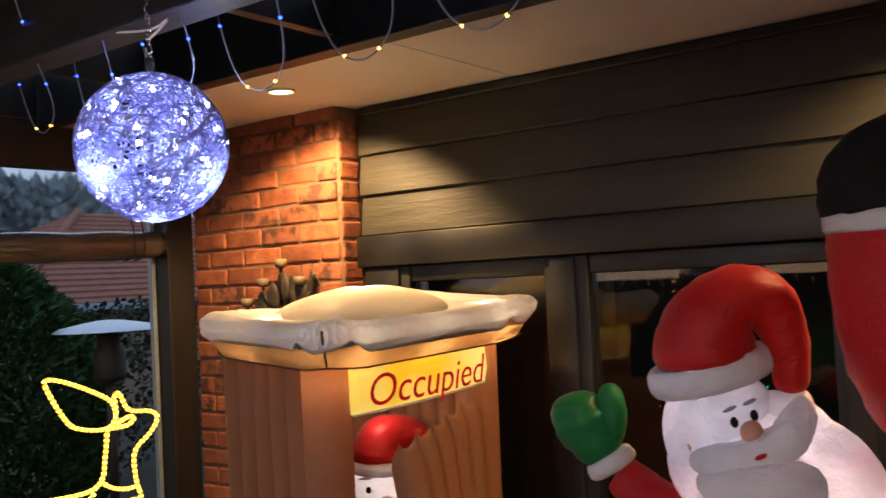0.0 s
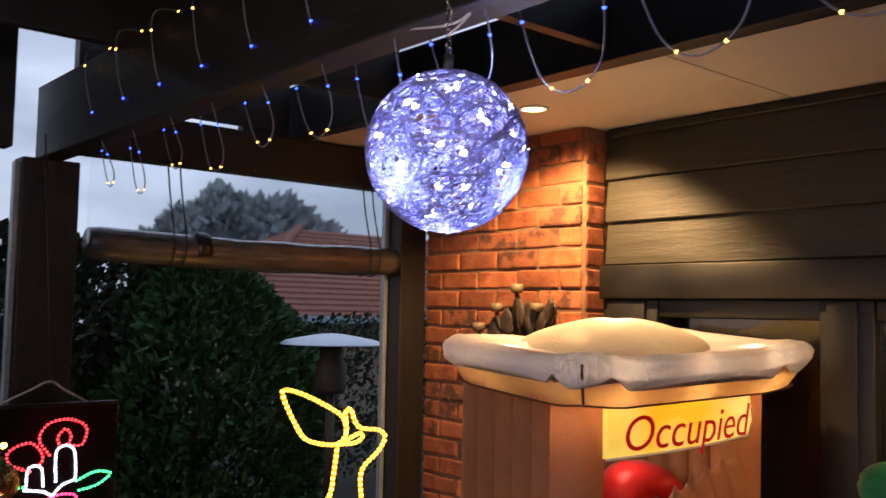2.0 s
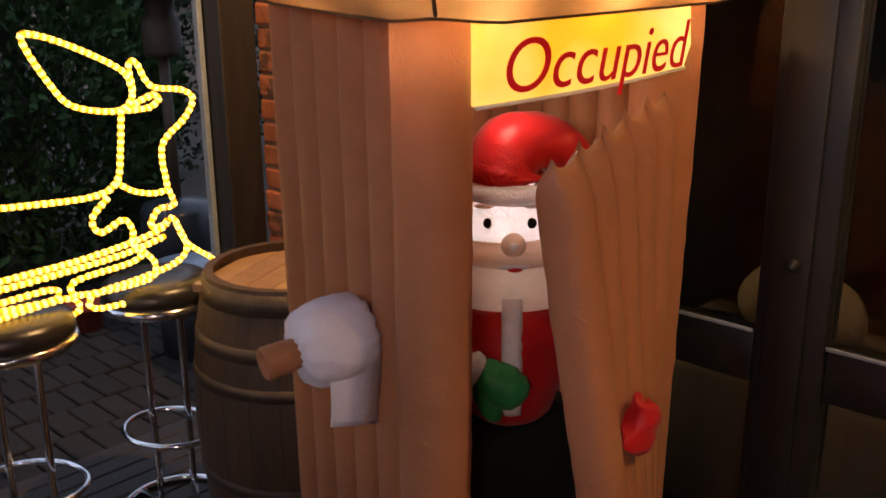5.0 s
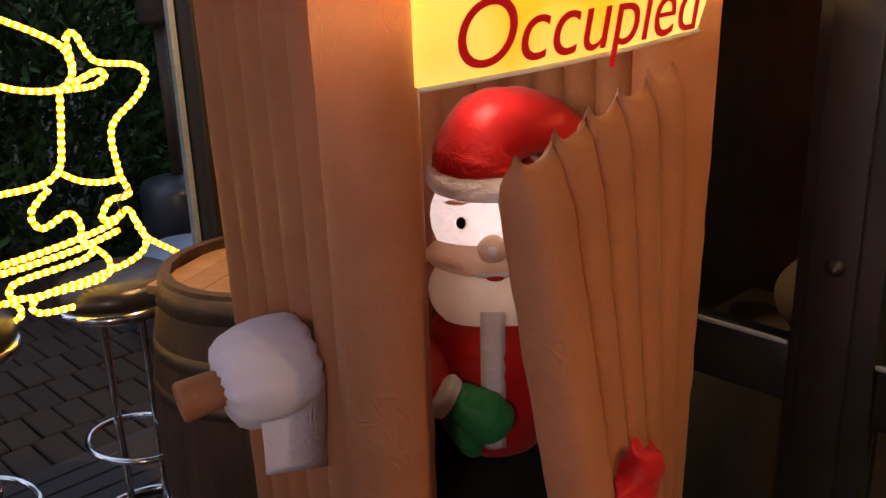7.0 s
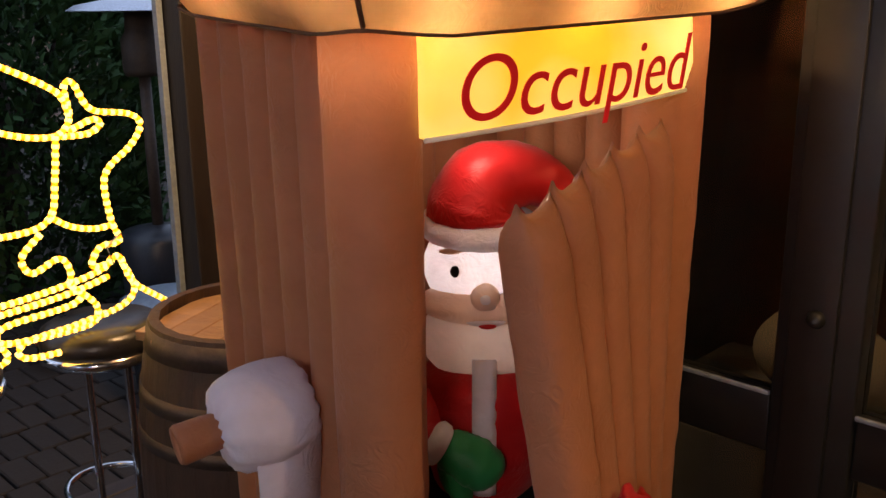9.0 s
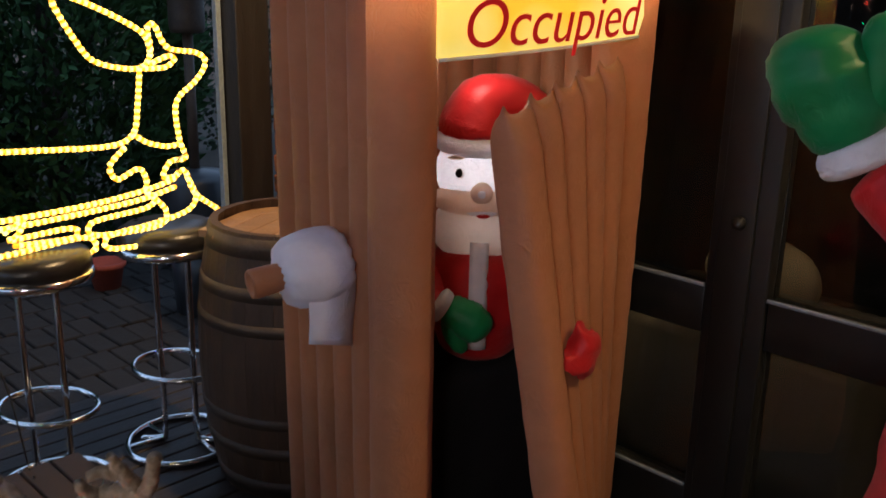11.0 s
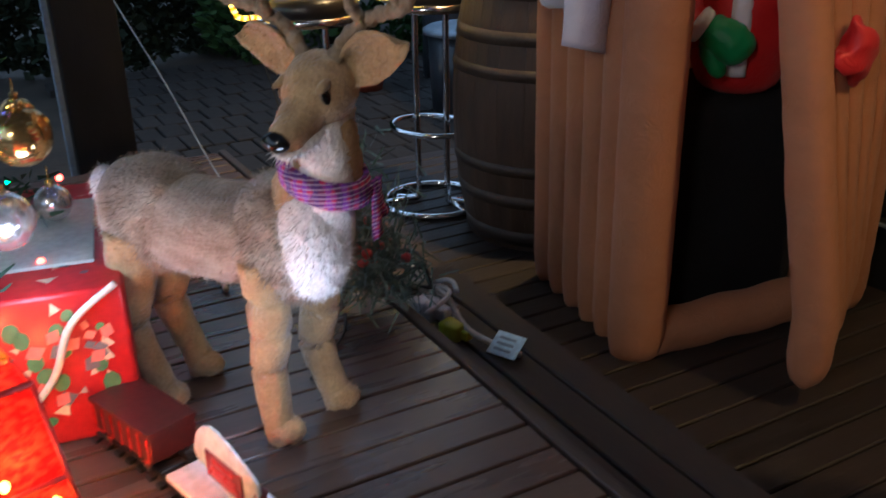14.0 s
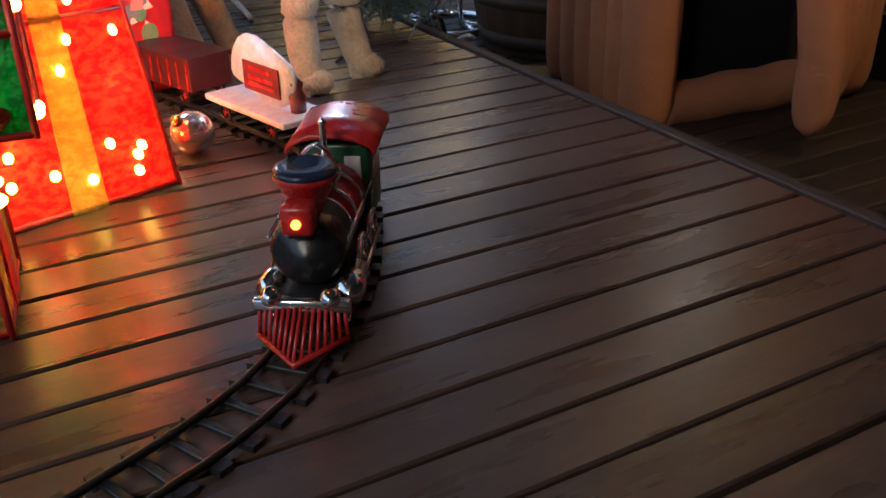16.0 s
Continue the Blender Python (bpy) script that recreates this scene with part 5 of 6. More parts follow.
def bauble(c, r, mat, label, ribs=0, long=1.0):
    b = empty("bauble", Matrix.Translation(c), label, "bauble", group="tree baubles")
    bm = bmesh.new()
    blob(bm, (0, 0, 0), (r, r, r * long), seg=28)
    if ribs:
        for v in bm.verts:
            v.co *= 1 + 0.04 * math.sin(ribs * math.atan2(v.co.y, v.co.x) + 30 * v.co.z)
    part("ball", bm, mat, b)
    part("cap", lathe([(0.0, r * long + 0.010), (r * 0.22, r * long + 0.010), (r * 0.24, r * long - 0.003)], 14), GOLD, b)
    part("loop", sweep(smooth_line([(0, 0, r * long + 0.008), (0.006, 0, r * long + 0.022), (0, 0, r * long + 0.034), (-0.006, 0, r * long + 0.022)], 4, True), 0.0014, 5, closed=True), GOLD, b)
    return b


KINDS = [(GOLD, "gold christmas bauble hanging on the tree", 12), (SILVER, "silver christmas bauble hanging on the tree", 0), (PINK, "rose coloured bauble hanging on the tree", 9), (BLUEB, "dark blue mirrored bauble on the tree", 0)]
for i in range(34):
    z = 0.25 + 1.5 * i / 34
    a = radians(-60 + (i * 137.5) % 200)
    rr = cone_r(z) - 0.01
    mt, lb, ribs = KINDS[i % 4]
    bauble(TREE + Vector((rr * math.cos(a), rr * math.sin(a), z)), random.choice((0.026, 0.032, 0.040)), mt, lb, ribs)
for c, r, k in (((-1.60, 0.66, 0.86), 0.042, 0), ((-1.62, 0.615, 0.735), 0.045, 1), ((-1.60, 0.57, 0.72), 0.024, 0)):
    mt, lb, ribs = KINDS[k]
    bauble(Vector(c), r, mt, lb, ribs, 1.5 if r < 0.03 else 1.0)
TL = [glow("tree_red_led", (1.0, 0.05, 0.03), 16), glow("tree_green_led", (0.03, 1.0, 0.25), 14), glow("tree_blue_led", (0.06, 0.10, 1.0), 22), glow("tree_amber_led", (1.0, 0.55, 0.08), 14)]
for i in range(120):
    z = 0.15 + 1.7 * i / 120
    a = radians((i * 97.0) % 360)
    rr = cone_r(z) * 1.0 + 0.01
    part("light", blob(bmesh.new(), (rr * math.cos(a), rr * math.sin(a), z), 0.006, 0, None, 0, 0, 8), TL[i % 4], tree)

# two added lamps without a visible source, to brighten the reindeer's side and chest
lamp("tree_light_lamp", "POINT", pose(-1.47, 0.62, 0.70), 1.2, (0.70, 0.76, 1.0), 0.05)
lamp("garland_light_lamp", "POINT", pose(-1.23, 0.90, 0.62), 0.9, (0.78, 0.80, 1.0), 0.03)

# ---- presents ----
def lit_box(name, m, sx, sy, sz, material, ribbon, label, bulbs, lampc, power, taper=1.0, spots=()):
    g = empty(name, m, label, "present", group="lit presents")
    t, w = 0.002, 0.021
    for side in (-1, 1):
        x, y = side * (sx / 2 - t / 2), side * (sy / 2 - t / 2)
        for lo, hi in ((-1, 0), (0, 1)):
            y0, y1 = (-sy / 2, -w) if hi == 0 else (w, sy / 2)
            x0, x1 = (-sx / 2 + t, -w) if hi == 0 else (w, sx / 2 - t)
            part("tinsel_panel", box(x - t / 2, y0, 0, x + t / 2, y1, sz, bevel=0), material, g, smooth=False)
            part("tinsel_panel", box(x0, y - t / 2, 0, x1, y + t / 2, sz, bevel=0), material, g, smooth=False)
            ya, yb = (-sy / 2 + t, -w) if side < 0 else (w, sy / 2 - t)
            part("tinsel_panel", box(x0, ya, sz - t, x1, yb, sz, bevel=0), material, g, smooth=False)
    for a, b in (((0, -1), (0, 1)), ((-1, 0), (1, 0))):
        bm = bmesh.new()
        w = 0.022
        if a[0] == 0:
            for x in (sx / 2 + 0.002, -sx / 2 - 0.002):
                add_box(bm, x - 0.0012, -w, 0, x + 0.0012, w, sz + 0.003)
            add_box(bm, -sx / 2, -w, sz + 0.002, sx / 2, w, sz + 0.005)
        else:
            for y in (sy / 2 + 0.002, -sy / 2 - 0.002):
                add_box(bm, -w, y - 0.0012, 0, w, y + 0.0012, sz + 0.003)
            add_box(bm, -w, -sy / 2, sz + 0.0055, w, sy / 2, sz + 0.008)
        part("ribbon", bm, ribbon, g, smooth=False)
    edge = bmesh.new()
    for x in (-sx / 2, sx / 2):
        for y in (-sy / 2, sy / 2):
            sweep([(x, y, 0), (x, y, sz)], 0.004, 6, edge)
    for z in (0.004, sz * 0.66, sz):
        sweep([(-sx / 2, -sy / 2, z), (sx / 2, -sy / 2, z), (sx / 2, sy / 2, z), (-sx / 2, sy / 2, z)], 0.004, 6, edge, 0, True)
    part("wire_edges", edge, surface(name + "_edge", (0.55, 0.02, 0.02), (0.65, 0.04, 0.04), 30, 0.4, 0), g)
    for s in (-1, 1):
        part("bow_loop", sweep(smooth_line([(0, 0, sz + 0.006), (0.02, s * 0.05, sz + 0.05), (0.0, s * 0.11, sz + 0.035), (-0.02, s * 0.05, sz + 0.012)], 6, True), 0.010, 8, closed=True), ribbon, g)
    random.seed(len(name) * 7 + int(sx * 1000))
    for i in range(bulbs):
        f = random.choice((0, 0, 1, 2, 3))
        u, v = random.uniform(-0.42, 0.42), random.uniform(0.06, 0.95)
        c = {0: (sx / 2 + 0.004, u * sy, v * sz), 1: (u * sx, -sy / 2 - 0.004, v * sz), 2: (u * sx, sy / 2 + 0.004, v * sz), 3: (u * sx, u * sy * 0.7, sz + 0.008)}[f]
        part("bulb", blob(bmesh.new(), c, 0.0065, 0, None, 0, 0, 8), WARMB, g)
    lamp(name + "_lamp", "POINT", m @ pose(0.1 * sx, 0, sz * 0.45), power, lampc, 0.015)
    for px, py, pz, gain in spots:
        q = 1 - (1 - taper) * pz
        lamp(name + "_spot", "POINT", m @ pose((sx / 2 + 0.014) * px * q, (sy / 2 + 0.014) * py * q, pz * sz), power * 0.005 * gain, (1.0, 0.40, 0.11), 0.02)
    if taper != 1.0:
        for o in g.children:
            for v in o.data.vertices:
                q = 1 - (1 - taper) * max(0, v.co.z) / sz
                v.co.x, v.co.y = v.co.x * q, v.co.y * q
    return g


WARMB = glow("amber_bulb", (1.0, 0.58, 0.07), 11)


def tinsel(name, a, b, t):
    m = nylon(name, a, b, t, 1.0, 55)
    n = m.node_tree.nodes
    for q in n:
        if q.type == "TEX_NOISE" and q.inputs["Scale"].default_value > 50:
            q.inputs["Scale"].default_value, q.inputs["Detail"].default_value = 75, 5
        if q.type == "VALTORGB":
            q.color_ramp.elements[0].position, q.color_ramp.elements[1].position = 0.42, 0.60
    return m


TIN_RED = tinsel("red_tinsel", (0.55, 0.008, 0.003), (0.92, 0.14, 0.02), 0.6)
TIN_GREEN = tinsel("green_tinsel", (0.03, 0.20, 0.05), (0.10, 0.34, 0.12), 0.5)
TIN_GOLD = tinsel("gold_tinsel", (0.42, 0.24, 0.02), (0.62, 0.42, 0.06), 0.5)
RIB_GOLD = tinsel("gold_ribbon", (0.60, 0.36, 0.05), (0.80, 0.52, 0.10), 0.5)
RIB_RED = tinsel("red_ribbon", (0.50, 0.01, 0.02), (0.66, 0.02, 0.03), 0.4)
lit_box("red_lit_present", turned(-1.197, 0.497, DECK_Z, 14), 0.22, 0.235, 0.34, TIN_RED, RIB_GOLD, "glowing red tinsel present box with gold ribbon", 38, (1.0, 0.64, 0.18), 22.0, 0.68, ((1, -0.55, 0.30, 0.7), (1, 0.6, 0.42, 0.7), (1, -0.6, 0.62, 1), (1, 0.5, 0.78, 1), (-0.3, -1, 0.4, 1), (0.5, 1, 0.6, 2), (-0.4, 1, 0.3, 13), (-1, 0.3, 0.55, 12)))
lit_box("gold_lit_present", turned(-0.92, 0.335, DECK_Z, -8), 0.16, 0.17, 0.15, TIN_GOLD, RIB_RED, "dim gold tinsel present box with lights inside", 12, (1.0, 0.6, 0.15), 0.8)
lit_box("green_lit_present", turned(-0.975, 0.395, DECK_Z + 0.158, -8), 0.11, 0.17, 0.15, TIN_GREEN, RIB_RED, "green tinsel present box with coloured lights", 12, (0.6, 1.0, 0.4), 2.0)

# wrapped present
random.seed(17)
wrap = empty("wrapped_present", turned(-1.83, 0.56, DECK_Z, -10), "large present in red patterned christmas wrapping paper", "present")
WRAP = surface("red_wrapping", (0.42, 0.012, 0.016), (0.52, 0.02, 0.024), 6, 0.32, 0.15, 60)
part("box", box(-0.26, -0.24, 0, 0.26, 0.24, 0.255, bevel=0.008), WRAP, wrap)
PATS = [surface("wrap_cream", (0.55, 0.45, 0.34), (0.62, 0.52, 0.4), 20, 0.4, 0), surface("wrap_green", (0.05, 0.18, 0.08), (0.08, 0.24, 0.11), 20, 0.4, 0), surface("wrap_grey", (0.10, 0.10, 0.13), (0.15, 0.15, 0.18), 20, 0.4, 0), surface("wrap_pink", (0.55, 0.12, 0.12), (0.62, 0.18, 0.16), 20, 0.4, 0)]
for k, mt in enumerate(PATS):
    bm = bmesh.new()
    for i in range(70):
        u, v, s = random.uniform(-0.23, 0.22), random.uniform(0.02, 0.235), random.uniform(0.006, 0.014)
        face = random.choice((0, 0, 1, 2))
        r = random.uniform(0, 90)
        if face == 0:
            mm = pose(0.2625 + 0.0003 * k, u, v, 0, 90, 0) @ pose(0, 0, 0, 0, 0, r)
        elif face == 1:
            mm = pose(u, 0.2425 + 0.0003 * k, v, 90, 0, 0) @ pose(0, 0, 0, 0, 0, r)
        else:
            mm = pose(u, random.uniform(-0.2, 0.2), 0.2565 + 0.0003 * k, 0, 0, r)
        n = 3 if k == 0 else 8 if k == 1 else 4
        vs = [bm.verts.new(mm @ Vector((s * math.cos(2 * math.pi * q / n), s * 1.3 * math.sin(2 * math.pi * q / n), 0))) for q in range(n)]
        bm.faces.new(vs)
    part("printed_motif", bm, mt, wrap, smooth=False)["kind"] = "stuff"
part("card", box(-0.14, -0.02, 0.256, 0.16, 0.20, 0.262, bevel=0.001), surface("pale_card", (0.42, 0.46, 0.42), (0.52, 0.56, 0.52), 15, 0.35, 0.1), wrap, "pale flat tag on the lid")
part("ribbon_cord", sweep(smooth_line([(0.262, 0.23, 0.26), (0.275, 0.16, 0.21), (0.27, 0.12, 0.12), (0.275, 0.05, 0.05)], 6), 0.006, 8), WHITECORD, wrap)

# ---- plush reindeer on the deck, one mesh ----
DM = [FUR, FUR_TAN, FUR_WHITE, ANTLER, BLACKGLOSS, SCARF]
bm = bmesh.new()
# body along local +x, heading 50 degrees
body = smooth_line([(-0.20, 0, 0.335), (-0.17, 0, 0.345), (-0.10, 0, 0.335), (0.0, 0, 0.33), (0.09, 0, 0.335), (0.15, 0, 0.35), (0.19, 0, 0.37)], 5)
sweep(body, 0.088, 24, bm, 0, False, lambda t: (0.45 + 0.6 * min(1, t * 7)) * (1 - 0.10 * math.sin(math.pi * t)) * (1 if t < 0.86 else 1 - 2.6 * (t - 0.86)))
blob(bm, (-0.13, 0, 0.343), (0.10, 0.092, 0.10), 0, None, 0.06)
blob(bm, (0.13, 0, 0.340), (0.10, 0.088, 0.108), 0, None, 0.06, 3)
blob(bm, (0.190, -0.030, 0.350), (0.056, 0.056, 0.092), 2, None, 0.10, 5)
blob(bm, (-0.235, 0, 0.375), (0.03, 0.022, 0.035), 2)
for lx, ly, fx, fy in ((0.13, 0.055, 0.15, 0.06), (0.11, -0.055, 0.12, -0.065)):
    sweep(smooth_line([(lx, ly, 0.32), (lx + 0.005, ly, 0.20), (lx * 0.95, ly, 0.12), (fx, fy, 0.03), (fx + 0.008, fy, 0.0)], 6), 0.033, 14, bm, 1, False, lambda t: 1.15 - 0.5 * t if t < 0.75 else 0.76)
    blob(bm, (fx + 0.012, fy, 0.020), (0.034, 0.028, 0.022), 1)
for lx, ly, fx, fy in ((-0.15, 0.055, -0.13, 0.055), (-0.14, -0.055, -0.12, -0.055)):
    sweep(smooth_line([(lx, ly, 0.33), (lx - 0.02, ly, 0.22), (lx - 0.035, ly, 0.14), (fx - 0.01, fy, 0.04), (fx, fy, 0.0)], 6), 0.046, 14, bm, 1, False, lambda t: 1.0 - 0.65 * t if t < 0.72 else 0.55)
    blob(bm, (fx + 0.010, fy, 0.020), (0.034, 0.027, 0.022), 1)
# neck
sweep(smooth_line([(0.15, 0, 0.37), (0.19, 0, 0.44), (0.205, -0.01, 0.50), (0.21, -0.02, 0.545)], 6), 0.062, 18, bm, 1, False, lambda t: 1.15 - 0.42 * t)
sweep(smooth_line([(0.200, -0.014, 0.36), (0.212, -0.022, 0.43), (0.217, -0.028, 0.49), (0.214, -0.034, 0.545)], 6), 0.046, 16, bm, 2, False, lambda t: 1.0 - 0.2 * t)
ring = [(0.205 + 0.062 * math.cos(a), -0.012 + 0.058 * math.sin(a), 0.455 - 0.020 * math.cos(a)) for a in [2 * math.pi * i / 26 for i in range(26)]]
rows = []
for x, y, z in ring:
    out = Vector((x - 0.205, y + 0.012, 0)).normalized()
    rows.append([Vector((x, y, z)) + out * a + Vector((0, 0, b + 0.002 * math.sin(a * 900)))for a, b in ((-0.004, -0.020), (0.004, -0.021), (0.007, 0.0), (0.003, 0.019), (-0.005, 0.018))])
loft(bm, rows, 5, False, True)
for y0, y1, z1 in ((0.030, 0.036, 0.345), (0.012, 0.062, 0.372)):
    rows = []
    for k in range(7):
        t = k / 6
        c = Vector((0.268 - 0.006 * t, y0 + (y1 - y0) * t, 0.445 + (z1 - 0.445) * t))
        rows.append([c + Vector(q) for q in ((0, -0.016, 0), (0.005, 0, 0), (0, 0.016, 0), (-0.004, 0, 0))])
    loft(bm, rows, 5)
# head turned towards the deck's open side
HS = 0.80
HR = pose(0.215, -0.025, 0.582, 0, 20, -94) @ Matrix.Scale(HS, 4)
H3 = HR.to_3x3().normalized()


def HP(x, y, z):
    return HR @ Vector((x, y, z))


blob(bm, HP(-0.005, 0, 0.004), (0.060, 0.052, 0.054), 1, H3, 0.05)
tube(bm, [(HP(0.0, 0, 0.004), 0.050 * HS), (HP(0.035, 0, -0.002), 0.046 * HS), (HP(0.075, 0, -0.012), 0.037 * HS), (HP(0.112, 0, -0.018), 0.032 * HS), (HP(0.135, 0, -0.020), 0.024 * HS)], 1, 20, 5)
blob(bm, HP(0.075, 0, -0.038), (0.052, 0.030, 0.016), 2, H3, 0.1)
blob(bm, HP(-0.005, 0, -0.050), (0.045, 0.036, 0.030), 2, H3, 0.1)
blob(bm, HP(0.140, 0, -0.008), (0.013, 0.021, 0.015), 4, H3)
blob(bm, HP(-0.012, 0, 0.048), (0.034, 0.036, 0.018), 1, H3, 0.15, 4)
for s in (-1, 1):
    blob(bm, HP(0.036, s * 0.043, 0.020), (0.012, 0.006, 0.0135), 3, H3, seg=14)
    blob(bm, HP(0.038, s * 0.0455, 0.020), (0.0100, 0.006, 0.0115), 4, H3, seg=14)
    blob(bm, HP(0.034, s * 0.044, 0.040), (0.018, 0.008, 0.006), 1, H3, seg=12)
    rows = []
    for k in range(13):
        t = k / 12
        w = 0.006 + 0.043 * math.sin(math.pi * min(1, 0.10 + 0.90 * t)) ** 0.8 * (1 if t < 0.9 else 1 - 4 * (t - 0.9))
        c = Vector((-0.030 - 0.012 * t, s * (0.040 + 0.130 * t), 0.030 + 0.085 * t - 0.030 * t * t))
        row = []
        for j in range(9):
            b = -1 + 2 * j / 8
            row.append(HR @ (c + Vector((0.016 * b * b - 0.006, s * -0.010 * b * t, w * b))))
        for j in range(9):
            b = 1 - 2 * j / 8
            row.append(HR @ (c + Vector((0.016 * b * b - 0.015 + 0.006 * b * b, s * -0.010 * b * t, w * 1.02 * b))))
        rows.append(row)
    loft(bm, rows, 1)
    ridge = lambda t: (1.12 - 0.42 * t) * (1 + 0.13 * math.sin(t * 95))
    stem = [(-0.02, 0.020, 0.040), (-0.045, 0.065, 0.095), (-0.05, 0.130, 0.135), (-0.04, 0.190, 0.160), (-0.03, 0.225, 0.225), (-0.028, 0.240, 0.262)]
    sweep(smooth_line([HR @ Vector((x, s * y, z)) for x, y, z in stem], 16), 0.0105, 10, bm, 3, False, ridge)
    for a, b, c in (((-0.046, 0.098, 0.115), (-0.036, 0.092, 0.145), (-0.03, 0.090, 0.172)), ((-0.044, 0.180, 0.155), (-0.036, 0.168, 0.205), (-0.03, 0.165, 0.245)), ((-0.040, 0.170, 0.195), (-0.03, 0.140, 0.205), (-0.02, 0.122, 0.204))):
        sweep(smooth_line([HR @ Vector((x, s * y, z)) for x, y, z in (a, b, c)], 14), 0.0092, 8, bm, 3, False, ridge)
for v in bm.verts:
    v.co += 0.0028 * noise.noise_vector(v.co * 60)
random.seed(77)
bm.normal_update()
for f in list(bm.faces):
    if f.material_index > 2:
        continue
    want = f.calc_area() * 1e4 * (5.0 if f.material_index != 1 else 4.0)
    base = [v.co.copy() for v in f.verts]
    long = (0.014, 0.006, 0.012)[f.material_index] * (0.45 if f.calc_center_median().z > 0.535 else 1)
    for q in range(int(want) + (random.random() < want % 1)):
        a, b = random.random(), random.random()
        c = base[0].lerp(base[1], a).lerp(base[-1].lerp(base[-2], a), b)
        d = f.normal * 0.55 + Vector((random.gauss(-0.15, 0.3), random.gauss(0, 0.3), random.gauss(-0.55, 0.3)))
        d = d.normalized() * long * random.uniform(0.6, 1.3)
        w = d.cross(f.normal)
        w = w.normalized() * 0.0009 if w.length > 1e-6 else Vector((0.0009, 0, 0))
        nf = bm.faces.new([bm.verts.new(p) for p in (c - w, c + w, c + d)])
        nf.material_index = f.material_index
deer = part("reindeer_figure", bm, DM)
deer.matrix_basis = turned(-1.53, 0.91, DECK_Z, 36) @ Matrix.Diagonal((0.96, 0.96, 0.94, 1))
tagged(deer, "plush reindeer figure with antlers and a purple scarf on the deck", "figure")

# garland at the reindeer's side
gar = empty("fir_garland", pose(-1.74, 1.25, DECK_Z), "small artificial fir garland with red berries", "garland")
random.seed(5)
bm = bmesh.new()
for i in range(900):
    c = Vector((random.gauss(0, 0.055), random.gauss(0, 0.045), 0.03 + abs(random.gauss(0, 0.10))))
    d = Vector((random.gauss(0, 1), random.gauss(0, 1), random.gauss(0.2, 1))).normalized()
    e = c + d * 0.05
    w = d.orthogonal().normalized() * 0.0022
    bm.faces.new([bm.verts.new(q) for q in (c - w, c + w, e + w * 0.4, e - w * 0.4)])
part("needles", bm, surface("dusty_fir", (0.05, 0.09, 0.07), (0.12, 0.18, 0.15), 20, 0.7, 0), gar, smooth=False)
for i in range(9):
    part("berry", blob(bmesh.new(), (random.gauss(0, 0.04), random.gauss(0, 0.035), 0.10 + random.random() * 0.05), 0.011, 0, None, 0.2, i, 10, 40), surface("berry_red", (0.25, 0.02, 0.02), (0.4, 0.04, 0.03), 30, 0.4, 0.2) if i == 0 else bpy.data.materials["berry_red"], gar)

# ---- toy train and track ----
PATHT = smooth_line([(-0.50, 0.33, 0), (-0.55, 0.44, 0), (-0.59, 0.53, 0), (-0.65, 0.615, 0), (-0.745, 0.695, 0), (-0.87, 0.765, 0), (-1.0, 0.815, 0), (-1.14, 0.825, 0), (-1.30, 0.785, 0), (-1.45, 0.745, 0), (-1.6, 0.68, 0), (-1.75, 0.60, 0)], 10)
cum = [0.0]
for a, b in zip(PATHT, PATHT[1:]):
    cum.append(cum[-1] + (b - a).length)


def on_track(s):
    for i in range(len(cum) - 1):
        if cum[i] <= s <= cum[i + 1]:
            t = (s - cum[i]) / (cum[i + 1] - cum[i])
            d = (PATHT[i + 1] - PATHT[i]).normalized()
            return PATHT[i].lerp(PATHT[i + 1], t), d
    return PATHT[-1], (PATHT[-1] - PATHT[-2]).normalized()


track = empty("toy_track", pose(0, 0, DECK_Z), "black plastic curved toy railway track on the deck", "toy track")
TRACKM = surface("black_plastic", (0.010, 0.010, 0.010), (0.018, 0.017, 0.017), 20, 0.4, 0.1)
G = 0.024
for s in (-1, 1):
    rail = []
    for k in range(90):
        q, d = on_track(cum[-1] * k / 89)
        rail.append(q + Vector((-d.y, d.x, 0)) * s * G + Vector((0, 0, 0.0095)))
    part("rail", sweep(rail, 0.0030, 6), TRACKM, track)
    part("rail_web", sweep([q - Vector((0, 0, 0.004)) for q in rail], 0.0022, 4), TRACKM, track)
tie = box(-0.004, -0.036, 0.0, 0.004, 0.036, 0.005, bevel=0.001, segs=1)
for x in (-1, 1):
    add_box(tie, -0.007, x * 0.033 - 0.005, 0.0, 0.007, x * 0.033 + 0.005, 0.006)
tie_me = bpy.data.meshes.new("tie")
tie.to_mesh(tie_me)
tie.free()
tie_me.materials.append(TRACKM)
for k in range(50):
    q, d = on_track(0.01 + (cum[-1] - 0.02) * k / 49)
    shared("sleeper", tie_me, track, pose(q.x, q.y, 0.0004, 0, 0, math.degrees(math.atan2(d.y, d.x))))

TR_RED = surface("toy_red", (0.36, 0.012, 0.012), (0.44, 0.02, 0.018), 20, 0.28, 0.05, spec=0.6)
TR_GREEN = surface("toy_green", (0.008, 0.04, 0.016), (0.014, 0.06, 0.025), 20, 0.3, 0.05)
TR_BLACK = surface("toy_black", (0.008, 0.008, 0.009), (0.015, 0.015, 0.016), 20, 0.3, 0.1)
TR_WHITE = surface("toy_white", (0.62, 0.58, 0.60), (0.70, 0.66, 0.68), 20, 0.35, 0.05)


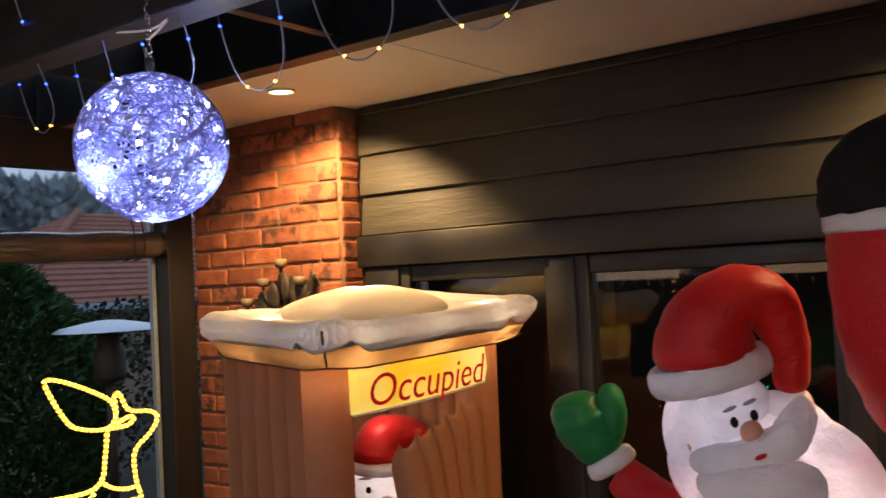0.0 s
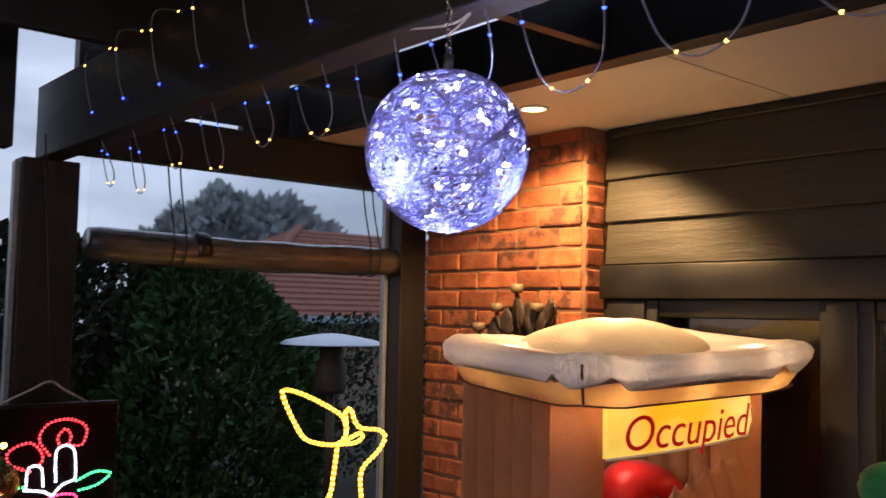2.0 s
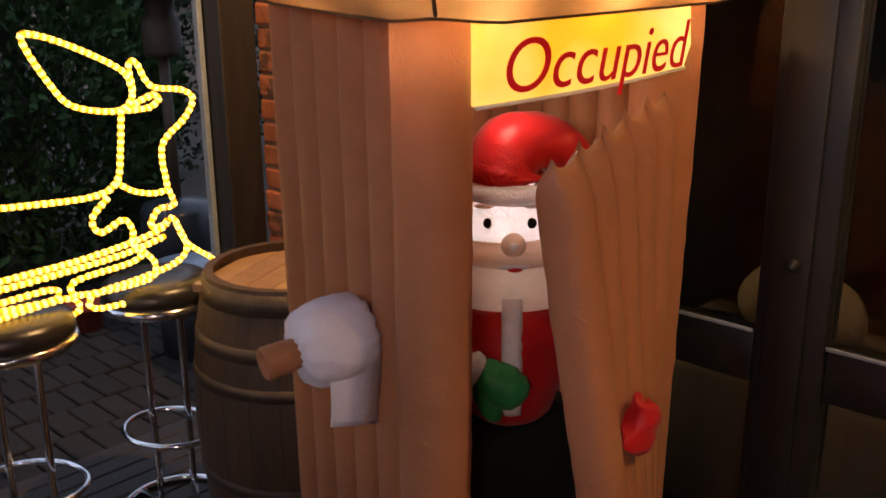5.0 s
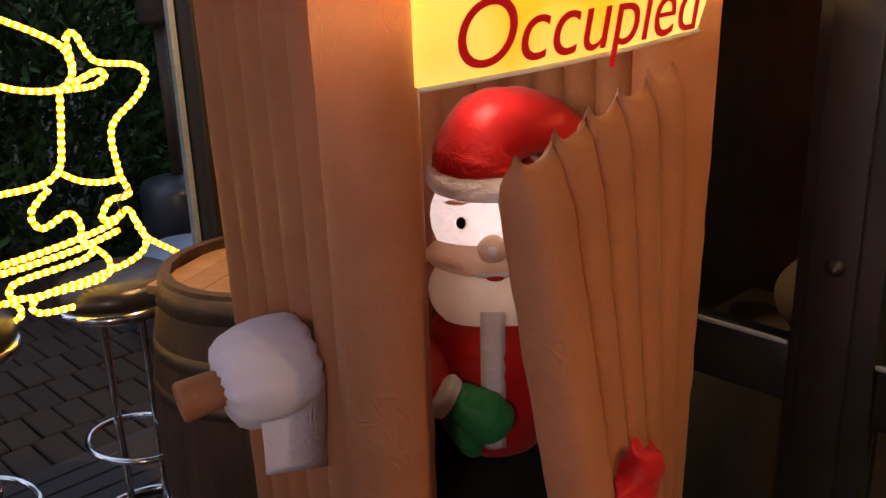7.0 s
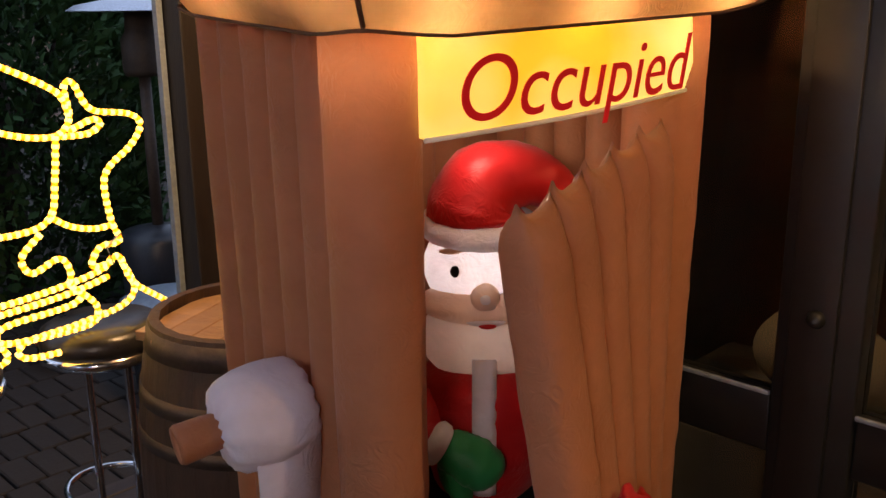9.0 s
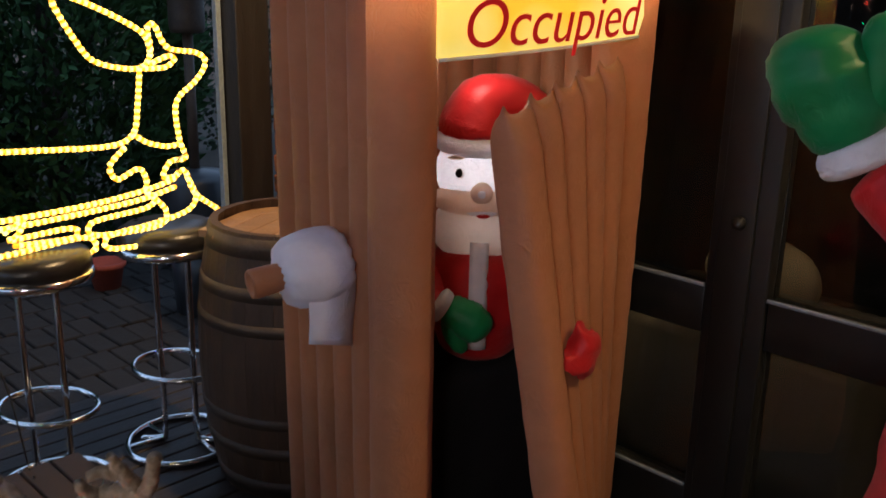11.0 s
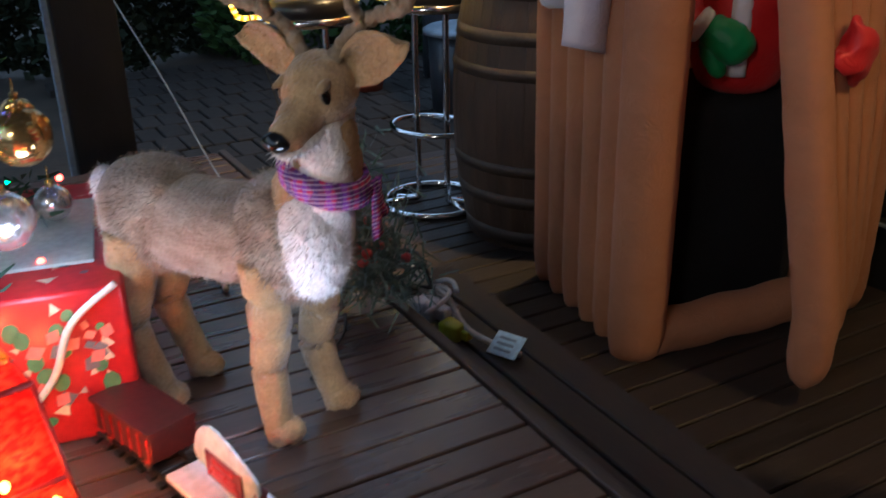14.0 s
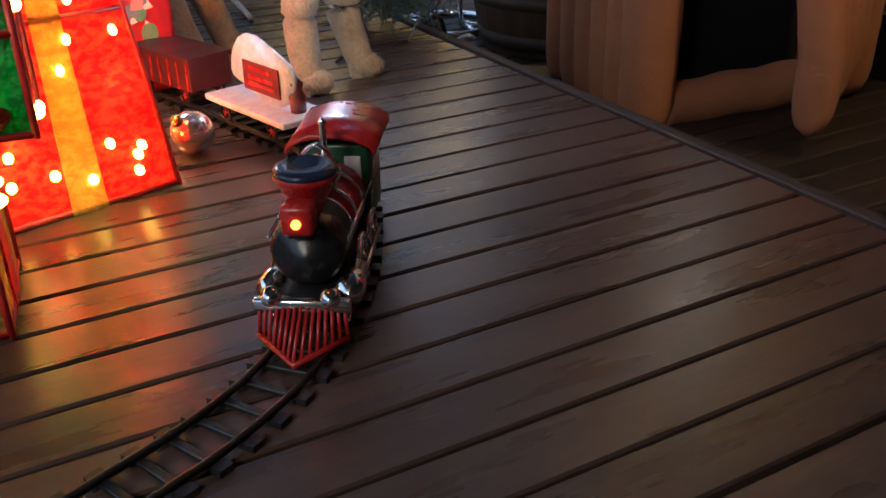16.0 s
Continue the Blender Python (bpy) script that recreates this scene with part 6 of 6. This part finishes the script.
def at_track(s0, s1):
    a, _ = on_track(s0)
    b, _ = on_track(s1)
    d = a - b
    mid = (a + b) / 2
    return pose(mid.x, mid.y, DECK_Z + 0.0125, 0, 0, math.degrees(math.atan2(d.y, d.x))) @ Matrix.Diagonal((1.2, 1.2, 1.2, 1))


def wheel(parent, x, y, r, spokes=True):
    w = part("wheel", sweep([(x + r * 0.86 * math.cos(a), y, r + r * 0.86 * math.sin(a)) for a in [2 * math.pi * i / 26 for i in range(26)]], r * 0.14, 6, closed=True), CHROME if spokes else TR_BLACK, parent)
    bm = bmesh.new()
    for i in range(8):
        a = math.pi * i / 4
        sweep([(x, y, r), (x + r * 0.8 * math.cos(a), y, r + r * 0.8 * math.sin(a))], r * 0.055, 5, bm)
    blob(bm, (x, y, r), r * 0.2, seg=10)
    part("spokes", bm, TR_RED if not spokes else CHROME, w)


LOCO = at_track(0.35, 0.57)
loco = empty("toy_locomotive", LOCO, "red, green and black toy steam locomotive with chrome fittings", "toy train", group="toy train")
part("chassis", box(-0.11, -0.024, 0.010, 0.085, 0.024, 0.030, bevel=0.003), TR_BLACK, loco)
part("boiler", lathe([(0.0, -0.06), (0.025, -0.06), (0.0265, -0.055), (0.0265, 0.02), (0.0, 0.02)], 28, m=pose(0, 0, 0.058, 0, 90, 0)), TR_RED, loco, "red boiler")
part("smokebox", lathe([(0.0, 0.02), (0.0275, 0.02), (0.0275, 0.062), (0.024, 0.066), (0.0, 0.068)], 28, m=pose(0, 0, 0.058, 0, 90, 0)), TR_BLACK, loco)
for x in (-0.03, 0.0, 0.021):
    part("boiler_band", lathe([(0.0262, x - 0.0015), (0.0280, x - 0.001), (0.0280, x + 0.001), (0.0262, x + 0.0015)], 28, caps=False, m=pose(0, 0, 0.058, 0, 90, 0)), CHROME, loco)
stack = part("smokestack", lathe([(0.0, 0.0), (0.010, 0.0), (0.0100, 0.006), (0.0225, 0.030), (0.0240, 0.032), (0.0235, 0.036), (0.020, 0.038), (0.019, 0.033), (0.0, 0.033)], 28, m=pose(0.045, 0, 0.080)), TR_RED, loco, "red flared smokestack")
part("stack_cap", lathe([(0.0, 0.032), (0.0220, 0.034), (0.0240, 0.0355), (0.0230, 0.039), (0.016, 0.042), (0.011, 0.037), (0.0, 0.036)], 28, m=pose(0.045, 0, 0.080)), surface("toy_blue_black", (0.010, 0.014, 0.035), (0.018, 0.024, 0.05), 20, 0.2, 0), stack, "blue black stack cap")
hl = part("headlamp", box(0.064, -0.012, 0.080, 0.084, 0.012, 0.104, bevel=0.004), TR_RED, loco, "red headlamp box")
part("headlamp_bulb", blob(bmesh.new(), (0.085, 0, 0.091), 0.0035), glow("headlamp_glow", (1.0, 0.30, 0.03), 5), hl)
part("headlamp_housing", box(0.058, -0.010, 0.074, 0.075, 0.010, 0.081, bevel=0.002), TR_BLACK, hl)
bell = part("bell", lathe([(0.0, 0.030), (0.005, 0.030), (0.006, 0.022), (0.011, 0.016), (0.012, 0.012), (0.007, 0.010), (0.006, 0.0)], 20, m=pose(0.008, 0, 0.083)), CHROME, loco)
part("bell_frame", sweep(smooth_line([(0.008, -0.013, 0.083), (0.008, -0.012, 0.11), (0.008, 0, 0.122), (0.008, 0.012, 0.11), (0.008, 0.013, 0.083)], 5), 0.0018, 6), CHROME, bell)
part("whistle", lathe([(0.003, 0), (0.003, 0.045), (0.0045, 0.047), (0.0, 0.052)], 12, m=pose(-0.02, 0, 0.083)), CHROME, loco)
part("dome", lathe([(0.013, 0.0), (0.013, 0.010), (0.010, 0.018), (0.0, 0.021)], 20, m=pose(-0.018, 0, 0.080)), CHROME, loco)
cab = part("cab", box(-0.108, -0.030, 0.030, -0.052, 0.030, 0.100, bevel=0.003), TR_GREEN, loco, "dark green cab")
bm = bmesh.new()
rows = []
for x in (-0.125, -0.040):
    ring = [Vector((x, 0.038 * math.sin(a), 0.098 + 0.016 * math.cos(a))) for a in [math.radians(-90 + 180 * i / 14) for i in range(15)]]
    ring += [Vector((x, 0.036 * math.sin(a), 0.095 + 0.014 * math.cos(a))) for a in [math.radians(90 - 180 * i / 14) for i in range(15)]]
    rows.append(ring)
loft(bm, rows)
part("cab_roof", bm, TR_RED, cab, "curved red roof")
for s in (-1, 1):
    part("cab_window", box(-0.053, s * 0.016 - 0.007, 0.068, -0.0508, s * 0.016 + 0.007, 0.090, bevel=0.001), TR_WHITE, cab)
    part("side_window", box(-0.095, s * 0.0305 - 0.0006, 0.066, -0.066, s * 0.0305 + 0.0006, 0.088, bevel=0), TR_WHITE, cab)
    for wx, wr in ((-0.055, 0.021), (-0.005, 0.021), (0.035, 0.012), (0.066, 0.012)):
        wheel(loco, wx, s * 0.028, wr)
    part("side_rod", sweep([(-0.06, s * 0.033, 0.02), (0.04, s * 0.033, 0.016)], 0.0025, 6), CHROME, loco)
    part("handrail", sweep([(-0.05, s * 0.030, 0.068), (0.055, s * 0.030, 0.066)], 0.0016, 6), CHROME, loco)
    part("cylinder", lathe([(0.0, 0.03), (0.011, 0.03), (0.011, 0.066), (0.0, 0.068)], 16, m=pose(0, s * 0.030, 0.026, 0, 90, 0)), CHROME, loco)
part("bumper", box(0.084, -0.036, 0.024, 0.093, 0.036, 0.034, bevel=0.002), CHROME, loco, "chrome front beam")
for s in (-1, 1):
    part("buffer", lathe([(0.006, -0.008), (0.008, 0.002), (0.006, 0.006), (0.0, 0.007)], 14, m=pose(0.090, s * 0.022, 0.036, 0, 60, 0)), CHROME, loco)
catcher = part("cowcatcher", sweep([(0.092, -0.033, 0.004), (0.128, 0, 0.002), (0.092, 0.033, 0.004)], 0.003, 6), TR_RED, loco, "red slatted cowcatcher")
for i in range(15):
    t = -1 + 2 * i / 14
    part("slat", sweep([(0.090, 0.031 * t, 0.030), (0.128 - 0.036 * abs(t), 0.033 * t * 1.0, 0.004)], 0.0016, 5), TR_RED, catcher)

tender = empty("toy_tender", at_track(0.665, 0.765), "black and red toy tender full of coal", "toy train", group="toy train")
part("body", box(-0.045, -0.030, 0.018, 0.045, 0.030, 0.064, bevel=0.003), TR_RED, tender)
bm = bmesh.new()
random.seed(2)
for i in range(70):
    blob(bm, (random.uniform(-0.038, 0.038), random.uniform(-0.023, 0.023), 0.064 + random.uniform(0, 0.006)), 0.007, 0, None, 0.5, i, 8, 90)
part("coal", bm, TR_BLACK, tender, smooth=False)["kind"] = "stuff"
for s in (-1, 1):
    for wx in (-0.028, 0.028):
        wheel(tender, wx, s * 0.027, 0.012, False)
flat = empty("toy_flat_wagon", at_track(0.88, 1.07), "pale toy flat wagon carrying a printed board", "toy train", group="toy train")
part("bed", box(-0.085, -0.034, 0.022, 0.085, 0.034, 0.030, bevel=0.002), TR_WHITE, flat, "pale wagon bed")
bm = bmesh.new()
n = 22
outline = [Vector((0.068 * math.cos(a), -0.002, 0.064 + 0.036 * math.sin(a) * (1.15 if math.sin(a) > 0 else 0.9) + 0.006 * math.cos(3 * a))) for a in [2 * math.pi * i / n for i in range(n)]]
loft(bm, [outline, [q + Vector((0, 0.004, 0)) for q in outline]])
board = part("board", bm, surface("board_print", (0.45, 0.50, 0.48), (0.75, 0.78, 0.76), 22, 0.3, 0), flat, "pale printed board on the wagon")
part("board_panel", box(-0.038, -0.0045, 0.040, 0.038, -0.0025, 0.076, bevel=0.001), surface("panel_dark_red", (0.12, 0.008, 0.012), (0.2, 0.012, 0.018), 30, 0.4, 0), board, smooth=False)
for bz, w in ((0.066, 0.022), (0.055, 0.026), (0.047, 0.030)):
    part("lettering_bar", box(-w, -0.0056, bz, w, -0.0046, bz + 0.005, bevel=0), TR_RED, board, smooth=False)
part("figurine", lathe([(0.0, 0.030), (0.009, 0.030), (0.010, 0.048), (0.006, 0.056), (0.008, 0.064), (0.0, 0.072)], 14, m=pose(0.060, 0.005, 0)), surface("figurine_dark", (0.02, 0.03, 0.04), (0.3, 0.05, 0.04), 60, 0.4, 0), flat)
for s in (-1, 1):
    for wx in (-0.05, 0.05):
        wheel(flat, wx, s * 0.027, 0.011, False)
wagon = empty("toy_goods_wagon", at_track(1.135, 1.275), "dark red open toy goods wagon", "toy train", group="toy train")
bm = box(-0.065, -0.032, 0.020, 0.065, 0.032, 0.062, bevel=0.002)
add_box(bm, -0.067, -0.034, 0.058, 0.067, 0.034, 0.064)
part("body", bm, surface("wagon_red", (0.055, 0.010, 0.009), (0.09, 0.016, 0.013), 25, 0.4, 0.1), wagon, smooth=False)
for i in range(7):
    for s in (-1, 1):
        part("rib", box(-0.06 + i * 0.02 - 0.0015, s * 0.0325 - 0.001, 0.022, -0.06 + i * 0.02 + 0.0015, s * 0.0325 + 0.001, 0.058, bevel=0), TR_RED, wagon, smooth=False)
for s in (-1, 1):
    for wx in (-0.042, 0.042):
        wheel(wagon, wx, s * 0.027, 0.011, False)
glassb = empty("glass_bauble", pose(-1.215, 0.685, DECK_Z + 0.031), "small clear glass bauble lying on the deck", "bauble")
part("ball", blob(bmesh.new(), (0, 0, 0), 0.030), SILVER, glassb)
part("cap", lathe([(0.0, 0.036), (0.008, 0.036), (0.009, 0.027)], 12, m=pose(0, 0, 0, 40, 20)), GOLD, glassb)

# ---- cables and plugs on the step ----
random.seed(31)
cab_t = empty("cable_pile", pose(-1.98, 1.45, STEP_Z), "tangled pale extension cables lying on the step", "cables")
for i in range(6):
    pts, a = [], random.uniform(0, 6)
    for k in range(9):
        a += random.uniform(0.5, 1.3)
        pts.append((random.uniform(-0.02, 0.02) + 0.14 * math.cos(a) - 0.02 * k, 0.08 * math.sin(a) + 0.02, 0.006 + 0.02 * i * random.random() + 0.05 * abs(math.sin(a * 0.7)) * (i % 2)))
    part("cable", sweep(smooth_line(pts, 6), random.choice((0.0045, 0.006)), 8), WHITECORD if i < 4 else CORD, cab_t)
part("long_cable", sweep(smooth_line([(-0.1, 0.1, 0.03), (0.05, 0.08, 0.05), (0.18, 0.06, 0.03), (0.30, 0.12, 0.008)], 8), 0.007, 8), WHITECORD, cab_t)
part("thin_lead", sweep(smooth_line([(0.0, -0.02, 0.20), (0.15, -0.22, 0.195), (0.32, -0.30, 0.195), (0.45, -0.42, 0.195)], 8), 0.0028, 6), CORD, cab_t)
adp = empty("white_power_adapter", turned(-1.93, 1.46, STEP_Z + 0.02, 30), "white power adapters and plugs on the cables", "adapter")
part("body", box(-0.035, -0.025, 0, 0.035, 0.025, 0.05, bevel=0.006), surface("white_plastic", (0.62, 0.62, 0.60), (0.72, 0.72, 0.70), 20, 0.35, 0.05), adp)
part("plug", box(0.035, -0.015, 0.01, 0.07, 0.015, 0.04, bevel=0.005), bpy.data.materials["white_plastic"], adp)
yel = empty("yellow_plug", turned(-1.84, 1.49, STEP_Z, 20), "yellow plastic plug cover", "plug")
part("body", box(-0.03, -0.022, 0, 0.03, 0.022, 0.04, bevel=0.008), surface("yellow_plastic", (0.42, 0.40, 0.02), (0.55, 0.52, 0.04), 20, 0.35, 0.05), yel)
part("pin_block", box(0.028, -0.012, 0.008, 0.05, 0.012, 0.03, bevel=0.004), bpy.data.materials["yellow_plastic"], yel)
tagc = empty("paper_tag", pose(-1.70, 1.545, STEP_Z + 0.030, 30, 0, 25), "small pale blue paper care tag", "tag")
part("sheet", box(-0.036, -0.030, 0, 0.036, 0.030, 0.002, bevel=0), surface("tag_paper", (0.45, 0.62, 0.74), (0.55, 0.72, 0.82), 20, 0.6, 0.05), tagc, smooth=False)
for i in range(3):
    part("print_bar", box(-0.024, -0.018 + i * 0.015, 0.0021, 0.018, -0.012 + i * 0.015, 0.003, bevel=0), STEEL, tagc, smooth=False)
straps = empty("pale_leads", pose(-2.05, 0.98, DECK_Z), "pale loops of cable lying on the deck behind the reindeer", "cables")
for pts in (((-0.25, -0.10, 0.006), (-0.10, 0.02, 0.07), (0.08, 0.12, 0.10), (0.22, 0.16, 0.05), (0.30, 0.16, 0.006)), ((-0.3, 0.05, 0.006), (-0.12, 0.10, 0.05), (0.05, 0.18, 0.07), (0.2, 0.22, 0.006)), ((-0.28, -0.2, 0.006), (-0.18, -0.05, 0.12), (-0.05, 0.03, 0.03), (0.1, 0.03, 0.006))):
    part("cable", sweep(smooth_line(pts, 8), 0.006, 8), WHITECORD, straps)
rope2 = empty("hanging_lead", pose(0, 0, 0), "thin pale cable drooping down behind the reindeer", "cable")
part("cable", sweep(smooth_line([(-3.36, 1.0, 1.12), (-3.2, 1.08, 0.85), (-2.95, 1.16, 0.60), (-2.7, 1.2, 0.42), (-2.5, 1.2, 0.388)], 8), 0.0022, 8), STEEL, rope2)

# ---- garden ----
heater = empty("patio_heater", pose(-5.1, 3.38, -0.09), "outdoor gas patio heater with a pale reflector dome", "patio heater")
part("reflector", lathe([(0.34, 1.72), (0.30, 1.745), (0.20, 1.765), (0.08, 1.785), (0.0, 1.79), (0.0, 1.775), (0.33, 1.715)], 36, caps=False), surface("pale_aluminium", (0.55, 0.60, 0.68), (0.65, 0.70, 0.78), 6, 0.35, 0.1, metal=0.5), heater)
part("burner", lathe([(0.0, 1.40), (0.09, 1.40), (0.10, 1.43), (0.10, 1.58), (0.075, 1.62), (0.07, 1.73), (0.0, 1.74)], 24), HOOP, heater)
part("pole", lathe([(0.03, 0.55), (0.03, 1.42)], 14), HOOP, heater)
part("tank_housing", lathe([(0.0, 0.02), (0.20, 0.02), (0.20, 0.56), (0.18, 0.60), (0.03, 0.63), (0.0, 0.63)], 28), surface("dark_enamel", (0.02, 0.024, 0.03), (0.035, 0.04, 0.05), 8, 0.35, 0.1), heater)
pot = empty("terracotta_pot", pose(-5.0, 2.75, -0.035), "small terracotta plant pot on the paving", "plant pot")
part("pot", lathe([(0.0, 0.0), (0.07, 0.0), (0.095, 0.12), (0.107, 0.124), (0.107, 0.15), (0.095, 0.15), (0.088, 0.13), (0.0, 0.12)], 26), TERRACOTTA, pot)
tub = empty("garden_tub", pose(-4.35, 3.0, -0.035), "dark round garden tub with a lid", "tub")
part("tub", lathe([(0.0, 0.0), (0.17, 0.0), (0.19, 0.40), (0.0, 0.40)], 28), bpy.data.materials["dark_enamel"], tub)
part("lid", lathe([(0.0, 0.40), (0.21, 0.40), (0.215, 0.42), (0.19, 0.435), (0.0, 0.45)], 28), STEEL, tub)

def leafy(name, shape, count, size, material, label, category, m, seed, stretch=1.0, trunk=None):
    """A crown of many small leaf blades scattered in a shaped, uneven volume."""
    random.seed(seed)
    t = empty(name, m, label, category)
    bm = bmesh.new()
    for i in range(count):
        c, out = shape()
        d = (out + Vector((random.gauss(0, 0.6), random.gauss(0, 0.6), random.gauss(0.25, 0.6)))).normalized()
        s = size * random.uniform(0.6, 1.4)
        w = d.orthogonal().normalized()
        w = (Matrix.Rotation(random.uniform(0, 6.28), 3, d) @ w) * s * 0.32
        e = c + d * s * stretch
        v = [bm.verts.new(q) for q in (c, c.lerp(e, 0.45) + w, e, c.lerp(e, 0.45) - w)]
        bm.faces.new(v)
    ob = part("crown", bm, material, t, smooth=False)
    ob["kind"] = "stuff"
    if trunk:
        part("trunk", lathe(trunk, 12), BARK, t)
        for k in range(5):
            a = k * 1.3
            h = trunk[-1][1] * (0.35 + 0.1 * k)
            part("limb", sweep(smooth_line([(0, 0, h), (0.3 * trunk[0][0] * 8 * math.cos(a), 0.3 * trunk[0][0] * 8 * math.sin(a), h + 0.25), (0.5 * trunk[0][0] * 8 * math.cos(a), 0.5 * trunk[0][0] * 8 * math.sin(a), h + 0.6)], 5), trunk[0][0] * 0.4, 8, taper=lambda q: 1 - 0.7 * q), BARK, t)
    return t


def cypress():
    z = 2.35 * random.random() ** 0.9
    a = random.uniform(0, 6.283)
    r = 0.98 * (1 - (max(0, z - 0.9) / 1.5) ** 2.4) * (0.88 + 0.12 * min(1, z)) * (1 + 0.14 * noise.noise((3 * math.cos(a), 3 * math.sin(a), z * 2.2)))
    d = Vector((math.cos(a), math.sin(a), 0.5))
    k = random.uniform(0.80, 1.0)
    return Vector((r * k * math.cos(a), r * k * math.sin(a), z)), d


leafy("conifer_shrub", cypress, 26000, 0.055, LEAF, "large rounded dense dark green conifer shrub", "shrub", pose(-6.55, 3.18, -0.05), 1, 1.5, [(0.09, 0), (0.08, 0.8), (0.03, 2.0)])


def ivy():
    y = random.uniform(-2.6, 1.75)
    z = 2.40 * random.random() + 0.12 * noise.noise((y * 2, 0, 5))
    return Vector((0.5 * noise.noise((y * 1.4, z * 1.4, 0)) + random.uniform(-0.1, 0.1), y, z)), Vector((1, 0, 0.1))


leafy("ivy_hedge", ivy, 46000, 0.080, IVY, "dark leafy ivy hedge screen", "hedge", pose(-6.6, 1.2, -0.05), 2)


def hedge():
    y = random.uniform(-1.0, 9.5)
    z = 1.82 * random.random() ** 0.8 + 0.12 * noise.noise((y * 1.5, 0, 0))
    return Vector((0.35 * noise.noise((y * 1.2, z * 1.5, 3)) + random.uniform(-0.25, 0.1), y, z)), Vector((1, 0, 0.3))


leafy("garden_hedge", hedge, 16000, 0.075, HEDGE, "loose grey green garden hedge along the boundary", "hedge", pose(-8.6, 2.5, -0.05), 3)


def far_crown():
    a, b = random.uniform(0, 6.283), random.uniform(-1, 1)
    q = Vector((math.sqrt(1 - b * b) * math.cos(a), math.sqrt(1 - b * b) * math.sin(a), b))
    r = 1 + 0.35 * noise.noise(q * 2.2)
    k = random.uniform(0.75, 1)
    return Vector((3.4 * q.x * r * k, 4.4 * q.y * r * k, 7.2 + 2.9 * q.z * r * k)), q


leafy("gum_tree", far_crown, 14000, 0.55, FARTREE, "tall tree far behind the roofs, grey green with haze in the colour", "tree", pose(-38, 20.5, -3.4), 4, 1.0, [(0.35, 0), (0.3, 3), (0.15, 7)])
leafy("gum_tree", far_crown, 14000, 0.55, FARTREE, "broad tree far behind the hedge, grey green with haze in the colour", "tree", pose(-36, 2.0, -3.0), 5, 1.0, [(0.35, 0), (0.3, 3), (0.15, 7)])

house = empty("neighbour_house", pose(-15.5, 11.5, 0), "neighbouring house with a red tiled hip roof", "house")
part("wall", box(-4, -4.6, -0.05, 2.6, 7.0, 1.75, bevel=0.02), surface("house_wall", (0.22, 0.16, 0.12), (0.30, 0.22, 0.17), 6, 0.8, 0.3), house, smooth=False)
bm = bmesh.new()
rows_n = 18
rows = []
for k in range(rows_n):
    t0, t1 = k / rows_n, (k + 1) / rows_n
    for t, dz in ((t0, 0.035), (t1, 0.0)):
        rows.append([Vector((3.0 - 3.6 * t, -5.0 + 3.4 * t, 1.72 + 1.75 * t + dz)), Vector((3.0 - 3.6 * t, 7.4 - 3.4 * t, 1.72 + 1.75 * t + dz)), Vector((-4.4 + 3.6 * t, 7.4 - 3.4 * t, 1.72 + 1.75 * t + dz)), Vector((-4.4 + 3.6 * t, -5.0 + 3.4 * t, 1.72 + 1.75 * t + dz))])
loft(bm, rows)
rf = part("roof", bm, TILE, house, "red tiled roof in rows", smooth=False)
for y0, y1 in ((-5.0, -1.6), (7.4, 4.0)):
    part("hip_ridge", sweep([(3.0, y0, 1.78), (-0.6, y1, 3.52)], 0.08, 8), TILE, rf)
part("gutter", box(2.98, -5.05, 1.62, 3.12, 7.45, 1.74, bevel=0.02), STEEL, house, smooth=False)
fence = empty("back_fence", pose(0, 0, 0), "plain timber paling fence closing the yard", "fence")
for i in range(70):
    part("paling", box(-7 + i * 0.20, -6.02, -0.09, -7 + i * 0.20 + 0.185, -6.0, 1.7, bevel=0.003, segs=1), POST, fence, smooth=False)
